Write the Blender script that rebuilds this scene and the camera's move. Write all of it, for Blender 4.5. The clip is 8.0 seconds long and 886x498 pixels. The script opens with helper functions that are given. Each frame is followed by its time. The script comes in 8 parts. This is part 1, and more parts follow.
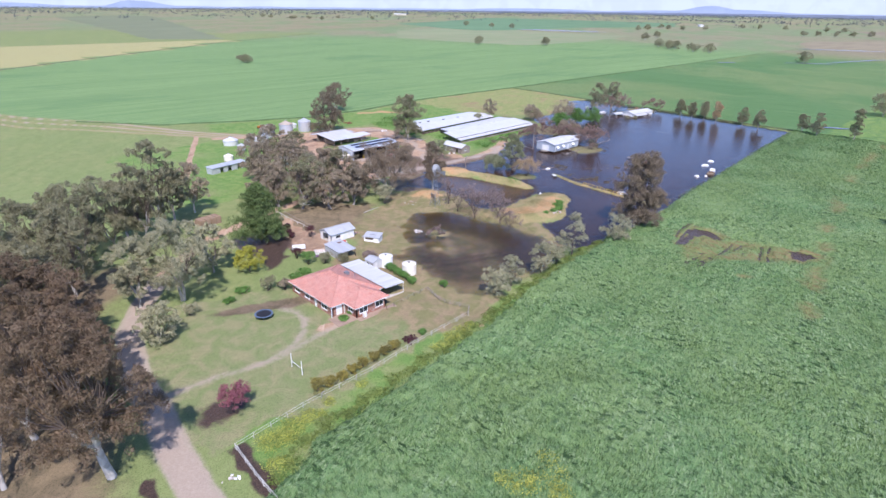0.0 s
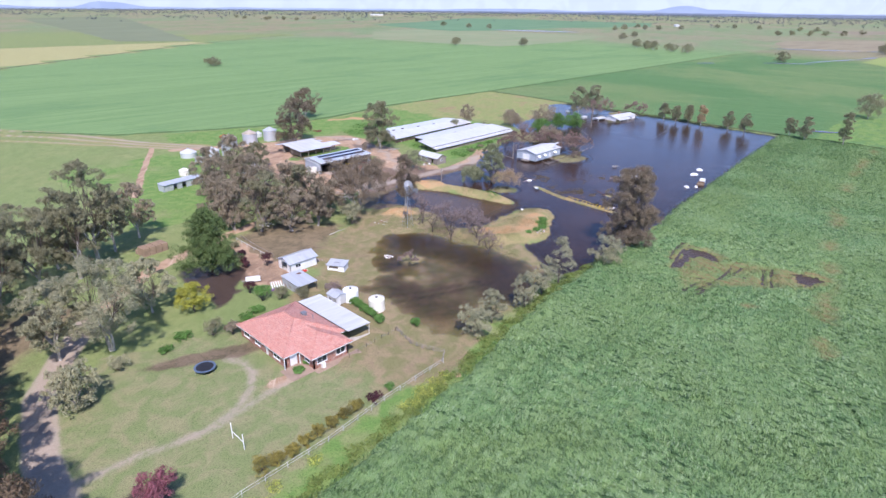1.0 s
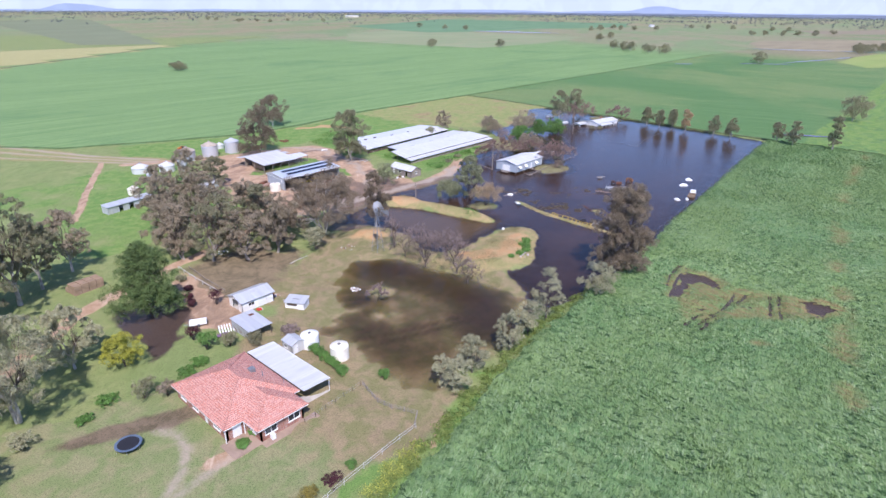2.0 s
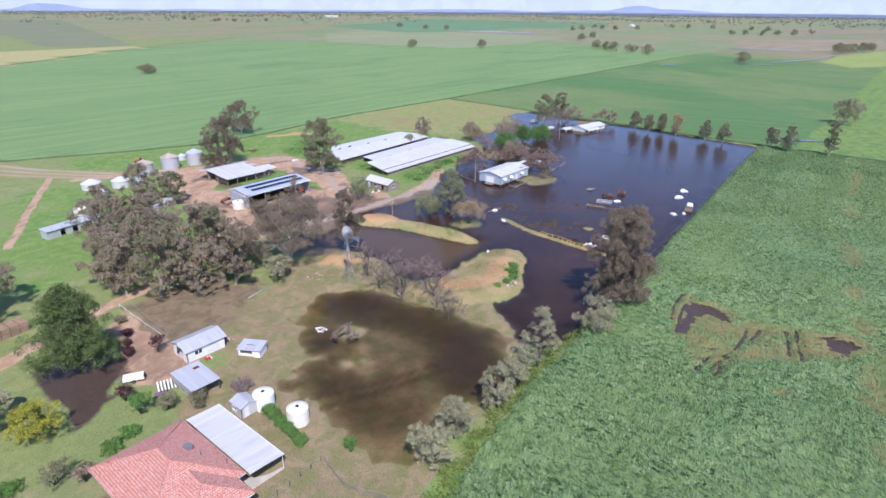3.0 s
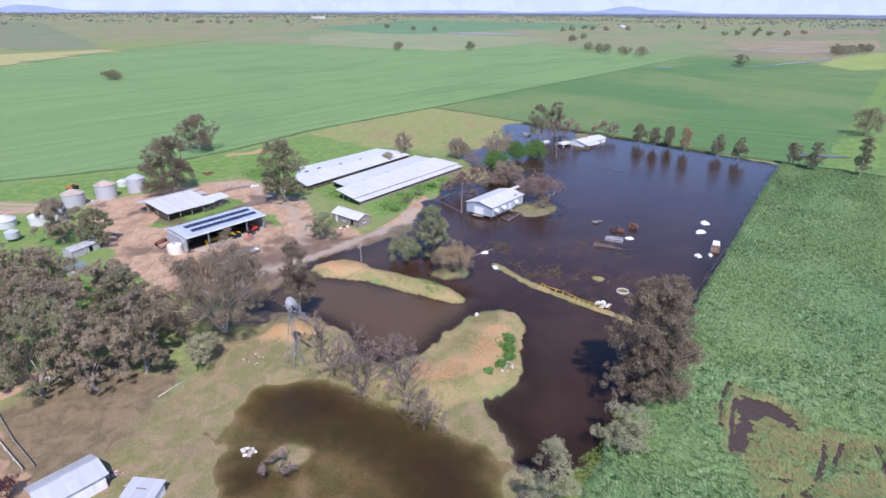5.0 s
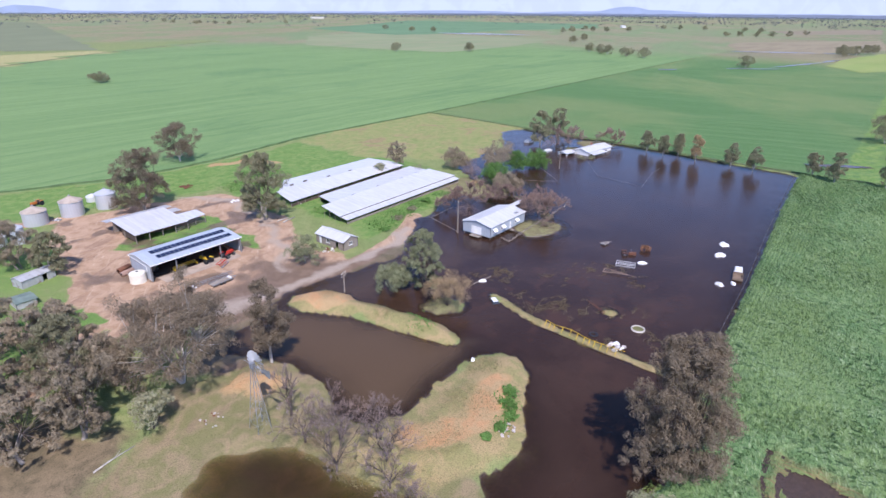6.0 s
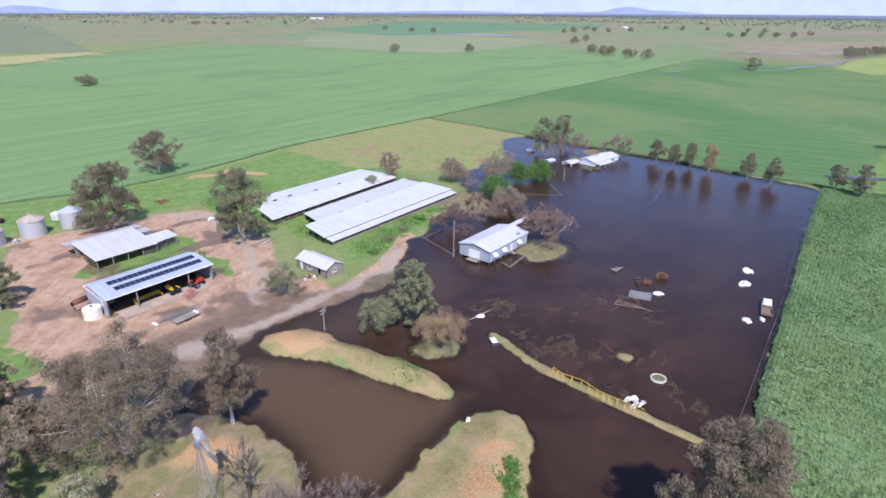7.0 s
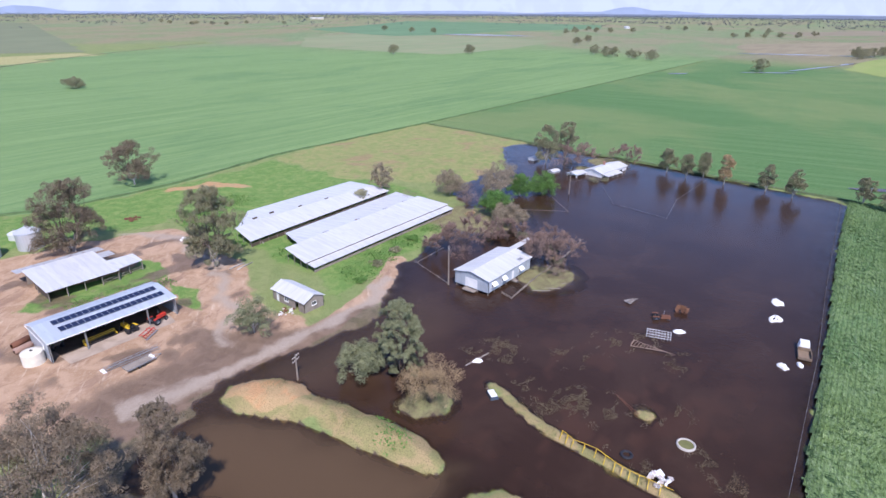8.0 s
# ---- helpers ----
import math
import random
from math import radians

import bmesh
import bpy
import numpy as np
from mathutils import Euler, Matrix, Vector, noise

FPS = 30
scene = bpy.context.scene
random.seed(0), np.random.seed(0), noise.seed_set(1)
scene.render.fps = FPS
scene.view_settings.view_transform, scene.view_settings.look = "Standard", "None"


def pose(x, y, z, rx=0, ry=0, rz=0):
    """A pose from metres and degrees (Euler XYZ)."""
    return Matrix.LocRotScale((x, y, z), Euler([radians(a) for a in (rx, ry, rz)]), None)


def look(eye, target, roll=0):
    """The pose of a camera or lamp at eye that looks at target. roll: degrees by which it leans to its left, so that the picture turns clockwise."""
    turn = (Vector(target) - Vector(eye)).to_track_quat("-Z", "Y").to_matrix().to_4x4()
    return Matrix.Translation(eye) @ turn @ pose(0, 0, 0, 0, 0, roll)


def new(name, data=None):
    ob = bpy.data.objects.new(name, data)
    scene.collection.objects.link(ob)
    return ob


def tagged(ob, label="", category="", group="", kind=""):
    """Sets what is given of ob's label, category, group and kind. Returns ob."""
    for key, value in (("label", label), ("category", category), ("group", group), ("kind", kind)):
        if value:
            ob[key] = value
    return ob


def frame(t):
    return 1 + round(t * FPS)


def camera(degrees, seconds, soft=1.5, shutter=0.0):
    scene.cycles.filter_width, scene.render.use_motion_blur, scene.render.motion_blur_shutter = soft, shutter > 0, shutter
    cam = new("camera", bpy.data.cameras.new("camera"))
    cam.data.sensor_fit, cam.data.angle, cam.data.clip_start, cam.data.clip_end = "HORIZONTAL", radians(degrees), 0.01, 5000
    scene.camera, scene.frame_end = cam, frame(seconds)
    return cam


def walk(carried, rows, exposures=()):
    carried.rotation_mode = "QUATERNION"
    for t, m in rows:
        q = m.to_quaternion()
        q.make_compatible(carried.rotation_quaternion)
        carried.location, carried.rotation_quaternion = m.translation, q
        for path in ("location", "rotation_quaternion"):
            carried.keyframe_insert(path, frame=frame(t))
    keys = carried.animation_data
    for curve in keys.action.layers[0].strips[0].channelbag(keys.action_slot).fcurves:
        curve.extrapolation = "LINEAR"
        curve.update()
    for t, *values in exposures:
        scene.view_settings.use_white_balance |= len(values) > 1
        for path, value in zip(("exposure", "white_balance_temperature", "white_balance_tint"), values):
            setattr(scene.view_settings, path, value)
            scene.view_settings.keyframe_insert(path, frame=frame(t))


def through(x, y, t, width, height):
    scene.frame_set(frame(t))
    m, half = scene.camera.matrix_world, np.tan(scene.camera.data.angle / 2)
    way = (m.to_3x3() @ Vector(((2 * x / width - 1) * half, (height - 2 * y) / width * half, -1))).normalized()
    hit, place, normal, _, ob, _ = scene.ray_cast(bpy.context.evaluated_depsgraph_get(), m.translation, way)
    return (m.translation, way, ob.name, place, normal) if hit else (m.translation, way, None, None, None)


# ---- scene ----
cam = camera(74.6, 8.0)
PATH = [
    (0, (-0.544, -2.235, 57.576), (0.744, -0.917, 56.797), 0.8),
    (0.5, (5.806, 2.87, 57.655), (7.109, 4.174, 56.878), 0.8),
    (1, (12.207, 8.057, 57.756), (13.541, 9.329, 56.979), 0.7),
    (1.5, (18.629, 13.182, 57.833), (19.988, 14.429, 57.058), 0.6),
    (3, (38.205, 28.106, 58.133), (39.621, 29.287, 57.359), 0.5),
    (3.5, (44.781, 32.896, 58.213), (46.208, 34.064, 57.439), 0.5),
    (4, (51.414, 37.514, 58.261), (52.848, 38.674, 57.488), 0.4),
    (4.5, (58.107, 42.138, 58.274), (59.543, 43.296, 57.502), 0.4),
    (6, (78.278, 55.73, 58.542), (79.716, 56.887, 57.771), 0.4),
    (6.5, (84.864, 60.024, 58.635), (86.301, 61.182, 57.863), 0.4),
    (7, (91.729, 64.603, 58.714), (93.166, 65.762, 57.944), 0.4),
    (7.5, (98.369, 69.007, 58.756), (99.804, 70.166, 57.984), 0.4),
    (8, (105.395, 73.579, 58.786), (106.83, 74.74, 58.016), 0.4),
]
walk(cam, [(t, look(eye, target, roll)) for t, eye, target, roll in PATH], [(0, 0.6, 6080, 22), (1.5, 0.6, 6080, 22), (3.2, 0.5, 6080, 22), (8, 0.5, 6080, 22)])

# ---- light ----
SUN_AZ, SUN_EL = math.atan2(-0.63, -0.777), radians(52)
world = bpy.data.worlds.new("sky")
scene.world = world
world.use_nodes = True
wn = world.node_tree.nodes
sky = wn.new("ShaderNodeTexSky")
sky.sky_type, sky.sun_disc, sky.sun_elevation, sky.sun_rotation = "NISHITA", False, SUN_EL, SUN_AZ
sky.air_density, sky.dust_density, sky.ozone_density = 0.8, 0.0, 4.0
sky.altitude = 2500
wn["Background"].inputs[1].default_value = 0.2
world.node_tree.links.new(sky.outputs[0], wn["Background"].inputs[0])
sun = new("sun", bpy.data.lights.new("sun", "SUN"))
sun.data.energy, sun.data.angle, sun.data.color = 4.0, radians(0.5), (1.0, 0.96, 0.90)
sun_from = Vector((math.sin(SUN_AZ) * math.cos(SUN_EL), math.cos(SUN_AZ) * math.cos(SUN_EL), math.sin(SUN_EL)))
sun.matrix_world = look(sun_from * 300, (0, 0, 0))


# ---- materials ----
class Nodes:
    """A short hand for wiring a node material."""

    def __init__(self, name):
        self.mat = bpy.data.materials.new(name)
        self.mat.use_nodes = True
        self.tree = self.mat.node_tree
        self.bsdf = self.tree.nodes["Principled BSDF"]
        self.out = self.tree.nodes["Material Output"]

    def link(self, a, b):
        self.tree.links.new(a, b)

    def put(self, socket, value):
        if isinstance(value, bpy.types.NodeSocket):
            self.link(value, socket)
        elif isinstance(value, tuple) and len(value) == 3 and socket.type == "RGBA":
            socket.default_value = (*value, 1)
        else:
            socket.default_value = value

    def add(self, kind):
        return self.tree.nodes.new(kind)

    def where(self, uv=False):
        if uv:
            return self.add("ShaderNodeTexCoord").outputs["UV"]
        return self.add("ShaderNodeNewGeometry").outputs["Position"]

    def noise(self, scale, detail=3.0, at=None, rough=0.6, stretch=None):
        node = self.add("ShaderNodeTexNoise")
        node.inputs["Scale"].default_value, node.inputs["Detail"].default_value, node.inputs["Roughness"].default_value = scale, detail, rough
        node.inputs["Distortion"].default_value = 0.6
        at = at or self.where()
        if stretch:
            m = self.add("ShaderNodeMapping")
            self.link(at, m.inputs[0])
            m.vector_type = "TEXTURE"
            m.inputs["Scale"].default_value, m.inputs["Rotation"].default_value = tuple(1 / s for s in stretch[0]), stretch[1]
            at = m.outputs[0]
        self.link(at, node.inputs["Vector"])
        return node.outputs[0]

    def maths(self, what, a, b=0.0, c=0.0):
        node = self.add("ShaderNodeMath")
        node.operation = what
        for socket, value in zip(node.inputs, (a, b, c)):
            self.put(socket, value)
        return node.outputs[0]

    def step(self, value, low, high):
        node = self.add("ShaderNodeMapRange")
        node.interpolation_type = "SMOOTHSTEP"
        self.put(node.inputs[0], value)
        node.inputs[1].default_value, node.inputs[2].default_value = low, high
        return node.outputs[0]

    def mix(self, fac, a, b, how="MIX"):
        node = self.add("ShaderNodeMix")
        node.data_type, node.blend_type = "RGBA", how
        self.put(node.inputs[0], fac)
        self.put(node.inputs[6], a)
        self.put(node.inputs[7], b)
        return node.outputs[2]

    def attr(self, name):
        node = self.add("ShaderNodeAttribute")
        node.attribute_name = name
        return node.outputs["Fac"]

    def bump(self, height, strength=0.4, distance=0.05):
        node = self.add("ShaderNodeBump")
        node.inputs["Strength"].default_value, node.inputs["Distance"].default_value = strength, distance
        self.link(height, node.inputs["Height"])
        self.link(node.outputs[0], self.bsdf.inputs["Normal"])

    def done(self, colour, rough=0.8, metal=0.0, spec=0.3):
        self.put(self.bsdf.inputs["Base Color"], colour)
        self.put(self.bsdf.inputs["Roughness"], rough)
        self.bsdf.inputs["Metallic"].default_value = metal
        self.bsdf.inputs["Specular IOR Level"].default_value = spec
        return self.mat


def plain(name, colour, rough=0.75, metal=0.0, dark=0.72, scale=1.5, bump=0.2):
    """A surface of one paint or stuff, with stains at a large scale and grain at a small one."""
    n = Nodes(name)
    stain = n.step(n.noise(scale * 0.35, 4), 0.38, 0.66)
    grain = n.noise(scale * 9, 3)
    c = n.mix(stain, colour, tuple(v * dark for v in colour))
    c = n.mix(n.maths("MULTIPLY", grain, 0.35), c, tuple(min(1, v * 1.25) for v in colour))
    if bump:
        n.bump(grain, bump, 0.03)
    return n.done(c, rough, metal)


def sheet_iron(name, colour, rust=0.0, rough=0.45, sheet=0.76):
    """Corrugated steel: ribs, sheet laps and stains running down the slope."""
    n = Nodes(name)
    uv = n.where(True)
    xyz = n.add("ShaderNodeSeparateXYZ")
    n.link(uv, xyz.inputs[0])
    rib = n.maths("SINE", n.maths("MULTIPLY", xyz.outputs[0], 2 * math.pi / 0.19))
    lap = n.add("ShaderNodeTexWhiteNoise")
    lap.noise_dimensions = "1D"
    n.link(n.maths("FLOOR", n.maths("DIVIDE", xyz.outputs[0], sheet)), lap.inputs["W"])
    streak = n.noise(1.0, 3, uv, 0.6, ((1.2, 0.18, 1), (0, 0, 0)))
    c = n.mix(n.maths("MULTIPLY", lap.outputs[0], 0.4), colour, tuple(v * 0.75 for v in colour))
    c = n.mix(n.step(streak, 0.45, 0.75), c, tuple(v * 0.82 for v in colour))
    if rust:
        spot = n.step(n.noise(0.45, 5, uv, 0.7), 0.72 - 0.3 * rust, 0.78 - 0.2 * rust)
        c = n.mix(spot, c, (0.2, 0.085, 0.035))
    n.bump(rib, 0.35, 0.02)
    return n.done(c, rough, 0.25, 0.4)


def leaf_stuff(name, colour, other, through=0.25):
    """Foliage: each leaf clump differs a little, each plant too."""
    n = Nodes(name)
    each = n.add("ShaderNodeNewGeometry").outputs["Random Per Island"]
    plant = n.add("ShaderNodeObjectInfo").outputs["Random"]
    c = n.mix(each, colour, other)
    c = n.mix(n.maths("MULTIPLY", n.step(n.noise(0.8, 3), 0.38, 0.62), 0.7), c, tuple(v * 0.55 for v in other))
    c = n.mix(n.maths("MULTIPLY", plant, 0.35), c, tuple(v * 1.25 for v in colour))
    n.done(c, 0.65, 0, 0.25)
    veil = n.add("ShaderNodeBsdfTranslucent")
    n.link(c, veil.inputs[0])
    both = n.add("ShaderNodeMixShader")
    both.inputs[0].default_value = through
    n.link(n.bsdf.outputs[0], both.inputs[1])
    n.link(veil.outputs[0], both.inputs[2])
    n.link(both.outputs[0], n.out.inputs[0])
    return n.mat


def ground_stuff():
    """The ground sheet: pasture, mown lawn, dry grass, far crops, bare soil, orange spoil and mud, by the masks of the plan."""
    n = Nodes("ground")
    fine, mid, wide = n.noise(2.6, 4), n.noise(0.33, 4), n.noise(0.035, 4)
    edge = n.maths("ADD", n.maths("MULTIPLY", fine, 0.35), n.maths("MULTIPLY", mid, 0.65))
    row = n.noise(0.03, 4, None, 0.6, ((0.2, 14.0, 1), (0, 0, 0.0)))

    def mask(name, soft=0.16):
        v = n.maths("ADD", n.attr(name), n.maths("MULTIPLY", n.maths("SUBTRACT", edge, 0.5), 1.1))
        return n.step(v, 0.5 - soft, 0.5 + soft)

    grass = n.mix(n.step(wide, 0.35, 0.65), (0.225, 0.265, 0.098), (0.262, 0.275, 0.112))
    grass = n.mix(n.maths("MULTIPLY", n.step(n.noise(0.05, 4, None, 0.7, ((0.2, 3.0, 1), (0, 0, 0.9))), 0.45, 0.65), 0.6), grass, (0.185, 0.235, 0.08))
    grass = n.mix(n.step(mid, 0.35, 0.7), grass, (0.185, 0.232, 0.08))
    c = grass
    drill = n.noise(0.03, 5, None, 0.75, ((0.1, 7.0, 1), (0, 0, 0.0)))
    tilled = n.mix(n.step(row, 0.35, 0.65), (0.142, 0.236, 0.084), (0.188, 0.288, 0.112))
    tilled = n.mix(n.step(drill, 0.4, 0.62), tilled, n.mix(1.0, tilled, (1.14, 1.1, 1.1), "MULTIPLY"))
    tilled = n.mix(n.maths("MULTIPLY", n.step(n.noise(0.011, 5, None, 0.65, ((0.7, 1.3, 1), (0, 0, 0.0))), 0.5, 0.66), 0.55), tilled, (0.112, 0.205, 0.078))
    c = n.mix(mask("tilled", 0.1), c, tilled)
    cross = n.noise(0.03, 5, None, 0.7, ((0.2, 9.0, 1), (0, 0, -1.35)))
    right = n.mix(n.step(cross, 0.35, 0.68), (0.08, 0.172, 0.055), (0.125, 0.212, 0.076))
    right = n.mix(n.step(n.noise(0.006, 4), 0.42, 0.6), right, n.mix(n.step(cross, 0.3, 0.7), (0.14, 0.212, 0.074), (0.172, 0.226, 0.086)))
    c = n.mix(mask("meadow", 0.1), c, right)
    # Far fields and brown patches, greyed: distance haze mixed into the colour.
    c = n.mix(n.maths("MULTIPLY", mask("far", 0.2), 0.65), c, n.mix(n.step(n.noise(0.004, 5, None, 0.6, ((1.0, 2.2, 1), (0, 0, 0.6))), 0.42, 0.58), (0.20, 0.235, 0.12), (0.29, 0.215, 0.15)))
    c = n.mix(mask("gold", 0.08), c, (0.37, 0.34, 0.15))
    c = n.mix(mask("lush"), c, n.mix(n.step(mid, 0.4, 0.65), (0.132, 0.232, 0.056), (0.20, 0.275, 0.08)))
    c = n.mix(mask("lawn"), c, n.mix(n.step(mid, 0.38, 0.65), (0.195, 0.23, 0.092), (0.265, 0.25, 0.128)))
    c = n.mix(mask("tan", 0.3), c, n.mix(n.step(mid, 0.38, 0.65), (0.205, 0.19, 0.082), (0.30, 0.228, 0.13)))
    c = n.mix(n.maths("MULTIPLY", n.maths("MULTIPLY", mask("tan", 0.3), n.step(n.noise(0.12, 5, None, 0.7), 0.52, 0.66)), 0.7), c, (0.26, 0.185, 0.115))
    hay = n.mix(n.step(mid, 0.36, 0.64), (0.215, 0.262, 0.082), (0.30, 0.28, 0.115))
    hay = n.mix(n.maths("MULTIPLY", n.step(n.noise(0.055, 5, None, 0.7), 0.5, 0.64), 0.8), hay, (0.315, 0.215, 0.125))
    hay = n.mix(n.maths("MULTIPLY", n.step(n.noise(0.09, 4, None, 0.7), 0.56, 0.7), 0.7), hay, (0.17, 0.225, 0.07))
    c = n.mix(mask("hay", 0.12), c, hay)
    c = n.mix(mask("dry"), c, n.mix(n.step(mid, 0.35, 0.62), (0.37, 0.275, 0.14), (0.265, 0.24, 0.10)))
    c = n.mix(n.maths("MULTIPLY", mask("litter", 0.35), 0.85), c, n.mix(n.step(mid, 0.4, 0.6), (0.235, 0.16, 0.105), (0.16, 0.11, 0.075)))
    soil = n.mix(n.step(mid, 0.4, 0.62), (0.45, 0.305, 0.20), (0.365, 0.235, 0.145))
    soil = n.mix(n.step(fine, 0.55, 0.75), soil, (0.50, 0.365, 0.255))
    soil = n.mix(n.maths("MULTIPLY", n.step(n.noise(0.14, 6, None, 0.75, ((0.6, 1.8, 1), (0, 0, 0.5))), 0.5, 0.62), 0.75), soil, (0.275, 0.175, 0.118))
    soil = n.mix(n.maths("MULTIPLY", n.step(n.noise(0.35, 5, None, 0.75, ((0.35, 2.6, 1), (0, 0, 0.95))), 0.56, 0.66), 0.7), soil, (0.55, 0.42, 0.305))
    soil = n.mix(n.maths("MULTIPLY", n.step(n.noise(1.1, 5, None, 0.8), 0.6, 0.7), 0.6), soil, (0.22, 0.15, 0.10))
    c = n.mix(mask("soil"), c, soil)
    c = n.mix(mask("spoil"), c, n.mix(n.step(mid, 0.38, 0.62), (0.48, 0.275, 0.135), (0.42, 0.29, 0.15)))
    mud = mask("mud", 0.3)
    c = n.mix(n.maths("MULTIPLY", mud, 0.85), c, n.mix(n.step(mid, 0.4, 0.6), (0.115, 0.077, 0.052), (0.185, 0.128, 0.09)))
    wet = mask("wet")
    c = n.mix(wet, c, n.mix(n.step(fine, 0.4, 0.65), (0.06, 0.040, 0.032), (0.10, 0.066, 0.048)))
    c = n.mix(n.maths("MULTIPLY", mask("track", 0.4), 0.9), c, n.mix(n.step(fine, 0.4, 0.65), (0.36, 0.29, 0.225), (0.395, 0.325, 0.255)))
    tuft = n.noise(5.5, 3, None, 0.8)
    bare = n.maths("SUBTRACT", 1.0, n.maths("MULTIPLY", n.maths("MAXIMUM", mask("soil"), mask("track", 0.4)), 0.75))
    c = n.mix(n.maths("MULTIPLY", n.step(tuft, 0.52, 0.36), bare), c, n.mix(1.0, c, (0.58, 0.62, 0.6), "MULTIPLY"))
    c = n.mix(n.maths("MULTIPLY", n.step(tuft, 0.55, 0.72), n.maths("MULTIPLY", bare, 0.7)), c, n.mix(1.0, c, (1.35, 1.3, 1.3), "MULTIPLY"))
    n.bump(n.maths("ADD", n.maths("ADD", fine, mid), tuft), 0.5, 0.14)
    return n.done(c, n.maths("SUBTRACT", 0.95, n.maths("MULTIPLY", n.maths("MAXIMUM", wet, n.maths("MULTIPLY", mud, 0.6)), 0.62)), 0, 0.2)


def water_stuff():
    """Brown flood water: the bed shows where it is shallow, and the sky shines on it."""
    n = Nodes("flood_water")
    deep = n.attr("depth")
    murk = n.step(n.noise(0.06, 4), 0.35, 0.65)
    mud = n.add("ShaderNodeBsdfDiffuse")
    n.link(n.mix(murk, (0.036, 0.019, 0.012), (0.050, 0.028, 0.018)), mud.inputs[0])
    silt = n.attr("silt")
    n.link(n.mix(silt, mud.inputs[0].links[0].from_socket, (0.095, 0.060, 0.032)), mud.inputs[0])
    n.link(n.mix(n.attr("weed"), mud.inputs[0].links[0].from_socket, n.mix(murk, (0.052, 0.036, 0.013), (0.040, 0.022, 0.010))), mud.inputs[0])
    n.link(n.mix(n.attr("rusty"), mud.inputs[0].links[0].from_socket, (0.075, 0.036, 0.022)), mud.inputs[0])
    clear = n.add("ShaderNodeBsdfTransparent")
    thin = n.maths("POWER", 2.718, n.maths("MULTIPLY", deep, -6.0))
    n.link(n.mix(thin, (0.58, 0.52, 0.34), (0.95, 0.94, 0.92)), clear.inputs[0])
    body = n.add("ShaderNodeMixShader")
    n.link(n.maths("SUBTRACT", 1.0, n.maths("POWER", 2.718, n.maths("MULTIPLY", deep, -2.7))), body.inputs[0])
    n.link(clear.outputs[0], body.inputs[1])
    n.link(mud.outputs[0], body.inputs[2])
    shine = n.add("ShaderNodeBsdfGlossy")
    shine.inputs["Roughness"].default_value = 0.1
    film = n.add("ShaderNodeFresnel")
    film.inputs[0].default_value = 1.33
    ripple = n.add("ShaderNodeBump")
    ripple.inputs["Strength"].default_value, ripple.inputs["Distance"].default_value = 0.55, 0.12
    n.link(n.noise(1.1, 3), ripple.inputs["Height"])
    for node in (shine, film):
        n.link(ripple.outputs[0], node.inputs["Normal"])
    top = n.add("ShaderNodeMixShader")
    n.link(film.outputs[0], top.inputs[0])
    n.link(body.outputs[0], top.inputs[1])
    n.link(shine.outputs[0], top.inputs[2])
    n.link(top.outputs[0], n.out.inputs[0])
    return n.mat


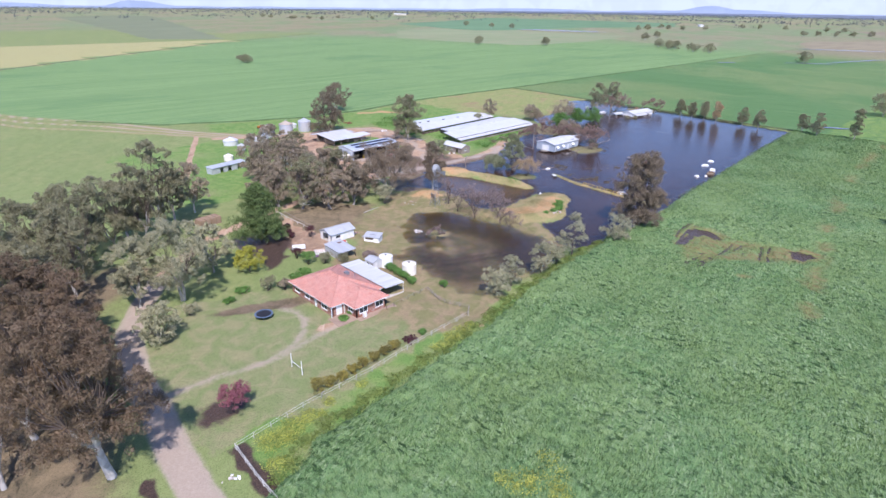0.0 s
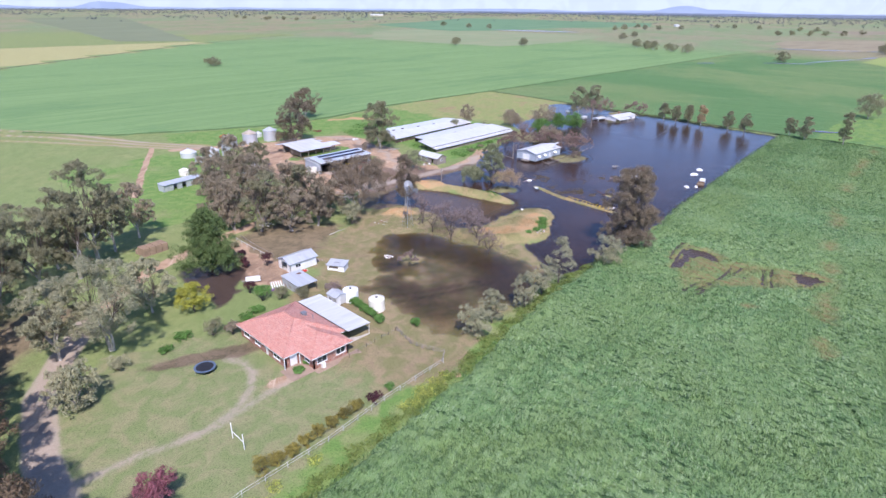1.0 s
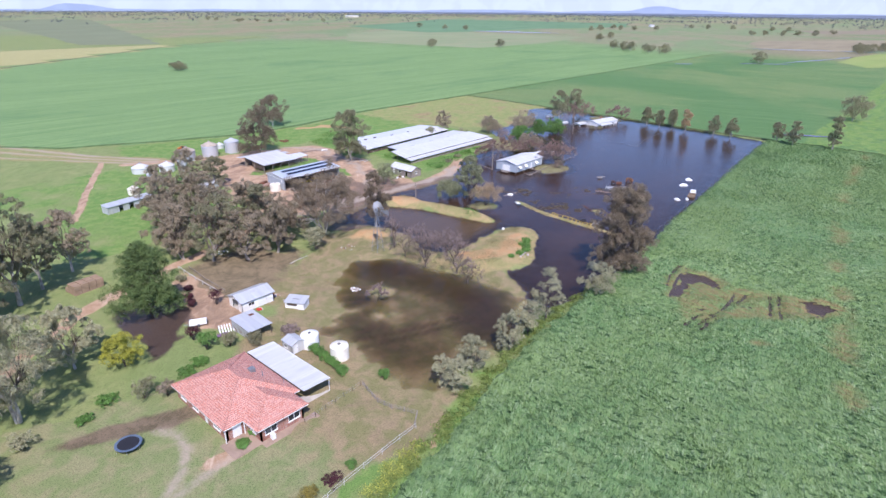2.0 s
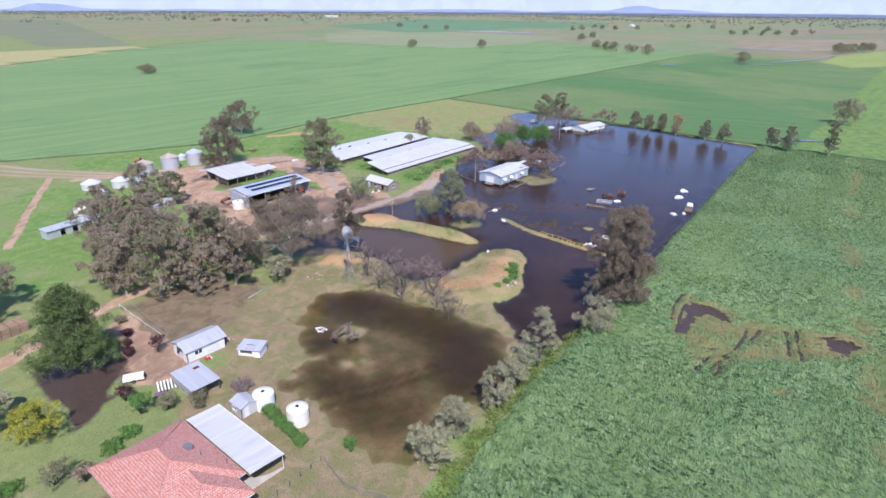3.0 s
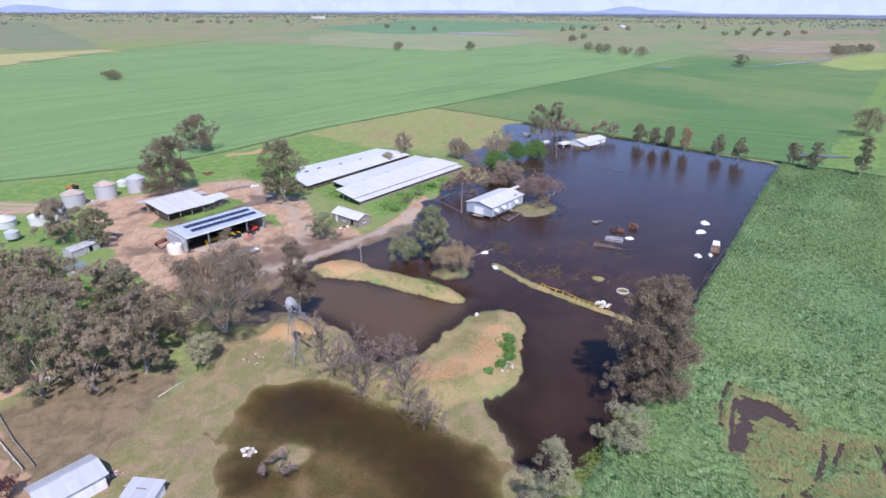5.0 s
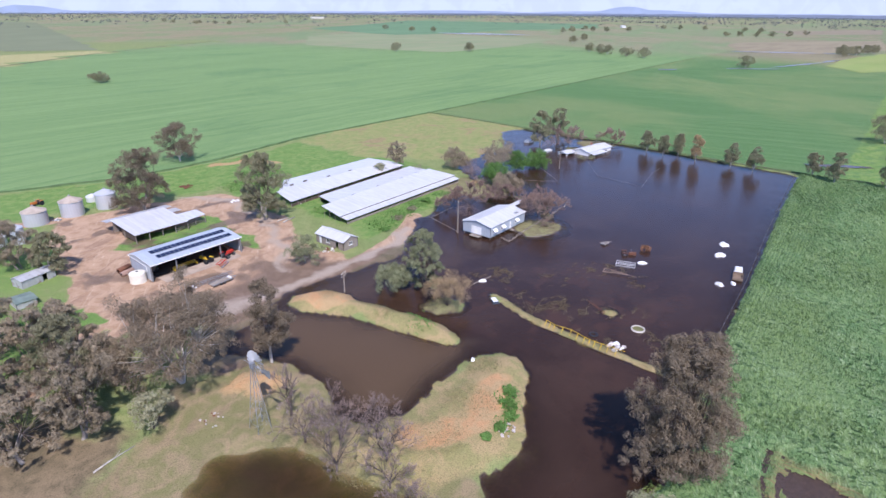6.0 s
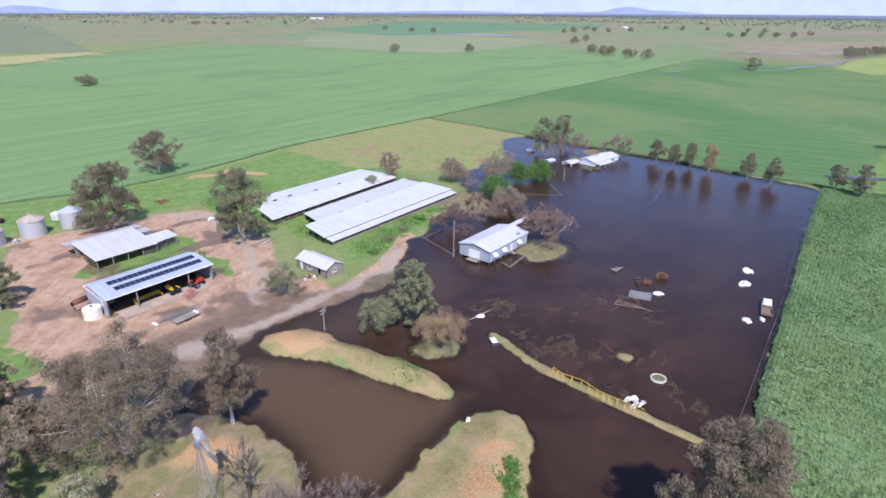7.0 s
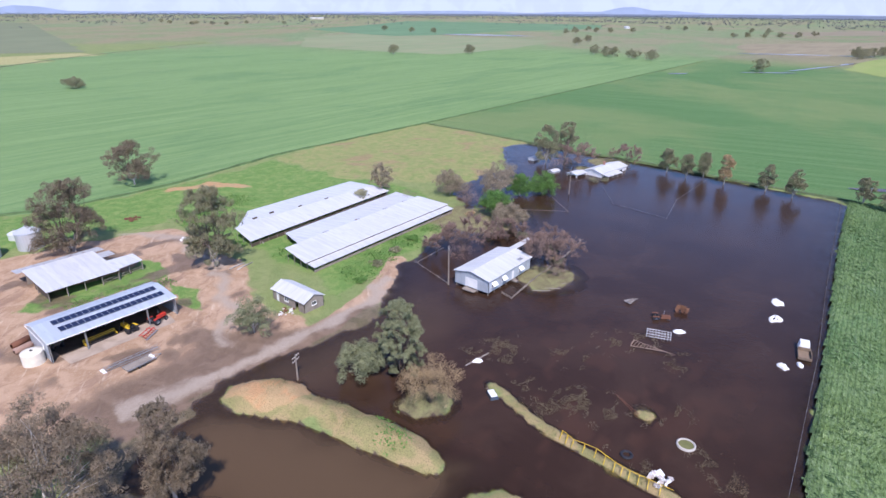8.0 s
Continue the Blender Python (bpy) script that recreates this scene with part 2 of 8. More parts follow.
def crop_stuff(name="green_crop", veil=0.0):
    """A standing green cereal crop: fine leaves, paler where it is blown over, drill rows where it is thin."""
    n = Nodes(name)
    grain, fine = n.noise(3.6, 4, None, 0.75), n.noise(1.2, 3, None, 0.7, ((0.7, 2.6, 1), (0, 0, 0.33)))
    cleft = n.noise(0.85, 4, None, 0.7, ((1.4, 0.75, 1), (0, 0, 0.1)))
    blown = n.step(n.noise(0.09, 3), 0.42, 0.62)
    mid, wide = n.noise(0.28, 3), n.noise(0.035, 3)
    rows = n.noise(1.0, 2, None, 0.5, ((0.25, 3.0, 1), (0, 0, 1.45)))
    c = n.mix(n.step(wide, 0.3, 0.7), (0.15, 0.262, 0.098), (0.186, 0.278, 0.096))
    c = n.mix(n.maths("MULTIPLY", n.step(mid, 0.42, 0.7), 0.8), c, (0.205, 0.302, 0.12))
    c = n.mix(n.maths("MULTIPLY", n.step(fine, 0.5, 0.63), n.maths("ADD", 0.4, n.maths("MULTIPLY", blown, 0.5))), c, (0.31, 0.41, 0.205))
    # Clefts between the leaves: their shade is painted in as dark green.
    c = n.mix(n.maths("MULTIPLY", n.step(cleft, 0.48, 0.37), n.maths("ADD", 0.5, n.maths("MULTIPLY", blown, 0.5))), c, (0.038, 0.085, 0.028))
    each = n.add("ShaderNodeNewGeometry").outputs["Random Per Island"]
    if veil:
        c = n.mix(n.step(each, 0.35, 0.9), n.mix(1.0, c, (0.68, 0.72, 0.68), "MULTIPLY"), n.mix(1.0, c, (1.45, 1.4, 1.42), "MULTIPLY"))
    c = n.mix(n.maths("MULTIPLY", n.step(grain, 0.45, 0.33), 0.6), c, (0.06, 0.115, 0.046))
    thin = n.step(n.maths("ADD", n.attr("thin"), n.maths("MULTIPLY", n.maths("SUBTRACT", mid, 0.5), 0.8)), 0.3, 0.85)
    c = n.mix(n.maths("MULTIPLY", thin, 0.85), c, n.mix(n.step(rows, 0.42, 0.6), (0.205, 0.255, 0.088), (0.285, 0.19, 0.09)))
    at = n.add("ShaderNodeSeparateXYZ")
    n.link(n.where(), at.inputs[0])
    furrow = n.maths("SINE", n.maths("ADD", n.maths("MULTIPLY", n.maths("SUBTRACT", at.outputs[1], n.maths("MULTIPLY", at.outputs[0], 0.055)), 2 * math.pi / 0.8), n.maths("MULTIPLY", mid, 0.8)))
    # Gaps between drill rows drawn as dark lines, shade included in the colour.
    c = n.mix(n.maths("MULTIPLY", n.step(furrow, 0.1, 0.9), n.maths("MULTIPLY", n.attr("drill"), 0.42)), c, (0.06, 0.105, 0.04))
    n.bump(n.maths("ADD", n.maths("MULTIPLY", grain, 0.6), fine), 1.0, 0.4)
    n.done(c, 0.8, 0, 0.2)
    if veil:
        lit = n.add("ShaderNodeBsdfTranslucent")
        n.link(c, lit.inputs[0])
        both = n.add("ShaderNodeMixShader")
        both.inputs[0].default_value = veil
        n.link(n.bsdf.outputs[0], both.inputs[1])
        n.link(lit.outputs[0], both.inputs[2])
        n.link(both.outputs[0], n.out.inputs[0])
    return n.mat


def tile_stuff():
    """Terracotta roof tiles in courses, bleached and stained."""
    n = Nodes("terracotta_tiles")
    uv = n.where(True)
    tile = n.add("ShaderNodeTexBrick")
    n.link(uv, tile.inputs["Vector"])
    tile.inputs["Scale"].default_value, tile.inputs["Brick Width"].default_value, tile.inputs["Row Height"].default_value = 1.0, 0.30, 0.34
    tile.inputs["Mortar Size"].default_value = 0.03
    tile.inputs["Color1"].default_value, tile.inputs["Color2"].default_value, tile.inputs["Mortar"].default_value = (0.52, 0.18, 0.12, 1), (0.62, 0.33, 0.26, 1), (0.15, 0.05, 0.04, 1)
    pale = n.step(n.noise(4.5, 4, uv, 0.8), 0.44, 0.7)
    c = n.mix(n.maths("MULTIPLY", pale, 0.75), tile.outputs[0], (0.62, 0.43, 0.38))
    n.bump(tile.outputs["Fac"], -0.6, 0.06)
    return n.done(c, 0.7, 0, 0.3)


def brick_stuff(name, a, b, mortar):
    n = Nodes(name)
    tile = n.add("ShaderNodeTexBrick")
    n.link(n.where(True), tile.inputs["Vector"])
    tile.inputs["Scale"].default_value, tile.inputs["Brick Width"].default_value, tile.inputs["Row Height"].default_value = 1.0, 0.24, 0.086
    tile.inputs["Mortar Size"].default_value = 0.012
    tile.inputs["Color1"].default_value, tile.inputs["Color2"].default_value, tile.inputs["Mortar"].default_value = (*a, 1), (*b, 1), (*mortar, 1)
    n.bump(tile.outputs["Fac"], -0.4, 0.01)
    return n.done(n.mix(n.step(n.noise(0.7, 4), 0.4, 0.7), tile.outputs[0], tuple(v * 0.7 for v in a)), 0.85)


def glass_stuff():
    n = Nodes("window_glass")
    return n.done(n.mix(n.noise(0.8, 2), (0.02, 0.025, 0.03), (0.05, 0.055, 0.06)), 0.06, 0, 0.6)


GROUND, WATER, CROP, BLADES = ground_stuff(), water_stuff(), crop_stuff(), crop_stuff("crop_blades", 0.45)
TILES, GLASS = tile_stuff(), glass_stuff()
BRICK = brick_stuff("red_brick", (0.33, 0.12, 0.075), (0.40, 0.18, 0.12), (0.40, 0.35, 0.30))
ZINC = sheet_iron("galvanised_sheet", (0.54, 0.55, 0.56), 0.15)
ZINC_OLD = sheet_iron("weathered_sheet", (0.50, 0.50, 0.50), 0.55, 0.6)
ZINC_BLUE = sheet_iron("pale_blue_sheet", (0.53, 0.575, 0.63), 0.0)
WHITE_SHEET = sheet_iron("white_sheet", (0.70, 0.69, 0.665), 0.05)
BLUE_WALL = sheet_iron("pale_blue_cladding", (0.50, 0.545, 0.58), 0.0)
WHITE = plain("white_paint", (0.76, 0.75, 0.72), 0.5, 0, 0.85)
CREAM = plain("cream_poly", (0.72, 0.67, 0.56), 0.5, 0, 0.86)
TIMBER = plain("grey_timber", (0.27, 0.23, 0.19), 0.85)
DARK = plain("dark_timber", (0.10, 0.075, 0.055), 0.85)
STEEL = plain("grey_steel", (0.32, 0.33, 0.34), 0.5, 0.5)
RUST = plain("rusty_iron", (0.16, 0.07, 0.042), 0.85)
BLACK = plain("black_rubber", (0.025, 0.025, 0.03), 0.6)
YELLOW = plain("yellow_paint", (0.62, 0.42, 0.03), 0.5)
RED = plain("red_paint", (0.50, 0.045, 0.03), 0.45)
WORN_PATH = plain("worn_path", (0.33, 0.235, 0.175), 0.9)
CONCRETE = plain("concrete", (0.46, 0.42, 0.37), 0.85)
PANEL = plain("solar_cell", (0.018, 0.026, 0.06), 0.25, 0, 0.8)
BARK_PALE = plain("pale_bark", (0.46, 0.42, 0.37), 0.85, 0, 0.55, 2.5)
BARK_DARK = plain("dark_bark", (0.13, 0.10, 0.08), 0.9, 0, 0.6, 2.5)

BARK_GREY = plain("grey_bark", (0.30, 0.265, 0.23), 0.88, 0, 0.55, 2.5)

# ---- building kit ----
def mesh_of(name, verts, faces, material, smooth=False):
    """A mesh whose faces carry flat coordinates in metres: u level along the face, v up its slope."""
    me = bpy.data.meshes.new(name)
    me.from_pydata([tuple(map(float, v)) for v in verts], [], [tuple(map(int, f)) for f in faces])
    me.materials.append(material)
    uv = me.uv_layers.new(name="plan").data
    for p in me.polygons:
        nrm = p.normal
        u = Vector((0, 0, 1)).cross(nrm)
        u = u.normalized() if u.length > 0.02 else Vector((1, 0, 0))
        v = nrm.cross(u)
        for i in p.loop_indices:
            co = me.vertices[me.loops[i].vertex_index].co
            uv[i].uv = (co.dot(u), co.dot(v))
        p.use_smooth = smooth
    return me


def cards_mesh(name, quads, material, smooth=False):
    """A mesh of loose cards from an array (n, corners, 3)."""
    n, k = quads.shape[:2]
    me = bpy.data.meshes.new(name)
    me.vertices.add(k * n)
    me.vertices.foreach_set("co", np.ascontiguousarray(quads, dtype=np.float32).ravel())
    me.loops.add(k * n)
    me.loops.foreach_set("vertex_index", np.arange(k * n, dtype=np.int32))
    me.polygons.add(n)
    me.polygons.foreach_set("loop_start", np.arange(0, k * n, k, dtype=np.int32))
    me.update(calc_edges=True)
    me.materials.append(material)
    return me


def grid_mesh(name, X, Y, Z, keep, material):
    """A smooth sheet over a grid of places; keep: which cells are built."""
    nx, ny = X.shape
    idx = np.arange(nx * ny).reshape(nx, ny)
    q = np.stack([idx[:-1, :-1], idx[1:, :-1], idx[1:, 1:], idx[:-1, 1:]], -1)[keep]
    used = np.unique(q)
    remap = np.zeros(nx * ny, dtype=np.int32)
    remap[used] = np.arange(len(used))
    co = np.stack([X.ravel()[used], Y.ravel()[used], Z.ravel()[used]], -1)
    me = bpy.data.meshes.new(name)
    me.vertices.add(len(used))
    me.vertices.foreach_set("co", co.astype(np.float32).ravel())
    me.loops.add(4 * len(q))
    me.loops.foreach_set("vertex_index", remap[q].astype(np.int32).ravel())
    me.polygons.add(len(q))
    me.polygons.foreach_set("loop_start", np.arange(0, 4 * len(q), 4, dtype=np.int32))
    me.polygons.foreach_set("use_smooth", np.ones(len(q), dtype=bool))
    me.update(calc_edges=True)
    me.materials.append(material)
    return me, used


def carry(me, name, values):
    me.attributes.new(name, "FLOAT", "POINT").data.foreach_set("value", np.ascontiguousarray(values, dtype=np.float32))


def thing(name, at, label, category, group="", turn=0.0, kind=""):
    ob = new(name)
    ob.empty_display_size = 0.3
    ob.matrix_basis = pose(at[0], at[1], at[2] if len(at) > 2 else land(at[0], at[1]), 0, 0, turn)
    return tagged(ob, label, category, group, kind)


def part(name, me, parent, label=""):
    ob = new(name, me)
    ob.parent = parent
    return tagged(ob, label)


def join(*shapes):
    verts, faces = [], []
    for v, f in shapes:
        k = len(verts)
        verts += list(v)
        faces += [tuple(i + k for i in face) for face in f]
    return verts, faces


def box(x0, x1, y0, y1, z0, z1):
    v = [(x, y, z) for z in (z0, z1) for x, y in ((x0, y0), (x1, y0), (x1, y1), (x0, y1))]
    return v, [(3, 2, 1, 0), (4, 5, 6, 7), (0, 1, 5, 4), (1, 2, 6, 5), (2, 3, 7, 6), (3, 0, 4, 7)]


def slab(points, thick):
    """A plate: the outer face's corners, counter-clockwise seen from outside, and its thickness inwards."""
    p = [Vector(q) for q in points]
    nrm = (p[1] - p[0]).cross(p[2] - p[1]).normalized()
    v = [tuple(q) for q in p] + [tuple(q - nrm * thick) for q in p]
    k = len(p)
    return v, [tuple(range(k)), tuple(range(2 * k - 1, k - 1, -1))] + [(i, i + k, (i + 1) % k + k, (i + 1) % k) for i in range(k)]


def tube(path, radii, sides=6, cap=True):
    """A tapering round bar along a path."""
    v, f = [], []
    path = [Vector(p) for p in path]
    for i, p in enumerate(path):
        d = (path[min(i + 1, len(path) - 1)] - path[max(i - 1, 0)]).normalized()
        a = d.cross(Vector((0.31, 0.95, 0.07))).normalized()
        b = d.cross(a)
        for s in range(sides):
            t = 2 * math.pi * s / sides
            v.append(tuple(p + (a * math.cos(t) + b * math.sin(t)) * radii[i]))
    for i in range(len(path) - 1):
        for s in range(sides):
            t = (s + 1) % sides
            f.append((i * sides + s, i * sides + t, (i + 1) * sides + t, (i + 1) * sides + s))
    if cap:
        f += [tuple(range(sides - 1, -1, -1)), tuple((len(path) - 1) * sides + s for s in range(sides))]
    return v, f


def turned(profile, sides=24):
    """A round thing about the z axis from its outline (radius, height), bottom to top."""
    v, f = [], []
    for r, z in profile:
        v += [(r * math.cos(2 * math.pi * s / sides), r * math.sin(2 * math.pi * s / sides), z) for s in range(sides)]
    for i in range(len(profile) - 1):
        f += [(i * sides + s, i * sides + (s + 1) % sides, (i + 1) * sides + (s + 1) % sides, (i + 1) * sides + s) for s in range(sides)]
    f.append(tuple((len(profile) - 1) * sides + s for s in range(sides)))
    return v, f


def moved(shape, x=0, y=0, z=0, turn=0.0, scale=1.0):
    c, s = math.cos(radians(turn)), math.sin(radians(turn))
    return [(scale * (c * a - s * b) + x, scale * (s * a + c * b) + y, scale * q + z) for a, b, q in shape[0]], shape[1]


# ---- plan of the ground ----
def value_noise(X, Y, size, seed):
    rng = np.random.RandomState(seed)
    table = rng.rand(256, 256)
    a, b = np.asarray(X) / size, np.asarray(Y) / size
    i, j = np.floor(a).astype(int), np.floor(b).astype(int)
    u, v = a - i, b - j
    u, v = u * u * (3 - 2 * u), v * v * (3 - 2 * v)
    i0, i1, j0, j1 = i % 256, (i + 1) % 256, j % 256, (j + 1) % 256
    return (table[i0, j0] * (1 - u) + table[i1, j0] * u) * (1 - v) + (table[i0, j1] * (1 - u) + table[i1, j1] * u) * v


def inside(X, Y, poly):
    """Metres to the outline of an area, positive inside it."""
    X, Y = np.asarray(X, float), np.asarray(Y, float)
    best, odd = np.full(X.shape, 1e9), np.zeros(X.shape, bool)
    for (ax, ay), (bx, by) in zip(poly, poly[1:] + poly[:1]):
        dx, dy = bx - ax, by - ay
        t = np.clip(((X - ax) * dx + (Y - ay) * dy) / (dx * dx + dy * dy + 1e-9), 0, 1)
        best = np.minimum(best, np.hypot(X - ax - t * dx, Y - ay - t * dy))
        if dy:
            odd ^= ((ay > Y) != (by > Y)) & (X < dx * (Y - ay) / dy + ax)
    return np.where(odd, best, -best)


def along(X, Y, line):
    """Metres from a line of places."""
    X, Y = np.asarray(X, float), np.asarray(Y, float)
    best = np.full(X.shape, 1e9)
    for (ax, ay), (bx, by) in zip(line, line[1:]):
        dx, dy = bx - ax, by - ay
        t = np.clip(((X - ax) * dx + (Y - ay) * dy) / (dx * dx + dy * dy + 1e-9), 0, 1)
        best = np.minimum(best, np.hypot(X - ax - t * dx, Y - ay - t * dy))
    return best


LAGOON = [(329, 86.4), (332, 103), (332, 120), (338, 143), (337.5, 158), (339, 185), (340, 213), (325, 217), (294, 194), (280, 197), (259, 194), (249, 181.5),
          (238, 173), (211, 167), (198, 163), (188, 157), (180, 151.5), (172.5, 149.6), (165.5, 150.6), (157.6, 152), (150.3, 154.5), (145, 154.5), (138.5, 151), (140, 146),
          (147, 137), (150, 125), (151, 114), (149, 106), (147, 99), (144, 95), (140, 92), (138.8, 89.4), (135.4, 88.3), (131.1, 88.7), (127.9, 90.3),
          (126.2, 88.5), (124.7, 86.1), (123.5, 83.5), (122, 80), (119.5, 76), (119, 70.5), (132, 70), (146, 70.5), (163, 70.5), (183, 72.5),
          (218, 75), (250, 78), (292, 81.5), (328, 84.5)]
DAM = [(141, 149), (137, 150.5), (130, 149), (123, 143), (127, 137), (129, 131), (128, 122), (126, 114), (127.5, 109), (133, 106), (140, 107), (145, 106.5),
       (153, 109), (157, 110), (156, 113), (153, 117), (151, 126), (149, 133), (146, 141)]
POOL = [(112, 114.5), (114, 108), (115, 100), (116, 94), (119, 90), (118, 83.7), (116.5, 79), (111, 75), (104, 73), (95, 71), (88.5, 71), (82, 70),
        (80.5, 76), (80, 86), (80.5, 94), (82, 100), (85.5, 104.5), (90, 104), (91, 108), (91, 113), (96, 116), (103, 118.5), (109, 118.5)]
BANK = [(142.9, 149.5), (145.8, 151.4), (149.2, 150.3), (152.2, 147.5), (153.9, 143.2), (152.9, 139.2), (153.4, 136.3), (154.9, 132.4), (155.9, 125.2), (156.2, 119.4),
        (155.4, 115.3), (154.2, 113), (152.8, 112.6), (151.6, 115), (150.8, 119.6), (149.6, 125.6), (148.7, 131.2), (147.8, 135.9), (145.2, 141.5), (142.6, 145.9)]
SPIT = [(123, 104), (127, 107), (133, 106), (142, 106.5), (148, 106.8), (153, 107), (156.4, 104.5), (156.5, 101), (153.4, 97), (146.2, 93.2), (138.8, 89.2), (135.4, 88.3),
        (131.1, 88.7), (127.9, 90.3), (124, 92.5), (121, 96), (118.5, 100)]
BERM = [(174, 118.5), (170.5, 107), (169.5, 99), (169, 89), (168.5, 82), (168.2, 75)]
CROP_EDGE = [(-60, 50), (23, 52), (33, 57), (48, 58.5), (68, 61), (75, 62), (83, 64), (96, 66.5), (110, 68.5), (132, 69.5), (163, 70.5), (183, 74), (218, 76.5),
             (250, 79.5), (292, 83), (318, 84.5), (330, 85), (332, 20), (420, -60)]
MUD_HOLES = [[(157.3, 58.4), (152.6, 58.2), (146.7, 56.9), (141.4, 55.4), (142.9, 52.9), (148.8, 54.3), (152.4, 53.2), (152.1, 50.3), (152.6, 49), (156.2, 50.4), (156.8, 54), (156.6, 57)],
             [(139.6, 49.4), (142.3, 48.8), (142.7, 47.5), (139.3, 47), (137.6, 47.9)], [(157.6, 34.2), (160.6, 30.6), (158.9, 27.4), (151.2, 29.6), (153.2, 32)]]
RUTS = [[(158.6, 60.3), (152.4, 60.0), (146.4, 58.5)], [(158.4, 58.5), (150.5, 57.9), (141.2, 55.6)], [(155.4, 46.3), (147.9, 45.2), (142.0, 45.4), (138.6, 46.3)],
        [(139.1, 45.6), (135.5, 46.5), (132.2, 47.0)], [(138.0, 45.0), (134.9, 45.6), (131.7, 45.6)], [(137.0, 48.2), (134.6, 48.4), (131.5, 48.7)],
        [(152.9, 43.6), (147.9, 43.9), (147.2, 43.2)], [(147.2, 43.6), (148.4, 41.8), (146.3, 40.2)], [(155.6, 39.6), (150.7, 38.3), (146.2, 37.1)], [(156.8, 38.1), (152.5, 37.2), (146.8, 35.3)]]
THIN_CROP = [(158.6, 62.5), (158.8, 54), (156.5, 44), (162, 33), (161, 29), (150.3, 29.5), (143.9, 35.7), (140.3, 41.1), (133.7, 45.2), (130, 50), (139.6, 55), (145.1, 59)]
YARD = [(129, 244), (150, 239), (166, 235), (177, 228), (179, 213), (175, 200), (174, 189), (167, 170), (165, 155), (151, 155), (138, 152), (128, 151), (119, 159), (115, 166),
        (114, 186), (120, 209)]
ROADS = [([(16, 30), (16.3, 58), (17, 68), (18.2, 76), (19.2, 90), (22.8, 105), (27.6, 113), (35.3, 124.5), (52, 140), (74, 148), (84, 151), (100, 157), (116, 166)], 1.7),
         ([(108, 254), (118, 249), (130, 243)], 2.6), ([(202, 166), (186, 157.5), (171, 154.5), (156, 154.5), (140, 156)], 2.6),
         ([(102, 264), (89.6, 238.2), (78.7, 214.8), (72, 200)], 1.1)]
GARDEN_TRACKS = [([(19, 80.5), (26.7, 81), (34.9, 79.9), (39.2, 78.8), (47.6, 80.5), (54, 81.2)], 0.75), ([(37.5, 79.4), (43.1, 80.4), (47.1, 83.6), (49.9, 87.3), (50.3, 91.0), (48.5, 94.1)], 0.8)]
HEADLAND = [([(30, 418), (54.3, 365.5), (82, 325), (103.5, 278), (119, 253)], 1.2), ([(26, 412), (51.5, 352), (78.5, 315), (101.5, 273.5), (117, 250)], 1.0), ([(22, 405), (49, 336), (75.5, 304), (99.5, 269.5), (113, 250)], 0.8)]
CABIN_YARD = [(77, 144), (72, 137), (66, 122), (68, 117), (74, 114), (79, 115), (79, 121), (75.5, 128)]
TAN_FIELD = [(241.8, 233.2), (245.8, 277), (282, 282), (344.6, 282), (343.1, 242.6), (340.5, 214), (325, 216), (294, 196), (264, 195), (253, 215)]
FAR_FENCE = [(334, 30), (332, 86), (333, 103), (333.5, 120), (337, 143), (337.5, 158), (338.5, 180), (340.5, 214), (343, 243), (344.5, 282)]
FIELD_EDGE = [(-900, 1700), (40, 395), (72, 335), (100, 300), (117, 292), (137, 283), (167, 272), (198, 271.5), (251, 281), (354, 280), (880, 292), (6000, 420)]
FAR_LINE = [(-900, -170), (87, 629), (202, 720), (404, 880), (656, 1028), (6000, 4000)]
HEN_YARD = [(178, 162), (182, 172), (183, 200), (176, 205), (178, 228), (196, 262), (240, 262), (250, 200), (240, 182), (214, 170), (196, 164)]


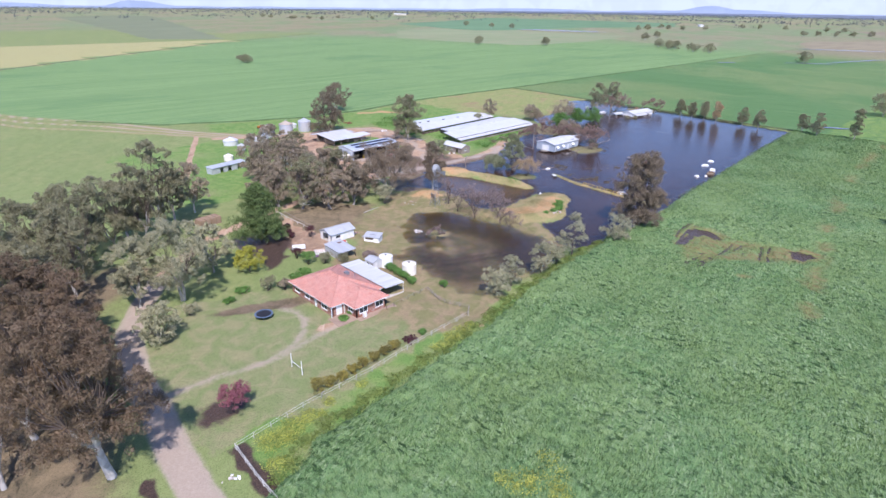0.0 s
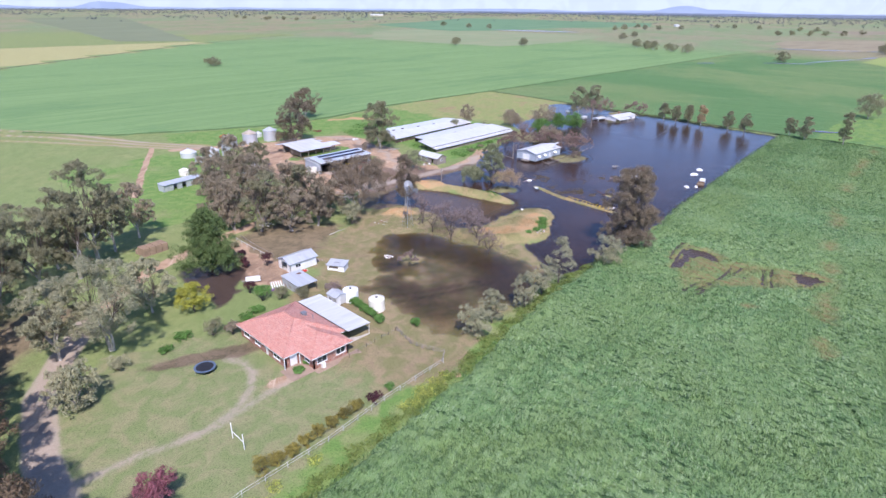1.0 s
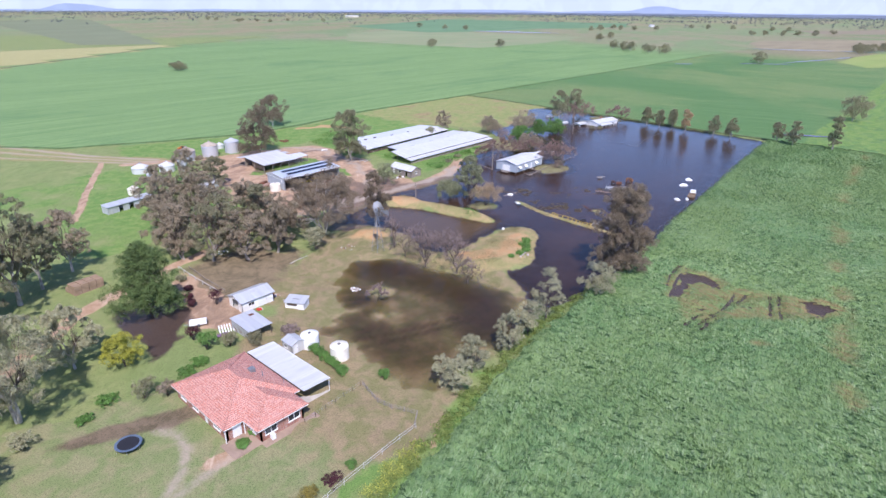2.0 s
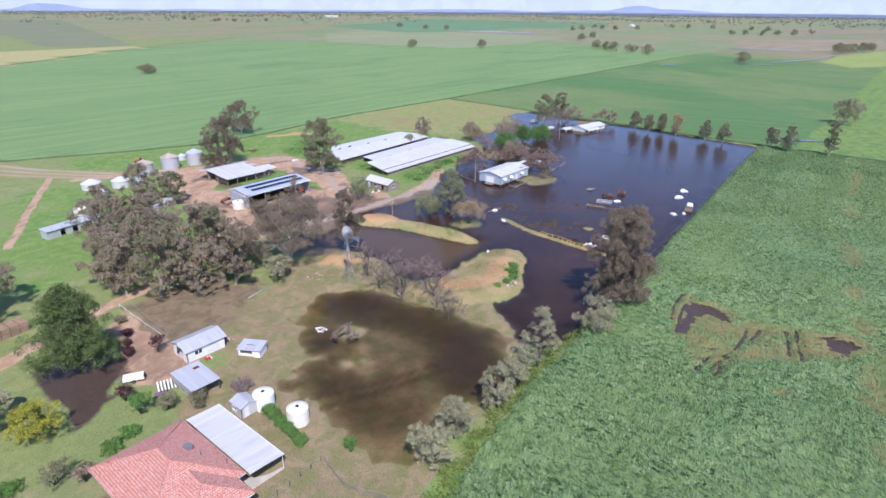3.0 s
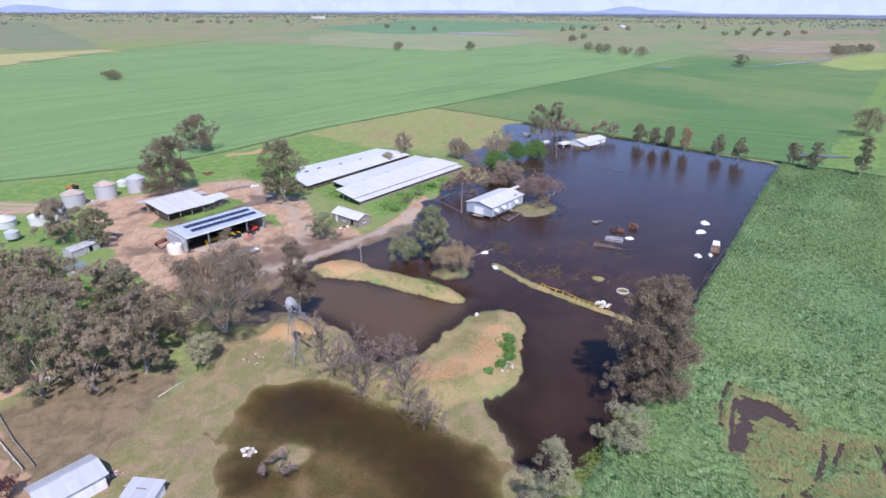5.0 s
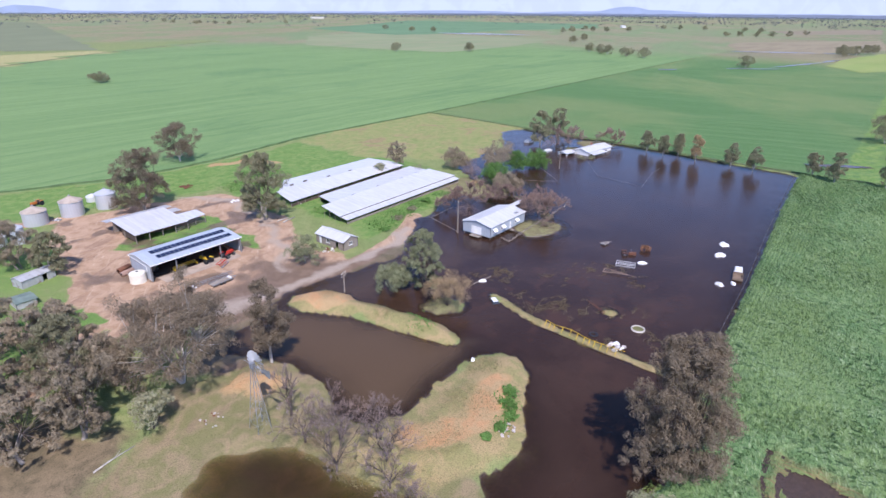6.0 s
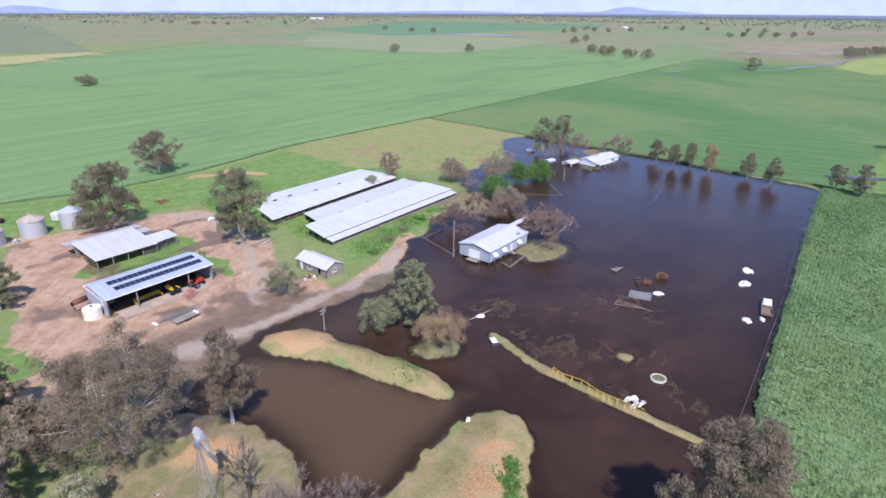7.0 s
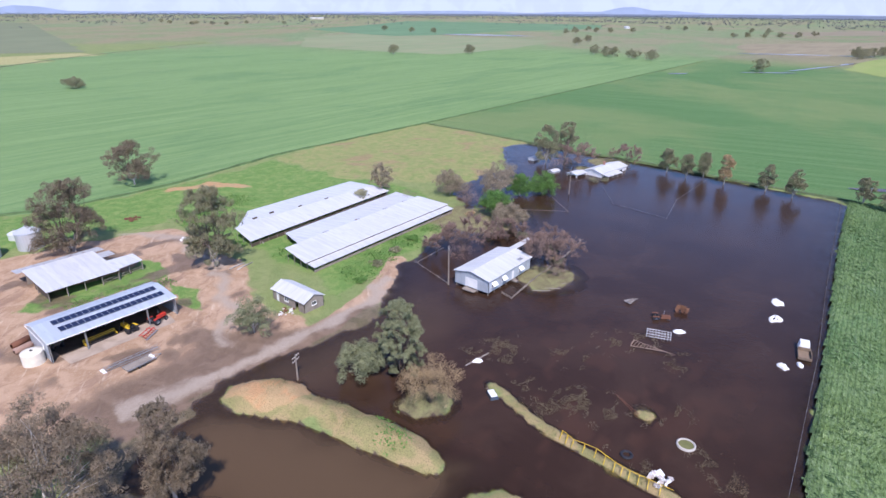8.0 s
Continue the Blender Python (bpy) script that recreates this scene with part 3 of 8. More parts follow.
def heights(X, Y):
    """The lie of the land, how far it is flooded, and the depth of loose silt."""
    X, Y = np.asarray(X, float), np.asarray(Y, float)
    wob = (value_noise(X, Y, 5, 3) - 0.5) * 2.4 + (value_noise(X, Y, 1.7, 4) - 0.5) * 1.0
    z = 0.32 + (value_noise(X, Y, 9, 5) - 0.5) * 0.16
    lag, dam, pool = inside(X, Y, LAGOON), inside(X, Y, DAM), inside(X, Y, POOL)
    for d, slope, deep in ((lag, 0.11, 1.3), (dam, 0.2, 1.6), (pool, 0.045, 0.42)):
        f = d + wob * (2.0 if deep < 1 else 1.15)
        patch = (value_noise(X, Y, 8, 8) * 0.7 + value_noise(X, Y, 2.6, 9) * 0.3 - 0.46) * 0.62 if deep < 1 else 0.0
        if d is lag:
            shoal = np.clip(1 - np.hypot(X - 180, Y - 104) / 30, 0, 1)
            patch = shoal * (value_noise(X, Y, 3.5, 10) * 0.6 + value_noise(X, Y, 1.5, 13) * 0.4) * 1.5
        if d is pool:
            f = d + wob * 2.0
            trough = soft(4 - along(X, Y, [(109, 114), (112.5, 103), (114, 93), (113, 85), (105, 77)]), 4)
            ruts = np.minimum(along(X, Y, [(83.9, 92.9), (94.1, 87.3), (104.1, 83.9)]), along(X, Y, [(81.9, 90.1), (93.2, 85.6), (105.4, 81.2)]))
            mottle = value_noise(X, Y, 8, 8) * 0.55 + value_noise(X, Y, 2.6, 9) * 0.3 + value_noise(X, Y, 1.3, 19) * 0.15 - 0.46
            floor = 0.02 - np.clip(f, -6, 6) * 0.022 + mottle * (0.22 + 0.34 * soft(98 - X, 6) * soft(Y - 88, 8)) * np.clip((f + 6) / 5, 0, 1) - 0.32 * trough - 0.1 * np.clip(1 - ruts / 0.8, 0, 1)
            z = np.where(f > -7, np.minimum(z, np.maximum(-deep, floor)), z)
            continue
        z = np.where(f > -2.5, np.minimum(z, np.maximum(-deep, 0.05 - f * slope + np.where(f > 1.5, patch, 0))), z)
    bank = np.clip(inside(X, Y, BANK) + wob * 0.3 + 0.6, 0, 3.0)
    z = np.where(bank > 0, np.maximum(z, -0.1 + bank * 0.55), z)
    spit = np.clip(inside(X, Y, SPIT) + wob * 0.4 + 0.4, 0, 5)
    z = np.where(spit > 0, np.maximum(z, -0.08 + spit * 0.24), z)
    berm = np.clip(1.5 - along(X, Y, BERM) + wob * 0.25, 0, 2)
    z = np.where(berm > 0, np.maximum(z, -0.15 + berm * 0.3), z)
    for x, y, r, h in ((122, 131, 5, 1.3), (113, 121, 4, 0.7), (163.6, 123.6, 4.8, 0.35), (183.1, 95.2, 2.0, 0.3), (217, 133, 9, 0.3), (240, 168, 14, 0.35), (330, 168, 10, 0.35),
                       (101, 103.5, 4.0, 0.22), (315, 172, 6, 0.2)):
        q = np.hypot(X - x, Y - y) + wob * 0.3 * r ** 0.5
        z = np.maximum(z, h * (1 - np.clip(q / r, 0, 1.2) ** 2) * 1.1 - 0.12 - np.where(q > 1.2 * r, 9, 0))
    return z


def land(x, y):
    return float(heights(np.array([x]), np.array([y]))[0])


def line_at(X, line):
    return np.interp(X, [p[0] for p in line], [p[1] for p in line])


def soft(d, width=1.5):
    return np.clip(0.5 + d / (2 * width), 0, 1)


def steps(low, high, step, far, growth=1.035):
    mid = list(np.arange(low, high + 0.01, step))
    out, s, p = [], step, high
    while p < far:
        s *= growth
        p += s
        out.append(p)
    back, s, p = [], step, low
    while p > -far:
        s *= 1.2
        p -= s
        back.append(p)
    return np.array(back[::-1] + mid + out)


def make_ground():
    X, Y = np.meshgrid(steps(-15, 346, 0.85, 4700, 1.1), steps(30, 290, 0.85, 4700, 1.1), indexing="ij")
    Z = heights(X, Y)
    me, used = grid_mesh("ground", X, Y, Z, np.ones((X.shape[0] - 1, X.shape[1] - 1), bool), GROUND)
    x, y, z = X.ravel()[used], Y.ravel()[used], Z.ravel()[used]
    fx, fy = x, y
    warp = np.where((x < 360) & (x > -40) & (y < 310), 1.0, 0.0)
    x = x + warp * ((value_noise(fx, fy, 7, 41) - 0.5) * 5 + (value_noise(fx, fy, 2.2, 42) - 0.5) * 2)
    y = y + warp * ((value_noise(fx, fy, 7, 43) - 0.5) * 5 + (value_noise(fx, fy, 2.2, 44) - 0.5) * 2)
    edge, far = line_at(x, FIELD_EDGE), line_at(x, FAR_LINE)
    tilled = np.minimum(soft(y - edge, 2), soft((far - y) * 0.7, 3))
    tilled = np.where((x > 1300) & (y > 500), np.minimum(tilled, value_noise(x, y, 700, 11) * 1.2), tilled)
    patch = value_noise(x, y, 420, 12)
    tilled = np.where(y > far + 260, soft(patch - 0.62, 0.06), tilled)
    carry(me, "tilled", tilled)
    meadow = np.minimum(soft(x - np.interp(y, [p[1] for p in FAR_FENCE], [p[0] for p in FAR_FENCE]), 1.5), soft(edge - y, 3))
    carry(me, "meadow", meadow * np.where(x > 650, 0.4 + 0.6 * value_noise(x, y, 160, 13), 1))
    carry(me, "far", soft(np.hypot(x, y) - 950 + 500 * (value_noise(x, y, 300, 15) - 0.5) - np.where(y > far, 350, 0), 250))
    carry(me, "gold", np.where((y > far + 8) & (y < far + 280 - (x - 90) * 0.8) & (x < 430), 1.0, 0.0))
    lush = np.maximum(soft(np.minimum(y - line_at(x, CROP_EDGE) + 3, 67.2 + (x - 40) * 0.02 - y), 1.5) * (x > 20) * (0.35 + 0.5 * value_noise(x, y, 3, 59)), soft(inside(x, y, HEN_YARD), 3))
    lush = np.maximum(lush, soft(14 - np.hypot(x - 104, y - 178) , 5))
    lush = np.maximum(lush, soft(3.4 - np.hypot(x - 143, y - 97), 1.5))
    lush = np.maximum(lush, np.where((x > 60) & (x < 125) & (y > 165) & (y < 250), 0.35 + 0.5 * value_noise(x, y, 7, 58), 0))
    lush = np.maximum(lush, soft(inside(x, y, [(112, 262), (117, 290), (137, 282), (167, 271), (198, 270), (228, 272), (244, 274), (241, 236), (200, 225), (178, 236), (160, 243), (140, 249), (124, 252)]), 2.5) * 0.9)
    lush = np.maximum(lush, np.maximum(soft(inside(x, y, [(132, 208.5), (145, 213), (162, 213.5), (159, 201), (148.6, 200.5), (139, 200), (132.5, 204)]), 1.5), soft(inside(x, y, [(158.3, 195), (162.5, 190), (157.5, 180), (154, 186)]), 1.5)))
    lush = np.maximum(lush, soft(1.3 - along(x, y, [(153.5, 134), (155, 126), (155.2, 118)]), 1.0) * 0.9)
    carry(me, "lush", lush * (1 - soft(2.5 - along(x, y, HEADLAND[1][0]), 2)))
    lawn = soft(inside(x, y, [(19, 64), (20, 100), (34, 108), (52, 104), (66, 103), (80, 112), (84, 124), (98, 128), (106, 134), (114, 138), (122, 140), (130, 134), (132, 118), (130, 108), (131, 93), (128, 86), (124, 79), (121, 73), (112, 72), (100, 71.5), (80, 67.5), (50, 65), (24, 63.5)]), 2)
    carry(me, "lawn", lawn)
    carry(me, "tan", lawn * soft(fx - 62, 8))
    dry = np.maximum(soft(2.4 - along(x, y, BERM), 1.2), soft(inside(x, y, SPIT) + 2.0, 2) * 0.8)
    dry = np.maximum(dry, soft(2.6 - np.hypot(x - 183.1, y - 95.2), 1.5))
    carry(me, "hay", soft(inside(x, y, TAN_FIELD), 1.5))
    for line, w in HEADLAND:
        dry = np.maximum(dry, soft(w + 2.5 - along(x, y, line), 2.5) * 0.62)
    carry(me, "dry", np.maximum.reduce([dry, soft(inside(x, y, SPIT) - 0.5, 1.5) * 0.85, soft(inside(x, y, BANK) + 1.5, 1.5) * 0.9]))
    isle = np.maximum.reduce([soft(r - np.hypot(x - a, y - b), 2) for a, b, r in ((217, 133, 10), (240, 168, 15), (330, 168, 11), (315, 172, 7), (163.4, 124.2, 6))])
    litter = soft(inside(x, y, [(70, 120), (73, 138), (84, 150), (98, 146), (102, 134), (92, 126), (84, 122)]), 3)
    litter = np.maximum(litter, 0.9 * soft(inside(x, y, [(-30, 62), (8, 60), (12, 75), (12, 95), (20, 112), (38, 130), (30, 140), (-30, 120)]), 4))
    carry(me, "litter", np.maximum(litter, isle * 0.6))
    soil = soft(inside(x, y, YARD), 2)
    for line, w in ROADS:
        soil = np.maximum(soil, soft(w - along(fx * 0.75 + x * 0.25, fy * 0.75 + y * 0.25, line), 0.8))
    soil = np.maximum(soil, soft(inside(x, y, CABIN_YARD), 1.5))
    soil = np.maximum(soil, soft(2.2 - np.hypot(x - 53, y - 82), 1) * 0.9)
    soil = np.minimum(soil, 1 - soft(inside(x, y, [(132, 208.5), (145, 213), (162, 213.5), (159, 201), (148.6, 200.5), (139, 200), (132.5, 204)]), 1.5))
    soil = np.maximum(soil, soft(2.4 - along(x, y, [(95, 160), (104, 163), (116, 170)]), 1.5) * 0.8)
    soil = np.minimum(soil, 1 - soft(inside(x, y, [(158.3, 195), (162.5, 190), (157.5, 180), (154, 186)]), 1.5))
    for a, b, r in ((72, 65.2, 1.3), (75.5, 66, 1.0), (68, 64, 0.7)):
        soil = np.maximum(soil, soft(r - np.hypot(x - a, y - b), 0.6) * 0.9)
    carry(me, "soil", soil)
    track = soft(1.5 - along(x, y, [(132, 157.5), (140.3, 155.6), (147.7, 155.6), (155.1, 156.7), (165.4, 155.8), (173.8, 154.3), (184, 157), (192.7, 160)]), 1.4)
    track = np.maximum(track, soft(1.3 - along(x, y, [(165.8, 236.5), (172.9, 223.4), (172.5, 202.4), (166.2, 185.1), (160.4, 174.3), (152, 166)]), 1.3) * 0.85)
    track = np.maximum(track, soft(2.2 - along(fx, fy, [(16, 30), (16.3, 58), (17, 68), (18.2, 76), (19.2, 90), (22.8, 105), (27.6, 113), (35.3, 124.5)]), 0.6) * 1.3)
    for line, w in GARDEN_TRACKS:
        track = np.maximum(track, soft(w - along(fx * 0.8 + x * 0.2, fy * 0.8 + y * 0.2, line), 0.7) * 0.72)
    for line, w in HEADLAND:
        track = np.maximum(track, soft(w - along(fx, fy, line), 0.9) * (0.55 + 0.4 * value_noise(fx, fy, 9, 57)))
    carry(me, "track", track)
    spoil = np.maximum(soft(inside(x, y, [(142, 150), (146, 152.5), (151, 149), (154, 143), (150, 139), (146, 142)]), 1), soft(3.4 - np.hypot(x - 121, y - 129.5), 2.5) * 0.75)
    spoil = np.maximum(spoil, soft(2.8 - along(x, y, [(128, 100), (136, 95), (146, 99)]), 2.0) * 0.95)
    spoil = np.maximum(spoil, soft(3.5 - along(x, y, [(214, 252), (206, 262), (196, 264)]), 2) * 0.85)
    spoil = np.maximum(spoil, soft(0.6 - along(x, y, BERM), 1.0) * 0.5)
    carry(me, "spoil", spoil)
    wet = soft(inside(x, y, [(58, 136), (55, 123), (56, 112), (62, 115), (66, 121), (70, 128), (70, 134)]), 2)
    wet = np.maximum(wet, soft(3.6 - np.hypot(x - 25.5, y - 72), 2) * 0.8)
    wet = np.maximum(wet, soft(inside(x, y, [(20.2, 46), (20.2, 63), (24, 62), (23.4, 50)]), 1))
    wet = np.maximum(wet, soft(1.2 - along(x, y, [(12.6, 50), (12.9, 60), (13.4, 65)]), 1) * 0.85)
    wet = np.maximum(wet, np.where((fx > 19) & (fx < 331), soft(line_at(fx, CROP_EDGE) - fy - 1.2, 0.6), 0))
    for hole in MUD_HOLES:
        wet = np.maximum(wet, soft(inside(fx, fy, hole) + 0.8, 0.8))
    wet_yard = (soft(inside(x, y, [(123.7, 163), (131, 166.8), (140.7, 166), (146.3, 169.4), (154, 176), (156.8, 166), (162.4, 159.2), (175.5, 156.2), (186, 158), (180, 147), (160, 144), (146, 149), (139, 150), (130, 149.5), (126.8, 153.7)]), 2.5) * 0.8)
    wet_yard = np.maximum(wet_yard, soft(6 + inside(x, y, DAM), 3) * np.where((y > 136) & (x < 147), 0.95, 0))
    mud = np.maximum(wet_yard, soft(inside(x, y, CABIN_YARD) - 1, 2) * 0.5)
    mud = np.maximum(mud, soft(inside(x, y, [(36, 101), (42.5, 100.6), (48.8, 99.4), (54, 98), (53, 92), (46.7, 95), (38.2, 97.6)]), 1))
    mud = mud * (1 - soft(inside(fx, fy, BANK) + 1.0, 0.8)) * (1 - soft(4 - np.hypot(fx - 122, fy - 131), 1))
    x, y = fx, fy
    wet = np.maximum(wet, np.where((z < 0.04) & ((inside(x, y, LAGOON) > -1.0) | (inside(x, y, DAM) > -1.0)), 0.7, 0))
    carry(me, "wet", wet)
    for line in ([(120, 200), (135, 190), (150, 180), (160, 172)], [(118, 170), (124, 185), (123, 205), (130, 222)], [(165, 225), (168, 205), (160, 185), (150, 170)]):
        mud = np.maximum(mud, soft(0.5 - along(x, y, line), 0.9) * 0.45)
    mud = np.maximum(mud, soft(inside(fx, fy, YARD) - 2, 2) * np.clip((value_noise(fx, fy, 6, 51) * 0.7 + value_noise(fx, fy, 2, 52) * 0.3 - 0.56) * 4, 0, 0.8))
    carry(me, "mud", mud)
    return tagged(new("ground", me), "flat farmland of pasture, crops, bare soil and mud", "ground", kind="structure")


def make_water():
    X, Y = np.meshgrid(np.arange(76, 352.1, 0.85), np.arange(66, 222.1, 0.85), indexing="ij")
    Z = heights(X, Y)
    near = (inside(X, Y, LAGOON) > -4) | (inside(X, Y, DAM) > -4) | (inside(X, Y, POOL) > -7)
    low = (Z < 0.02) & near
    keep = low[:-1, :-1] | low[1:, :-1] | low[1:, 1:] | low[:-1, 1:]
    me, used = grid_mesh("water", X, Y, np.zeros_like(X), keep, WATER)
    carry(me, "depth", np.clip(-Z.ravel()[used] + 0.01, 0, 2))
    shallows = soft(9 - along(X, Y, [(144, 152), (152, 151), (160, 148), (170, 146), (180, 148)]), 7).ravel()[used] * 0.6
    carry(me, "silt", np.maximum(shallows, soft(inside(X, Y, DAM).ravel()[used] - 1, 2.0)))
    carry(me, "weed", soft(inside(X, Y, POOL).ravel()[used] + 3, 3.0) * 0.9)
    x, y = X.ravel()[used], Y.ravel()[used]
    shoal = np.clip(1.3 - np.hypot(x - 180, y - 104) / 28, 0, 1)
    carry(me, "rusty", np.clip((value_noise(x * 0.5, y, 1.6, 33) * 0.7 + value_noise(x, y, 6, 34) * 0.3 - 0.58) * 5, 0, 0.5) * shoal)
    return tagged(new("water", me), "brown flood water lying over paddocks and farmyard", "water", kind="structure")


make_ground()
make_water()


# ---- the standing crop ----
CREASES = [[(81.8, 35.6), (80.9, 26.6), (79.8, 17.3), (78.2, 7.6)], [(111.4, 26.3), (111.5, 19.2), (109.3, 13.5), (101.9, 9.1)], [(144.5, 21.2), (143.2, 11.3)]]


def crop_height(X, Y):
    """How tall the crop stands: leafy all over, laid flat in swathes, creased where the wind broke it."""
    U, V = X * 0.77 + Y * 0.64, Y * 0.77 - X * 0.64
    lay = value_noise(U * 0.55, V, 1.15, 21)
    swathe = np.clip((value_noise(X, Y, 17, 28) - 0.35) * 2.2, 0.15, 1)
    dent = np.clip((value_noise(U * 0.4, V, 2.1, 29) - 0.68) * 3.2, 0, 1) * swathe
    gash = np.clip(0.05 - np.abs(value_noise(X + 0.12 * Y, Y * 0.22, 1.9, 35) - 0.5), 0, 1) * 20 * np.clip((value_noise(X, Y, 13, 36) - 0.5) * 5, 0, 1)
    h = 0.72 - gash * 0.5 + (lay - 0.5) * 0.85 * swathe * (1 - 0.85 * soft(X - 178, 14)) + (value_noise(X, Y, 9, 22) - 0.5) * 0.3 + (value_noise(X, Y, 0.8, 23) - 0.5) * 0.42 * (1 - 0.5 * soft(X - 178, 14)) - dent * 0.4
    for line in CREASES:
        q = along(X, Y, line) + (value_noise(X, Y, 3, 30) - 0.5) * 1.4
        h = h - 0.6 * np.clip(1 - np.abs(q) / 0.7, 0, 1) + 0.14 * np.clip(1 - np.abs(q - 1.2) / 0.8, 0, 1)
    return np.maximum(h, 0.05)


def crop_thin(X, Y):
    strip = np.clip(value_noise(X, Y, 7, 37) * 2.2 - 0.1, 0.4, 1) * soft(1.9 - along(X, Y, [(330, 46), (258, 42.5), (219, 37.5), (181, 31.5), (163, 28), (130, 21.5), (118, 18)]), 4)
    ring = np.zeros_like(X)
    for hole in MUD_HOLES:
        ring = np.maximum(ring, soft(inside(X, Y, hole) + 1.6, 2) * 0.9)
    ring = np.maximum(ring, soft(inside(X, Y, THIN_CROP), 2.5) * (0.42 + 0.7 * value_noise(X, Y, 3.2, 38)))
    ring = np.maximum(ring, soft(2.0 - np.hypot(X - 133.5, Y - 36), 2) * 0.8)
    return np.maximum(strip, ring)


def crop_sheet(xs, ys, top):
    X, Y = np.meshgrid(xs, ys, indexing="ij")
    d = line_at(X, CROP_EDGE) - Y
    d = np.minimum(d, 331 - X) + (value_noise(X, Y, 2.5, 24) - 0.5) * (1.6 - 1.1 * soft(X - 178, 14))
    hole = np.full_like(X, -9.0)
    for poly in MUD_HOLES:
        hole = np.maximum(hole, inside(X, Y, poly) - 0.75 + (value_noise(X, Y, 1.9, 25) - 0.5) * 1.8 + (value_noise(X, Y, 0.6, 26) - 0.5) * 1.4)
    thin = crop_thin(X, Y)
    for line in RUTS:
        hole = np.maximum(hole, 0.12 - along(X, Y, line) + (value_noise(X, Y, 1.1, 26) - 0.5) * 0.6)
    Z = 0.38 + crop_height(X, Y) * np.clip(d * 0.8, 0.15, 1) * (1 - 0.62 * thin) * np.clip(-hole * 0.7, 0.02, 1)
    ok = (d > 0) & (hole < 0)
    keep = ok[:-1, :-1] & ok[1:, :-1] & ok[1:, 1:] & ok[:-1, 1:]
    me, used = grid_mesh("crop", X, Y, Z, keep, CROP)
    carry(me, "thin", thin.ravel()[used])
    carry(me, "drill", (soft(X - 168, 6) * soft(Y - 66 - (X - 168) * 0.03, 3)).ravel()[used])
    return part("sward", me, top)


def make_crop():
    top = thing("cereal_crop", (120, 30, 0), "dense green cereal crop, wind-blown and lodged in places", "crop", kind="stuff")
    top.matrix_basis = Matrix()
    for x0, x1, y0, y1, s in ((19, 128, -44, 80, 0.4), (128, 164, -44, 26, 0.4), (128, 164, 26, 62, 0.2), (128, 164, 62, 80, 0.4), (164, 222, -44, 80, 0.4)):
        tagged(crop_sheet(np.arange(x0, x1 + s * 0.9, s), np.arange(y0, y1 + s * 0.9, s), top), kind="stuff")
    tagged(crop_sheet(np.arange(221.8, 334, 0.6), np.arange(-80, 87, 0.6), top), kind="stuff")
    tagged(crop_sheet(np.arange(40, 222.3, 1.2), np.arange(-90, -43.5, 1.2), top), kind="stuff")
    rng = np.random.RandomState(5)
    n = 420000
    x, y = 20 + 311 * rng.rand(n) ** 1.25, rng.uniform(-50, 85, n)
    dd = line_at(x, CROP_EDGE) - y
    hole = np.full(n, -9.0)
    for poly in MUD_HOLES:
        hole = np.maximum(hole, inside(x, y, poly))
    th = crop_thin(x, y)
    ok = (dd > 0.3) & (hole < -0.3) & (rng.rand(n) > th * 0.75) & (rng.rand(n) < 0.35 + value_noise(x, y, 8, 31))
    x, y, th = x[ok], y[ok], th[ok]
    z = 0.38 + crop_height(x, y) * (1 - 0.5 * th)
    lean = 0.9 + (value_noise(x, y, 14, 27) - 0.5) * 3.2 + rng.normal(0, 0.4, len(x))
    w, h = rng.uniform(0.045, 0.11, len(x)) * (1 + np.clip(x - 180, 0, 150) / 350), rng.uniform(0.25, 0.62, len(x)) * (1 + np.clip(x - 180, 0, 150) / 300)
    a = rng.uniform(0, math.pi, len(x))
    side = np.stack([np.cos(a) * w, np.sin(a) * w, 0 * a], -1)
    up = np.stack([np.cos(lean) * h * 0.8, np.sin(lean) * h * 0.8, h * 0.7], -1)
    base = np.stack([x, y, z], -1)
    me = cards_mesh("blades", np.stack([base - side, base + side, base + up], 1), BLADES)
    carry(me, "thin", np.repeat(th, 3))
    tagged(part("blades", me, top), kind="stuff")


make_crop()


# ---- rough verges between the fields ----
def verge(line, width, colour, label, seed):
    """A low uneven strip of rough grass along a field's edge."""
    rng = np.random.RandomState(seed)
    v, f = [], []
    pts = []
    for (x0, y0), (x1, y1) in zip(line, line[1:]):
        k = max(1, int(math.hypot(x1 - x0, y1 - y0) / 4))
        pts += [(x0 + (x1 - x0) * i / k, y0 + (y1 - y0) * i / k, math.atan2(y1 - y0, x1 - x0)) for i in range(k)]
    for x, y, a in pts:
        w, off = width * rng.uniform(0.5, 1.2), rng.normal(0, width * 0.12)
        c, s = math.cos(a), math.sin(a)
        for q, z in ((-0.5, 0.2), (-0.2, 0.7 + rng.uniform(0, 0.25)), (0.25, 0.65 + rng.uniform(0, 0.25)), (0.5, 0.2)):
            v.append((x - s * (w * q + off), y + c * (w * q + off), z))
    for i in range(len(pts) - 1):
        f += [(4 * i + j, 4 * i + j + 1, 4 * i + j + 5, 4 * i + j + 4) for j in range(3)]
    tagged(new("field_verge", mesh_of("field_verge", v, f, plain("verge_grass_%d" % seed, colour, 0.9, 0, 0.6, 0.8, 0.6))), label, "verge", kind="structure")


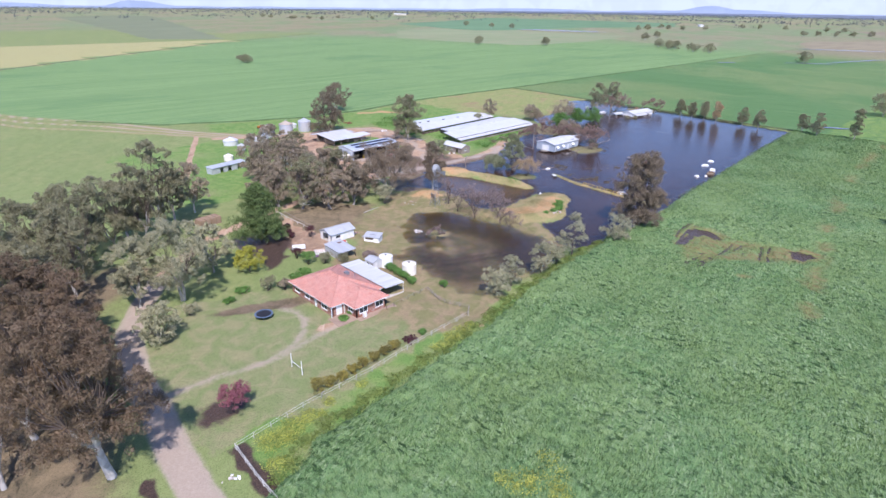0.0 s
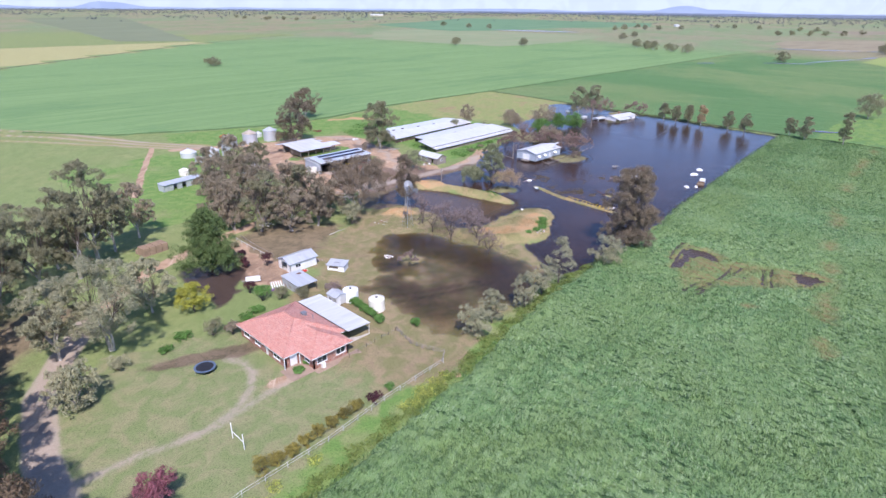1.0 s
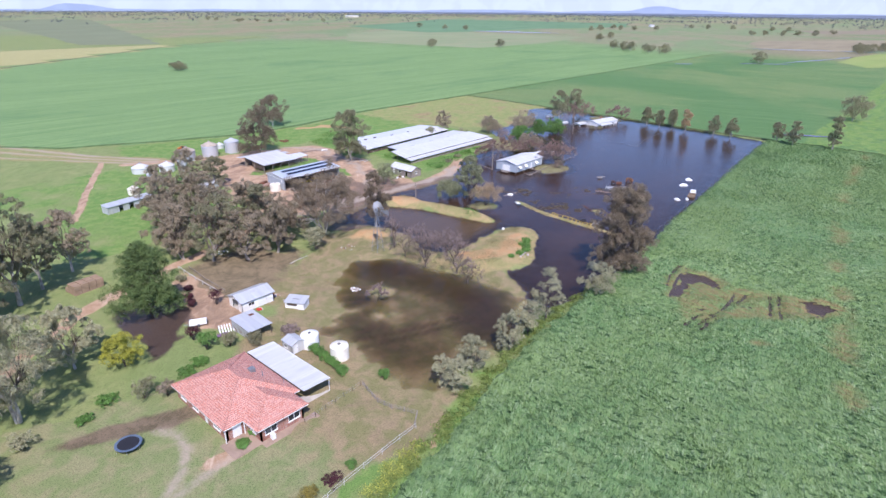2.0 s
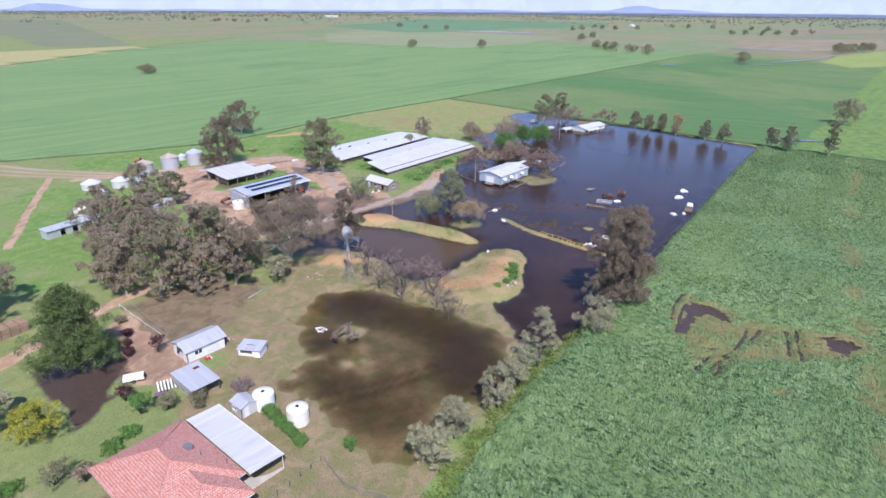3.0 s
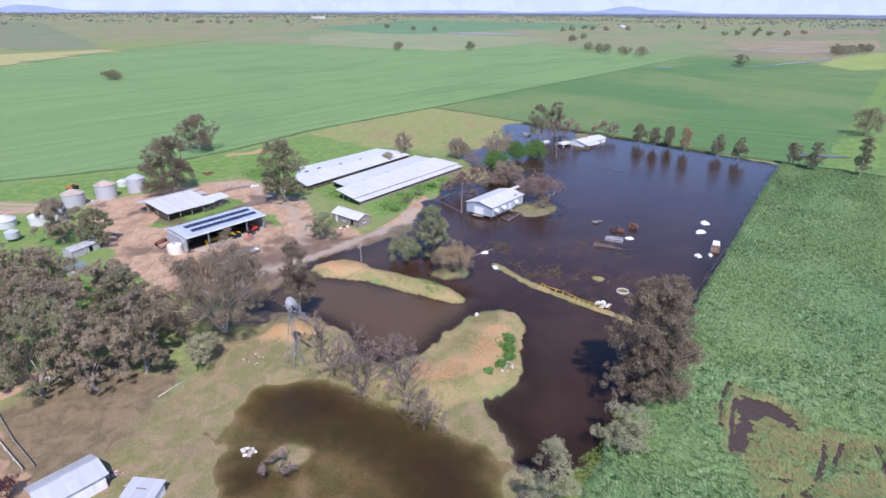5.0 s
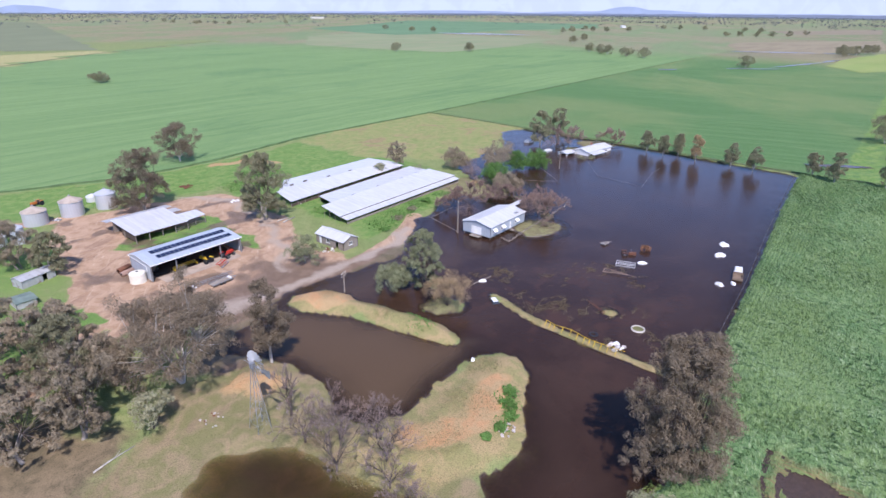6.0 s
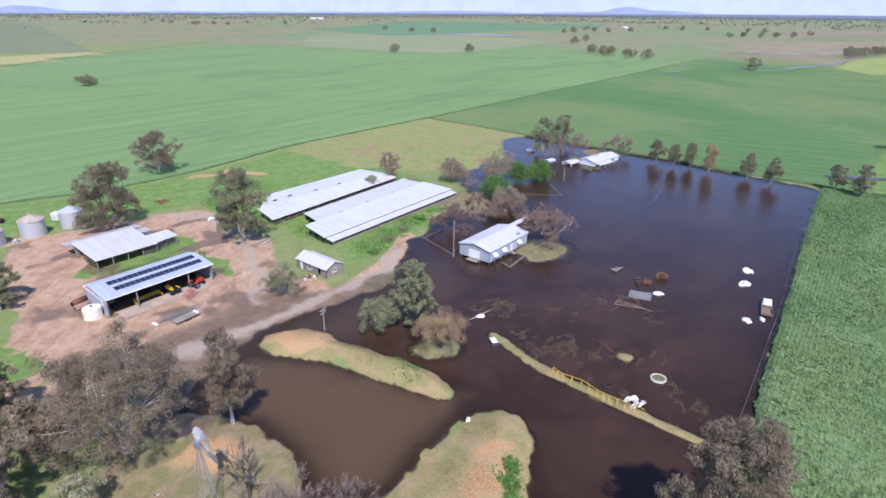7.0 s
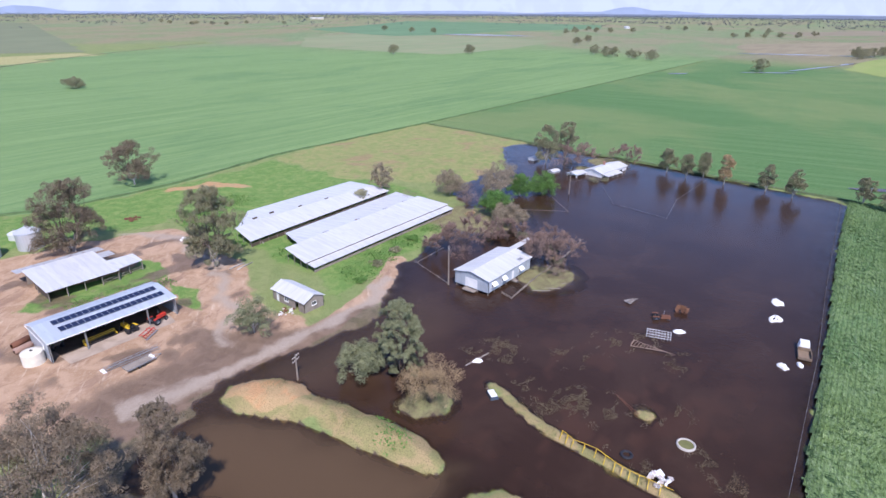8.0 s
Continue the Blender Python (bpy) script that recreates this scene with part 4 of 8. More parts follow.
verge([(72, 336), (100, 301), (117, 293), (137, 283.5), (167, 272.5), (198, 272), (251, 281.5), (354, 280.5), (880, 292)], 1.6, (0.085, 0.14, 0.05), "dark rough grass along the edge of the green field", 3)
verge(FAR_FENCE[::-1], 2.0, (0.10, 0.14, 0.055), "rough grass along the flood's far fence line", 4)
verge([(-300, 330), (87, 629), (202, 720), (404, 880), (656, 1028)], 3.5, (0.15, 0.165, 0.085), "darker grass line between far fields", 5)


# ---- trees and shrubs ----
LEAF = {
    "olive": leaf_stuff("olive_gum_leaves", (0.33, 0.305, 0.18), (0.225, 0.22, 0.125), 0.3),
    "brown": leaf_stuff("russet_gum_leaves", (0.215, 0.145, 0.09), (0.155, 0.12, 0.072), 0.25),
    "grey": leaf_stuff("grey_gum_leaves", (0.40, 0.325, 0.225), (0.29, 0.24, 0.16), 0.3),
    "dark": leaf_stuff("dark_needles", (0.125, 0.19, 0.06), (0.18, 0.245, 0.085), 0.3),
    "umber": leaf_stuff("dark_grey_brown_leaves", (0.285, 0.22, 0.15), (0.205, 0.165, 0.11), 0.3),
    "sage": leaf_stuff("sage_green_leaves", (0.30, 0.31, 0.17), (0.215, 0.235, 0.125), 0.25),
    "silver": leaf_stuff("silver_leaves", (0.43, 0.41, 0.25), (0.32, 0.31, 0.185), 0.25),
    "green": leaf_stuff("fresh_leaves", (0.165, 0.31, 0.075), (0.11, 0.225, 0.05)),
    "lime": leaf_stuff("lime_yellow_leaves", (0.50, 0.48, 0.07), (0.28, 0.29, 0.055)),
    "pink": leaf_stuff("crimson_blossom", (0.38, 0.14, 0.165), (0.23, 0.085, 0.10)),
    "twig": leaf_stuff("bare_twigs", (0.36, 0.275, 0.245), (0.27, 0.205, 0.18), 0.2),
    "tan": leaf_stuff("dry_tan_leaves", (0.50, 0.365, 0.20), (0.37, 0.265, 0.145)),
    # Blue-grey leaf colour with the distance haze put into it.
    "far": leaf_stuff("hazed_woodland_leaves", (0.15, 0.17, 0.17), (0.11, 0.13, 0.135)),
    "weed": leaf_stuff("pale_weed_leaves", (0.255, 0.31, 0.085), (0.185, 0.26, 0.07), 0.35),
    "russet": leaf_stuff("russet_twigs", (0.36, 0.25, 0.20), (0.26, 0.18, 0.145), 0.2),
    "plum": leaf_stuff("plum_leaves", (0.12, 0.045, 0.05), (0.075, 0.032, 0.036)),
    "hedge": leaf_stuff("golden_hedge_leaves", (0.33, 0.27, 0.06), (0.19, 0.17, 0.055)),
    "drowned": leaf_stuff("drowned_grass", (0.17, 0.14, 0.085), (0.11, 0.085, 0.055), 0.2),
    "straw": leaf_stuff("dry_grass", (0.33, 0.29, 0.15), (0.24, 0.225, 0.105), 0.4),
    "flower": leaf_stuff("yellow_flowers", (0.54, 0.54, 0.11), (0.30, 0.36, 0.09)),
}


def leaf_cards(rng, centres, radii, n, size, droop=0.6, flat=0.85, long=1.7):
    """n leaf clumps spread through the tufts of a crown, thickest near their skins."""
    n, size = int(2.2 * n), size * 0.66
    if min(radii) > 0.5:
        sub = rng.normal(size=(len(centres) * 7, 3))
        sub /= np.linalg.norm(sub, axis=1)[:, None]
        sub[:, 2] = np.where(sub[:, 2] < -0.6, -sub[:, 2], sub[:, 2])
        near = np.repeat(np.arange(len(centres)), 7)
        centres = centres[near] + sub * (radii[near] * rng.uniform(0.45, 0.85, len(near)))[:, None] * np.array([1, 1, flat])
        radii = radii[near] * rng.uniform(0.26, 0.46, len(near))
    pick = rng.choice(len(centres), n, p=radii ** 2 / np.sum(radii ** 2))
    d = rng.normal(size=(n, 3))
    d /= np.linalg.norm(d, axis=1)[:, None]
    d[:, 2] = np.where(d[:, 2] < -0.2, -d[:, 2] * rng.choice([1, -1], n, p=[0.3, 0.7]), d[:, 2])
    rad = radii[pick] * rng.uniform(0.3, 1.12, n) ** 0.6
    p = centres[pick] + d * rad[:, None] * np.array([1, 1, flat])
    nrm = d + rng.normal(size=(n, 3)) * 0.4 + np.array([0, 0, 0.35])
    nrm /= np.linalg.norm(nrm, axis=1)[:, None]
    u = np.cross(nrm, rng.normal(size=(n, 3)))
    u[:, 2] -= droop
    u /= np.linalg.norm(u, axis=1)[:, None]
    v = np.cross(nrm, u)
    s = size * rng.uniform(0.55, 1.3, n)[:, None]
    a, b = u * s * long * 0.65, v * s * 0.3
    return np.stack([p - a - b, p - a * 0.5 + b, p + a], 1)


def limbs(rng, start, ends, r0, sides=5, bend=0.12):
    """A trunk's limbs, from one foot to the tufts they carry."""
    shapes = []
    for e in ends:
        p0, p1 = np.array(start), np.array(e)
        span = np.linalg.norm(p1 - p0)
        side = rng.normal(size=3) * bend * span
        side[2] = abs(side[2]) * 0.6
        pts = [p0 * (1 - t) ** 2 + 2 * t * (1 - t) * ((p0 + p1) / 2 + side) + p1 * t * t for t in (0, 0.35, 0.7, 1)]
        shapes.append(tube([tuple(q) for q in pts], [r0, r0 * 0.75, r0 * 0.45, r0 * 0.15], sides, False))
    return shapes


def tree(x, y, h, r, leaf, label, seed, bark=BARK_PALE, name="gum_tree", cards=3500, size=0.55, base=0.2, lean=(0, 0), tufts=16, shape=1.0, group="farm trees",
         category="tree", stems=1, spread=1.0, trunk=None, long=1.7, full=1.0, fan=False):
    """A tree with a trunk, limbs and a crown of many tufts of leaf clumps."""
    rng = np.random.RandomState(seed)
    z = land(x, y)
    top = thing(name, (x, y, max(z, -0.4)), label, category, group)
    k = int(tufts * 2.6)
    zc = rng.uniform(0, 1, k)
    ang = np.arange(k) * 2.399 + rng.uniform(0, 1)
    lobe = 1 + 0.22 * np.sin(2 * ang + seed) + 0.18 * np.sin(3 * ang + 1.7 * seed + 3 * zc)
    width = np.sin(np.clip(zc * 0.82 + 0.16, 0, 1) * math.pi) ** 0.55 if shape == 1.0 else np.minimum((1 - zc) ** 0.7 + 0.05, 0.9) if shape == 2.0 else 0.3 + 0.7 * np.sin(math.pi * (0.2 + 0.55 * (1 - zc))) * (1 - zc) ** 0.25
    out = r * 0.84 * width * lobe * rng.uniform(0.2, 1.0, k) ** 0.5 * spread
    tr = r * (rng.uniform(0.13, 0.31, k) if r > 5 else rng.uniform(0.22, 0.4, k)) * full
    lo, hi = h * base + tr * 0.5, h - tr * 0.75
    centres = np.stack([np.cos(ang) * out + lean[0] * zc, np.sin(ang) * out + lean[1] * zc, lo + (hi - lo) * zc], -1)
    if fan:
        rise = np.arcsin(np.clip(rng.uniform(0.42, 1.0, k) - 0.22 * np.maximum(0, np.sin(ang - 0.6)), 0.2, 1))
        reach = rng.uniform(0.55, 1.0, k) ** 0.5
        centres = np.stack([np.cos(ang) * np.cos(rise) * r * 1.02 * reach, np.sin(ang) * np.cos(rise) * r * 1.02 * reach, np.sin(rise) * (h - 1.5) * reach * rng.uniform(0.85, 1.05, k)], -1)
    thick = trunk or max(0.07, h * 0.017)
    fork = (lean[0] * 0.25, lean[1] * 0.25, h * base * 0.9)
    wood, twigs = [], []
    boughs = stems if fan else max(stems, 4)
    group_of = (np.mod(ang + 0.9 * zc, 2 * math.pi) / (2 * math.pi) * boughs).astype(int) % boughs
    for s in range(stems):
        foot = (rng.uniform(-0.3, 0.3) * (stems > 1), rng.uniform(-0.3, 0.3) * (stems > 1), -0.5)
        aim = (fork[0] + rng.uniform(-1, 1) * (stems - 1) * 0.7, fork[1] + rng.uniform(-1, 1) * (stems - 1) * 0.7, fork[2])
        if not fan:
            mid = tuple((foot[i] + aim[i]) / 2 + rng.uniform(-0.15, 0.15) for i in range(3))
            wood.append(tube([foot, mid, aim], [thick * 1.25, thick, thick * 0.85], 8, False))
        for b in range(s, boughs, stems):
            mine = centres[group_of == b]
            if not len(mine):
                continue
            start = np.array(foot if fan else aim)
            hub = start + (mine.mean(0) - start) * (0.6 if fan else 0.5)
            bow = (start + hub) / 2 + rng.normal(size=3) * 0.07 * np.linalg.norm(hub - start)
            wood.append(tube([tuple(start), tuple(bow), tuple(hub)], [thick * (1.0 if fan else 0.7), thick * 0.6, thick * 0.45], 6, False))
            twigs += limbs(rng, hub, mine, thick * (0.3 if fan else 0.2))
    part("trunk", mesh_of("trunk", *join(*wood), bark, True), top)
    part("crown_wood", mesh_of("crown_wood", *join(*twigs), bark if fan else BARK_DARK, True), top)
    part("crown", cards_mesh("crown", leaf_cards(rng, centres, tr, int(cards * 2.0), size * 0.64, long=long), LEAF[leaf]), top)
    return top


def bare_tree(x, y, h, r, label, seed, name="bare_tree", twigs=1500, leaf="twig", group="bare trees", bark=None):
    """A leafless tree: a short trunk whose limbs fork again and again into thin twigs."""
    rng = np.random.RandomState(seed)
    top = thing(name, (x, y, max(land(x, y), -0.4)), label, "tree", group)
    wood, tips = [tube([(0, 0, -0.5), (0.05, 0.05, h * 0.16)], [h * 0.024, h * 0.018], 6, False)], []

    def grow(p, d, ln, rad, level):
        mid = p + d * ln * 0.5 + rng.normal(size=3) * ln * 0.05
        q = p + d * ln + rng.normal(size=3) * ln * 0.06
        wood.append(tube([tuple(p), tuple(mid), tuple(q)], [rad, rad * 0.8, rad * 0.6], 3, False))
        if level == 3:
            tips.append((p, q))
            return
        for _ in range(3 if level else 4):
            side = rng.normal(size=3)
            side -= d * side.dot(d)
            e = d * 0.8 + side / (np.linalg.norm(side) + 1e-6) * rng.uniform(0.45, 0.85) + np.array([0, 0, 0.12])
            grow(p + (q - p) * rng.uniform(0.55, 1.0), e / np.linalg.norm(e), ln * rng.uniform(0.55, 0.78), rad * 0.55, level + 1)

    for i in range(5):
        a = i * 2 * math.pi / 5 + rng.uniform(0, 0.8)
        d = np.array([math.cos(a) * r * 0.5, math.sin(a) * r * 0.5, h * rng.uniform(0.3, 0.5)])
        span = np.linalg.norm(d)
        grow(np.array([0.05, 0.05, h * 0.14]), d / span, span * 0.85, h * 0.011, 1 if r < 3 else 0)
    part("trunk", mesh_of("trunk", *join(*wood), bark or BARK_DARK, True), top)
    ends = np.array([rng.uniform(0.2, 1.0) * (b - a) + a for a, b in (tips[i] for i in rng.randint(0, len(tips), twigs))])
    d = rng.normal(size=(twigs, 3)) + np.array([0, 0, 0.5]) + ends / (np.linalg.norm(ends, axis=1)[:, None] + 0.1)
    d /= np.linalg.norm(d, axis=1)[:, None]
    ln = rng.uniform(0.4, 1.0, (twigs, 1)) * (0.35 + r * 0.1)
    side = np.cross(d, rng.normal(size=(twigs, 3)))
    side *= (0.013 if x < 200 else 0.035) / (np.linalg.norm(side, axis=1)[:, None] + 1e-6)
    part("twig_haze", cards_mesh("twig_haze", np.stack([ends - side, ends + side, ends + d * ln], 1), LEAF[leaf]), top)
    return top


def shrub(x, y, h, r, leaf, label, seed, cards=700, size=0.3, name="shrub", group="shrubs", stretch=(1, 1), turn=0.0, bark=BARK_DARK):
    """A bush of several stems with leaves to the ground."""
    rng = np.random.RandomState(seed)
    top = thing(name, (x, y), label, "shrub", group, turn)
    k = 9
    a = np.arange(k) * 2.399
    o = r * 0.62 * np.sqrt((np.arange(k) + 0.3) / k)
    tr = r * rng.uniform(0.36, 0.5, k)
    centres = np.stack([np.cos(a) * o * stretch[0], np.sin(a) * o * stretch[1], np.clip(h - tr * 0.8 - o * h / r * 0.35 * rng.uniform(0.5, 1.4, k), tr * 0.5, h)], -1)
    part("stems", mesh_of("stems", *join(*limbs(rng, (0, 0, -0.2), centres, 0.05, 4)), bark, True), top)
    part("foliage", cards_mesh("foliage", leaf_cards(rng, centres, tr, cards, size, 0.1, min(1, h / r)), LEAF[leaf]), top)
    return top


GUM = "tall gum tree with pale trunk and olive-grey leaves"
RUSSET = "tall gum tree with russet-brown foliage beside the driveway"
tree(9.5, 68.8, 24.5, 8.6, "brown", "huge old gum with pale leaning trunk beside the driveway", 1, base=0.22, cards=9500, size=0.5, tufts=36, lean=(-3, 1.5), trunk=0.55)
for i, (x, y, h, r, leaf) in enumerate([(4, 84, 24, 9, "brown"), (-3, 96, 23, 9, "brown"), (6, 101, 24, 8.5, "brown"), (5, 111, 20, 7.5, "brown"), (1, 116, 22, 9, "olive"), (10, 128, 21, 8, "olive"), (20, 128, 20, 7.5, "olive"),
                                        (-2, 136, 21, 9, "olive"), (12, 144, 20, 8, "olive"), (25, 142, 21, 8, "olive"), (34, 148, 20, 7, "olive"), (-8, 106, 21, 8, "brown"), (-1, 76, 20, 7, "brown"), (24, 156, 17, 7, "olive"), (11, 91, 21, 7, "brown"), (12, 102, 20, 7, "brown"), (13, 113, 18, 6.5, "olive"), (-12, 92, 22, 8, "brown"),
                                        (-10, 118, 21, 8, "brown"), (2, 91, 22, 7.5, "brown"), (10.5, 80, 19, 6.5, "brown"), (18, 138, 19, 7, "olive")]):
    tree(x, y, h, r, leaf, RUSSET if leaf == "brown" else GUM, 2 + 100 * (i + 1), cards=4200 if x + 0.4 * (y - 70) > 8 else 1500, tufts=22, base=0.14, lean=((i * 31 % 5) - 2, (i * 47 % 5) - 2), group="trees along the driveway")
tree(46.5, 153, 25, 7.5, "olive", GUM, 8, cards=5500, tufts=22)
tree(41, 147, 20, 6.5, "olive", GUM, 17, cards=4200, tufts=18)
tree(52, 158, 17, 5.5, "olive", GUM, 18, cards=3600, tufts=16)
tree(39, 156, 18, 6, "olive", GUM, 19, cards=3600, tufts=16)
tree(59.5, 163, 15, 5, "grey", GUM, 9, cards=3000)
tree(35.5, 111, 18, 9.0, "silver", "spreading light green gum with grey trunk on the lawn's edge", 10, cards=5500, size=0.5, tufts=22, base=0.2, stems=2)
tree(28, 114, 15, 6, "silver", GUM, 11, cards=3500, base=0.2)
tree(46, 120, 12, 5.5, "silver", GUM, 12, cards=3000, base=0.2)
tree(26, 97.5, 8, 4, "silver", "low spreading gum over the lawn's edge", 13, cards=1800, base=0.1)
tree(62.7, 129, 16, 7.2, "dark", "dense dark green pine beside the flooded yard", 14, BARK_DARK, "pine_tree", 11000, 0.5, 0.02, tufts=46, shape=2.0, full=1.25)
tree(51.9, 114.6, 6.6, 4.0, "lime", "rounded tree with bright yellow-green foliage", 15, BARK_DARK, "golden_tree", 2600, 0.35, 0.15, tufts=12)
for i, (x, y, h, r) in enumerate([(86, 172, 18, 7), (95, 168, 16, 6.5), (84.8, 145, 17, 6.5), (91, 139.5, 15.5, 6.5), (98, 138, 16, 5.5), (91, 154, 17, 7), (101, 148, 15, 6.5), (81, 160, 17, 6.5), (105, 157, 13, 5.5),
                                  (89, 183, 16, 6), (97, 178, 14, 5.5), (80, 151, 14, 5), (99, 158, 15, 6), (113, 212, 12, 6.5), (117, 204, 10, 5.5), (107, 148, 11, 4.5)]):
    tree(x, y, h, r, ("grey", "grey", "olive", "grey")[i % 4], "grey-green gum of the grove behind the cabin", 20 + i * 7, cards=3300, tufts=18, base=0.1, group="gum grove", stems=2, bark=BARK_GREY, lean=((i * 37 % 5) - 2, (i * 53 % 5) - 2))
tree(114.2, 140, 21.5, 10.2, "umber", "many-stemmed gum with white limbs and grey-brown leaves", 30, cards=15000, size=0.42, tufts=36, base=0.14, stems=7, trunk=0.34, full=1.1, fan=True, group="gum grove")
tree(127.2, 133.8, 16.5, 4.2, "umber", "slender gum at the edge of the dam", 31, cards=6000, size=0.4, tufts=26, base=0.16, full=1.1)
shrub(105.5, 132.4, 6, 4, "silver", "grey-green bush at the grove's edge", 32, 1600, 0.35)
tree(152.3, 233, 19.5, 8.5, "umber", "broad gum beside the old farm shed", 33, cards=7500, tufts=30, base=0.04, full=1.2, stems=2)
tree(190.4, 282, 16, 8, "umber", "broad dark gum at the field's edge", 34, cards=5500, tufts=26, base=0.1, full=1.25)
tree(170.4, 197, 20.5, 7.3, "olive", "tall gum between shed and poultry houses", 35, cards=7500, tufts=28, base=0.05, full=1.2, stems=2)
tree(158.5, 163.5, 7.5, 4.6, "sage", "low grey-green tree by the hut", 36, cards=2400, size=0.4, base=0.1)
tree(167, 132.5, 14.5, 5.2, "sage", "rounded grey-green tree standing in flood water", 37, cards=7500, size=0.4, base=0.03, tufts=30, bark=BARK_DARK)
shrub(162.4, 137.8, 7, 6.2, "sage", "dense dark green bush standing in flood water", 38, 4200, 0.35)
shrub(163.6, 123.2, 7.2, 6.4, "tan", "tan leafless bush standing in flood water", 39, 6500, 0.17)
tree(145.5, 69.6, 22, 8.3, "umber", "tall dense grey-brown tree between crop and flood", 40, cards=19000, size=0.42, tufts=60, base=0.04, spread=0.95, shape=1.5, bark=BARK_DARK, group="trees along the crop")
tree(132, 67.5, 7.5, 3.9, "silver", "grey-green tree at the crop's edge", 41, cards=2600, size=0.35, base=0.06, group="trees along the crop")
for i, (x, y, h, r) in enumerate([(115.2, 70.4, 11.5, 3.7), (107.5, 69.6, 7.4, 2.6), (101, 69.2, 8.3, 3.1), (91, 69.8, 7.8, 3.0), (85, 69, 7.2, 3.0)]):
    tree(x, y, h, r, "silver", "silvery wattle between crop and flooded pool", 44 + i, BARK_DARK, "wattle_tree", 2600, 0.3, 0.1, tufts=14, group="trees along the crop")
BARE = "leafless grey-pink tree on the flooded bank"
for i, (x, y, h, r) in enumerate([(117.2, 105.3, 8.5, 4), (121.5, 109.5, 8, 3.6), (117.4, 92.5, 6.5, 3.4), (120.4, 119.3, 9.7, 2.8), (122.5, 101, 8, 3.6), (119.5, 97.5, 7, 3), (125, 105.5, 7.5, 3.4), (118, 113, 8, 3.4)]):
    bare_tree(x, y, h, r, BARE, 50 + i, twigs=2800)
bare_tree(98.1, 101.2, 4, 2.9, "leafless pinkish bush on a grassy islet", 58, twigs=5000)
tree(238.5, 208, 10.7, 4, "grey", "grey tree at the end of the poultry houses", 60, cards=1500)
shrub(227.8, 206.5, 4.5, 3, "silver", "grey bush between the poultry houses", 61, 600, 0.4)
for i, (x, y, h, r, leaf) in enumerate([(311.7, 187, 16.4, 5.7, "olive"), (325.6, 185.7, 16.6, 5.9, "olive"), (263.8, 178.3, 13, 8, "grey"), (253, 190, 9, 5, "grey"),
                                        (273.8, 166.5, 8.5, 4.7, "green"), (268, 172, 8, 4, "green"), (244.2, 166, 8.5, 5, "green"), (240.8, 158.7, 7, 6, "grey")]):
    tree(x, y, h, r, leaf, "leafy green tree in the flooded garden" if leaf == "green" else "tree standing in the flooded garden", 62 + i, cards=3600 if r > 5 else 2600, base=0.08, full=1.35, group="garden trees")
for i, (x, y, h, r) in enumerate([(311, 174.5, 10.5, 8), (333.5, 162, 8, 6.5), (218.7, 158.4, 8, 7), (221.4, 133.5, 9, 7), (226, 138, 8, 6), (230, 152, 7, 6), (212, 162, 6, 4)]):
    bare_tree(x, y, h, r, "leafless russet tree in the flooded garden", 72 + i, twigs=7500, leaf="russet", bark=BARK_DARK)
for i, (x, y, h, r) in enumerate([(330.8, 144.6, 10, 3.1), (326.6, 136, 9.8, 3), (332, 131.3, 10, 3.2), (327, 122.6, 11.6, 3), (327.5, 109.1, 10, 3), (325, 100.3, 10.8, 2.8), (328.5, 81.1, 10.2, 2.9), (324, 73.3, 11.8, 3.2), (326.4, 58.2, 15.7, 3.2)]):
    tree(x, y, h, r, "tan" if i == 3 else "olive", "young tree in a row along the flood's far edge", 80 + i, cards=2400, size=0.5, base=0.14, tufts=14, full=1.35, group="boundary row")
tree(420.7, 65, 14, 9, "olive", "broad olive paddock tree beyond the flood", 90, cards=3200, size=0.65, base=0.08, full=1.4)
tree(279.5, 570, 9, 7, "olive", "lone broad tree in the green field", 91, cards=2000, size=0.8, base=0.04, full=1.5)
for i, (x, y) in enumerate([(1258, 1205), (1205, 1063), (1227, 1015), (1055, 555), (1149, 580), (1440, 780), (1470, 770), (1560, 760), (1590, 735), (1650, 700), (1500, 420), (1530, 400), (1560, 372), (1600, 350), (1620, 320), (872, 435), (858, 412), (846, 396), (835, 365), (826, 339), (776.8, 210), (687, 630), (760, 560), (1035, 154), (1054, 148), (1073, 141), (1107, 134), (1128, 126), (1085, 160), (1122, 2049), (1115, 1897), (1155, 1943), (1162, 1861), (1164, 1786), (1314, 1905), (1372, 1778), (1166, 2191), (1588, 834), (1654, 828), (1878, 691), (1871, 641), (1884, 577), (1842, 465), (1837, 424), (1775, 312)]):
    tree(x, y, 13, 9, "olive", "broad paddock tree far off in the fields", 92 + i, cards=700 if x < 1300 else 260, size=1.3 if x < 1300 else 2.2, tufts=14 if x < 1300 else 7, full=1.5, group="paddock trees", base=0.04)
shrub(27, 69.8, 5.0, 3.2, "pink", "rounded bush covered in crimson-pink blossom", 110, 1600, 0.28, "blossom_bush")
shrub(73.9, 124.1, 3.3, 1.9, "plum", "dark plum-leaved bush beside the yard", 111, 500, 0.25)
shrub(64, 114.2, 3, 1.7, "plum", "dark plum-leaved bush beside the yard", 112, 500, 0.25)
shrub(69, 130, 2, 1.3, "plum", "dark plum-leaved bush beside the yard", 113, 300, 0.25)


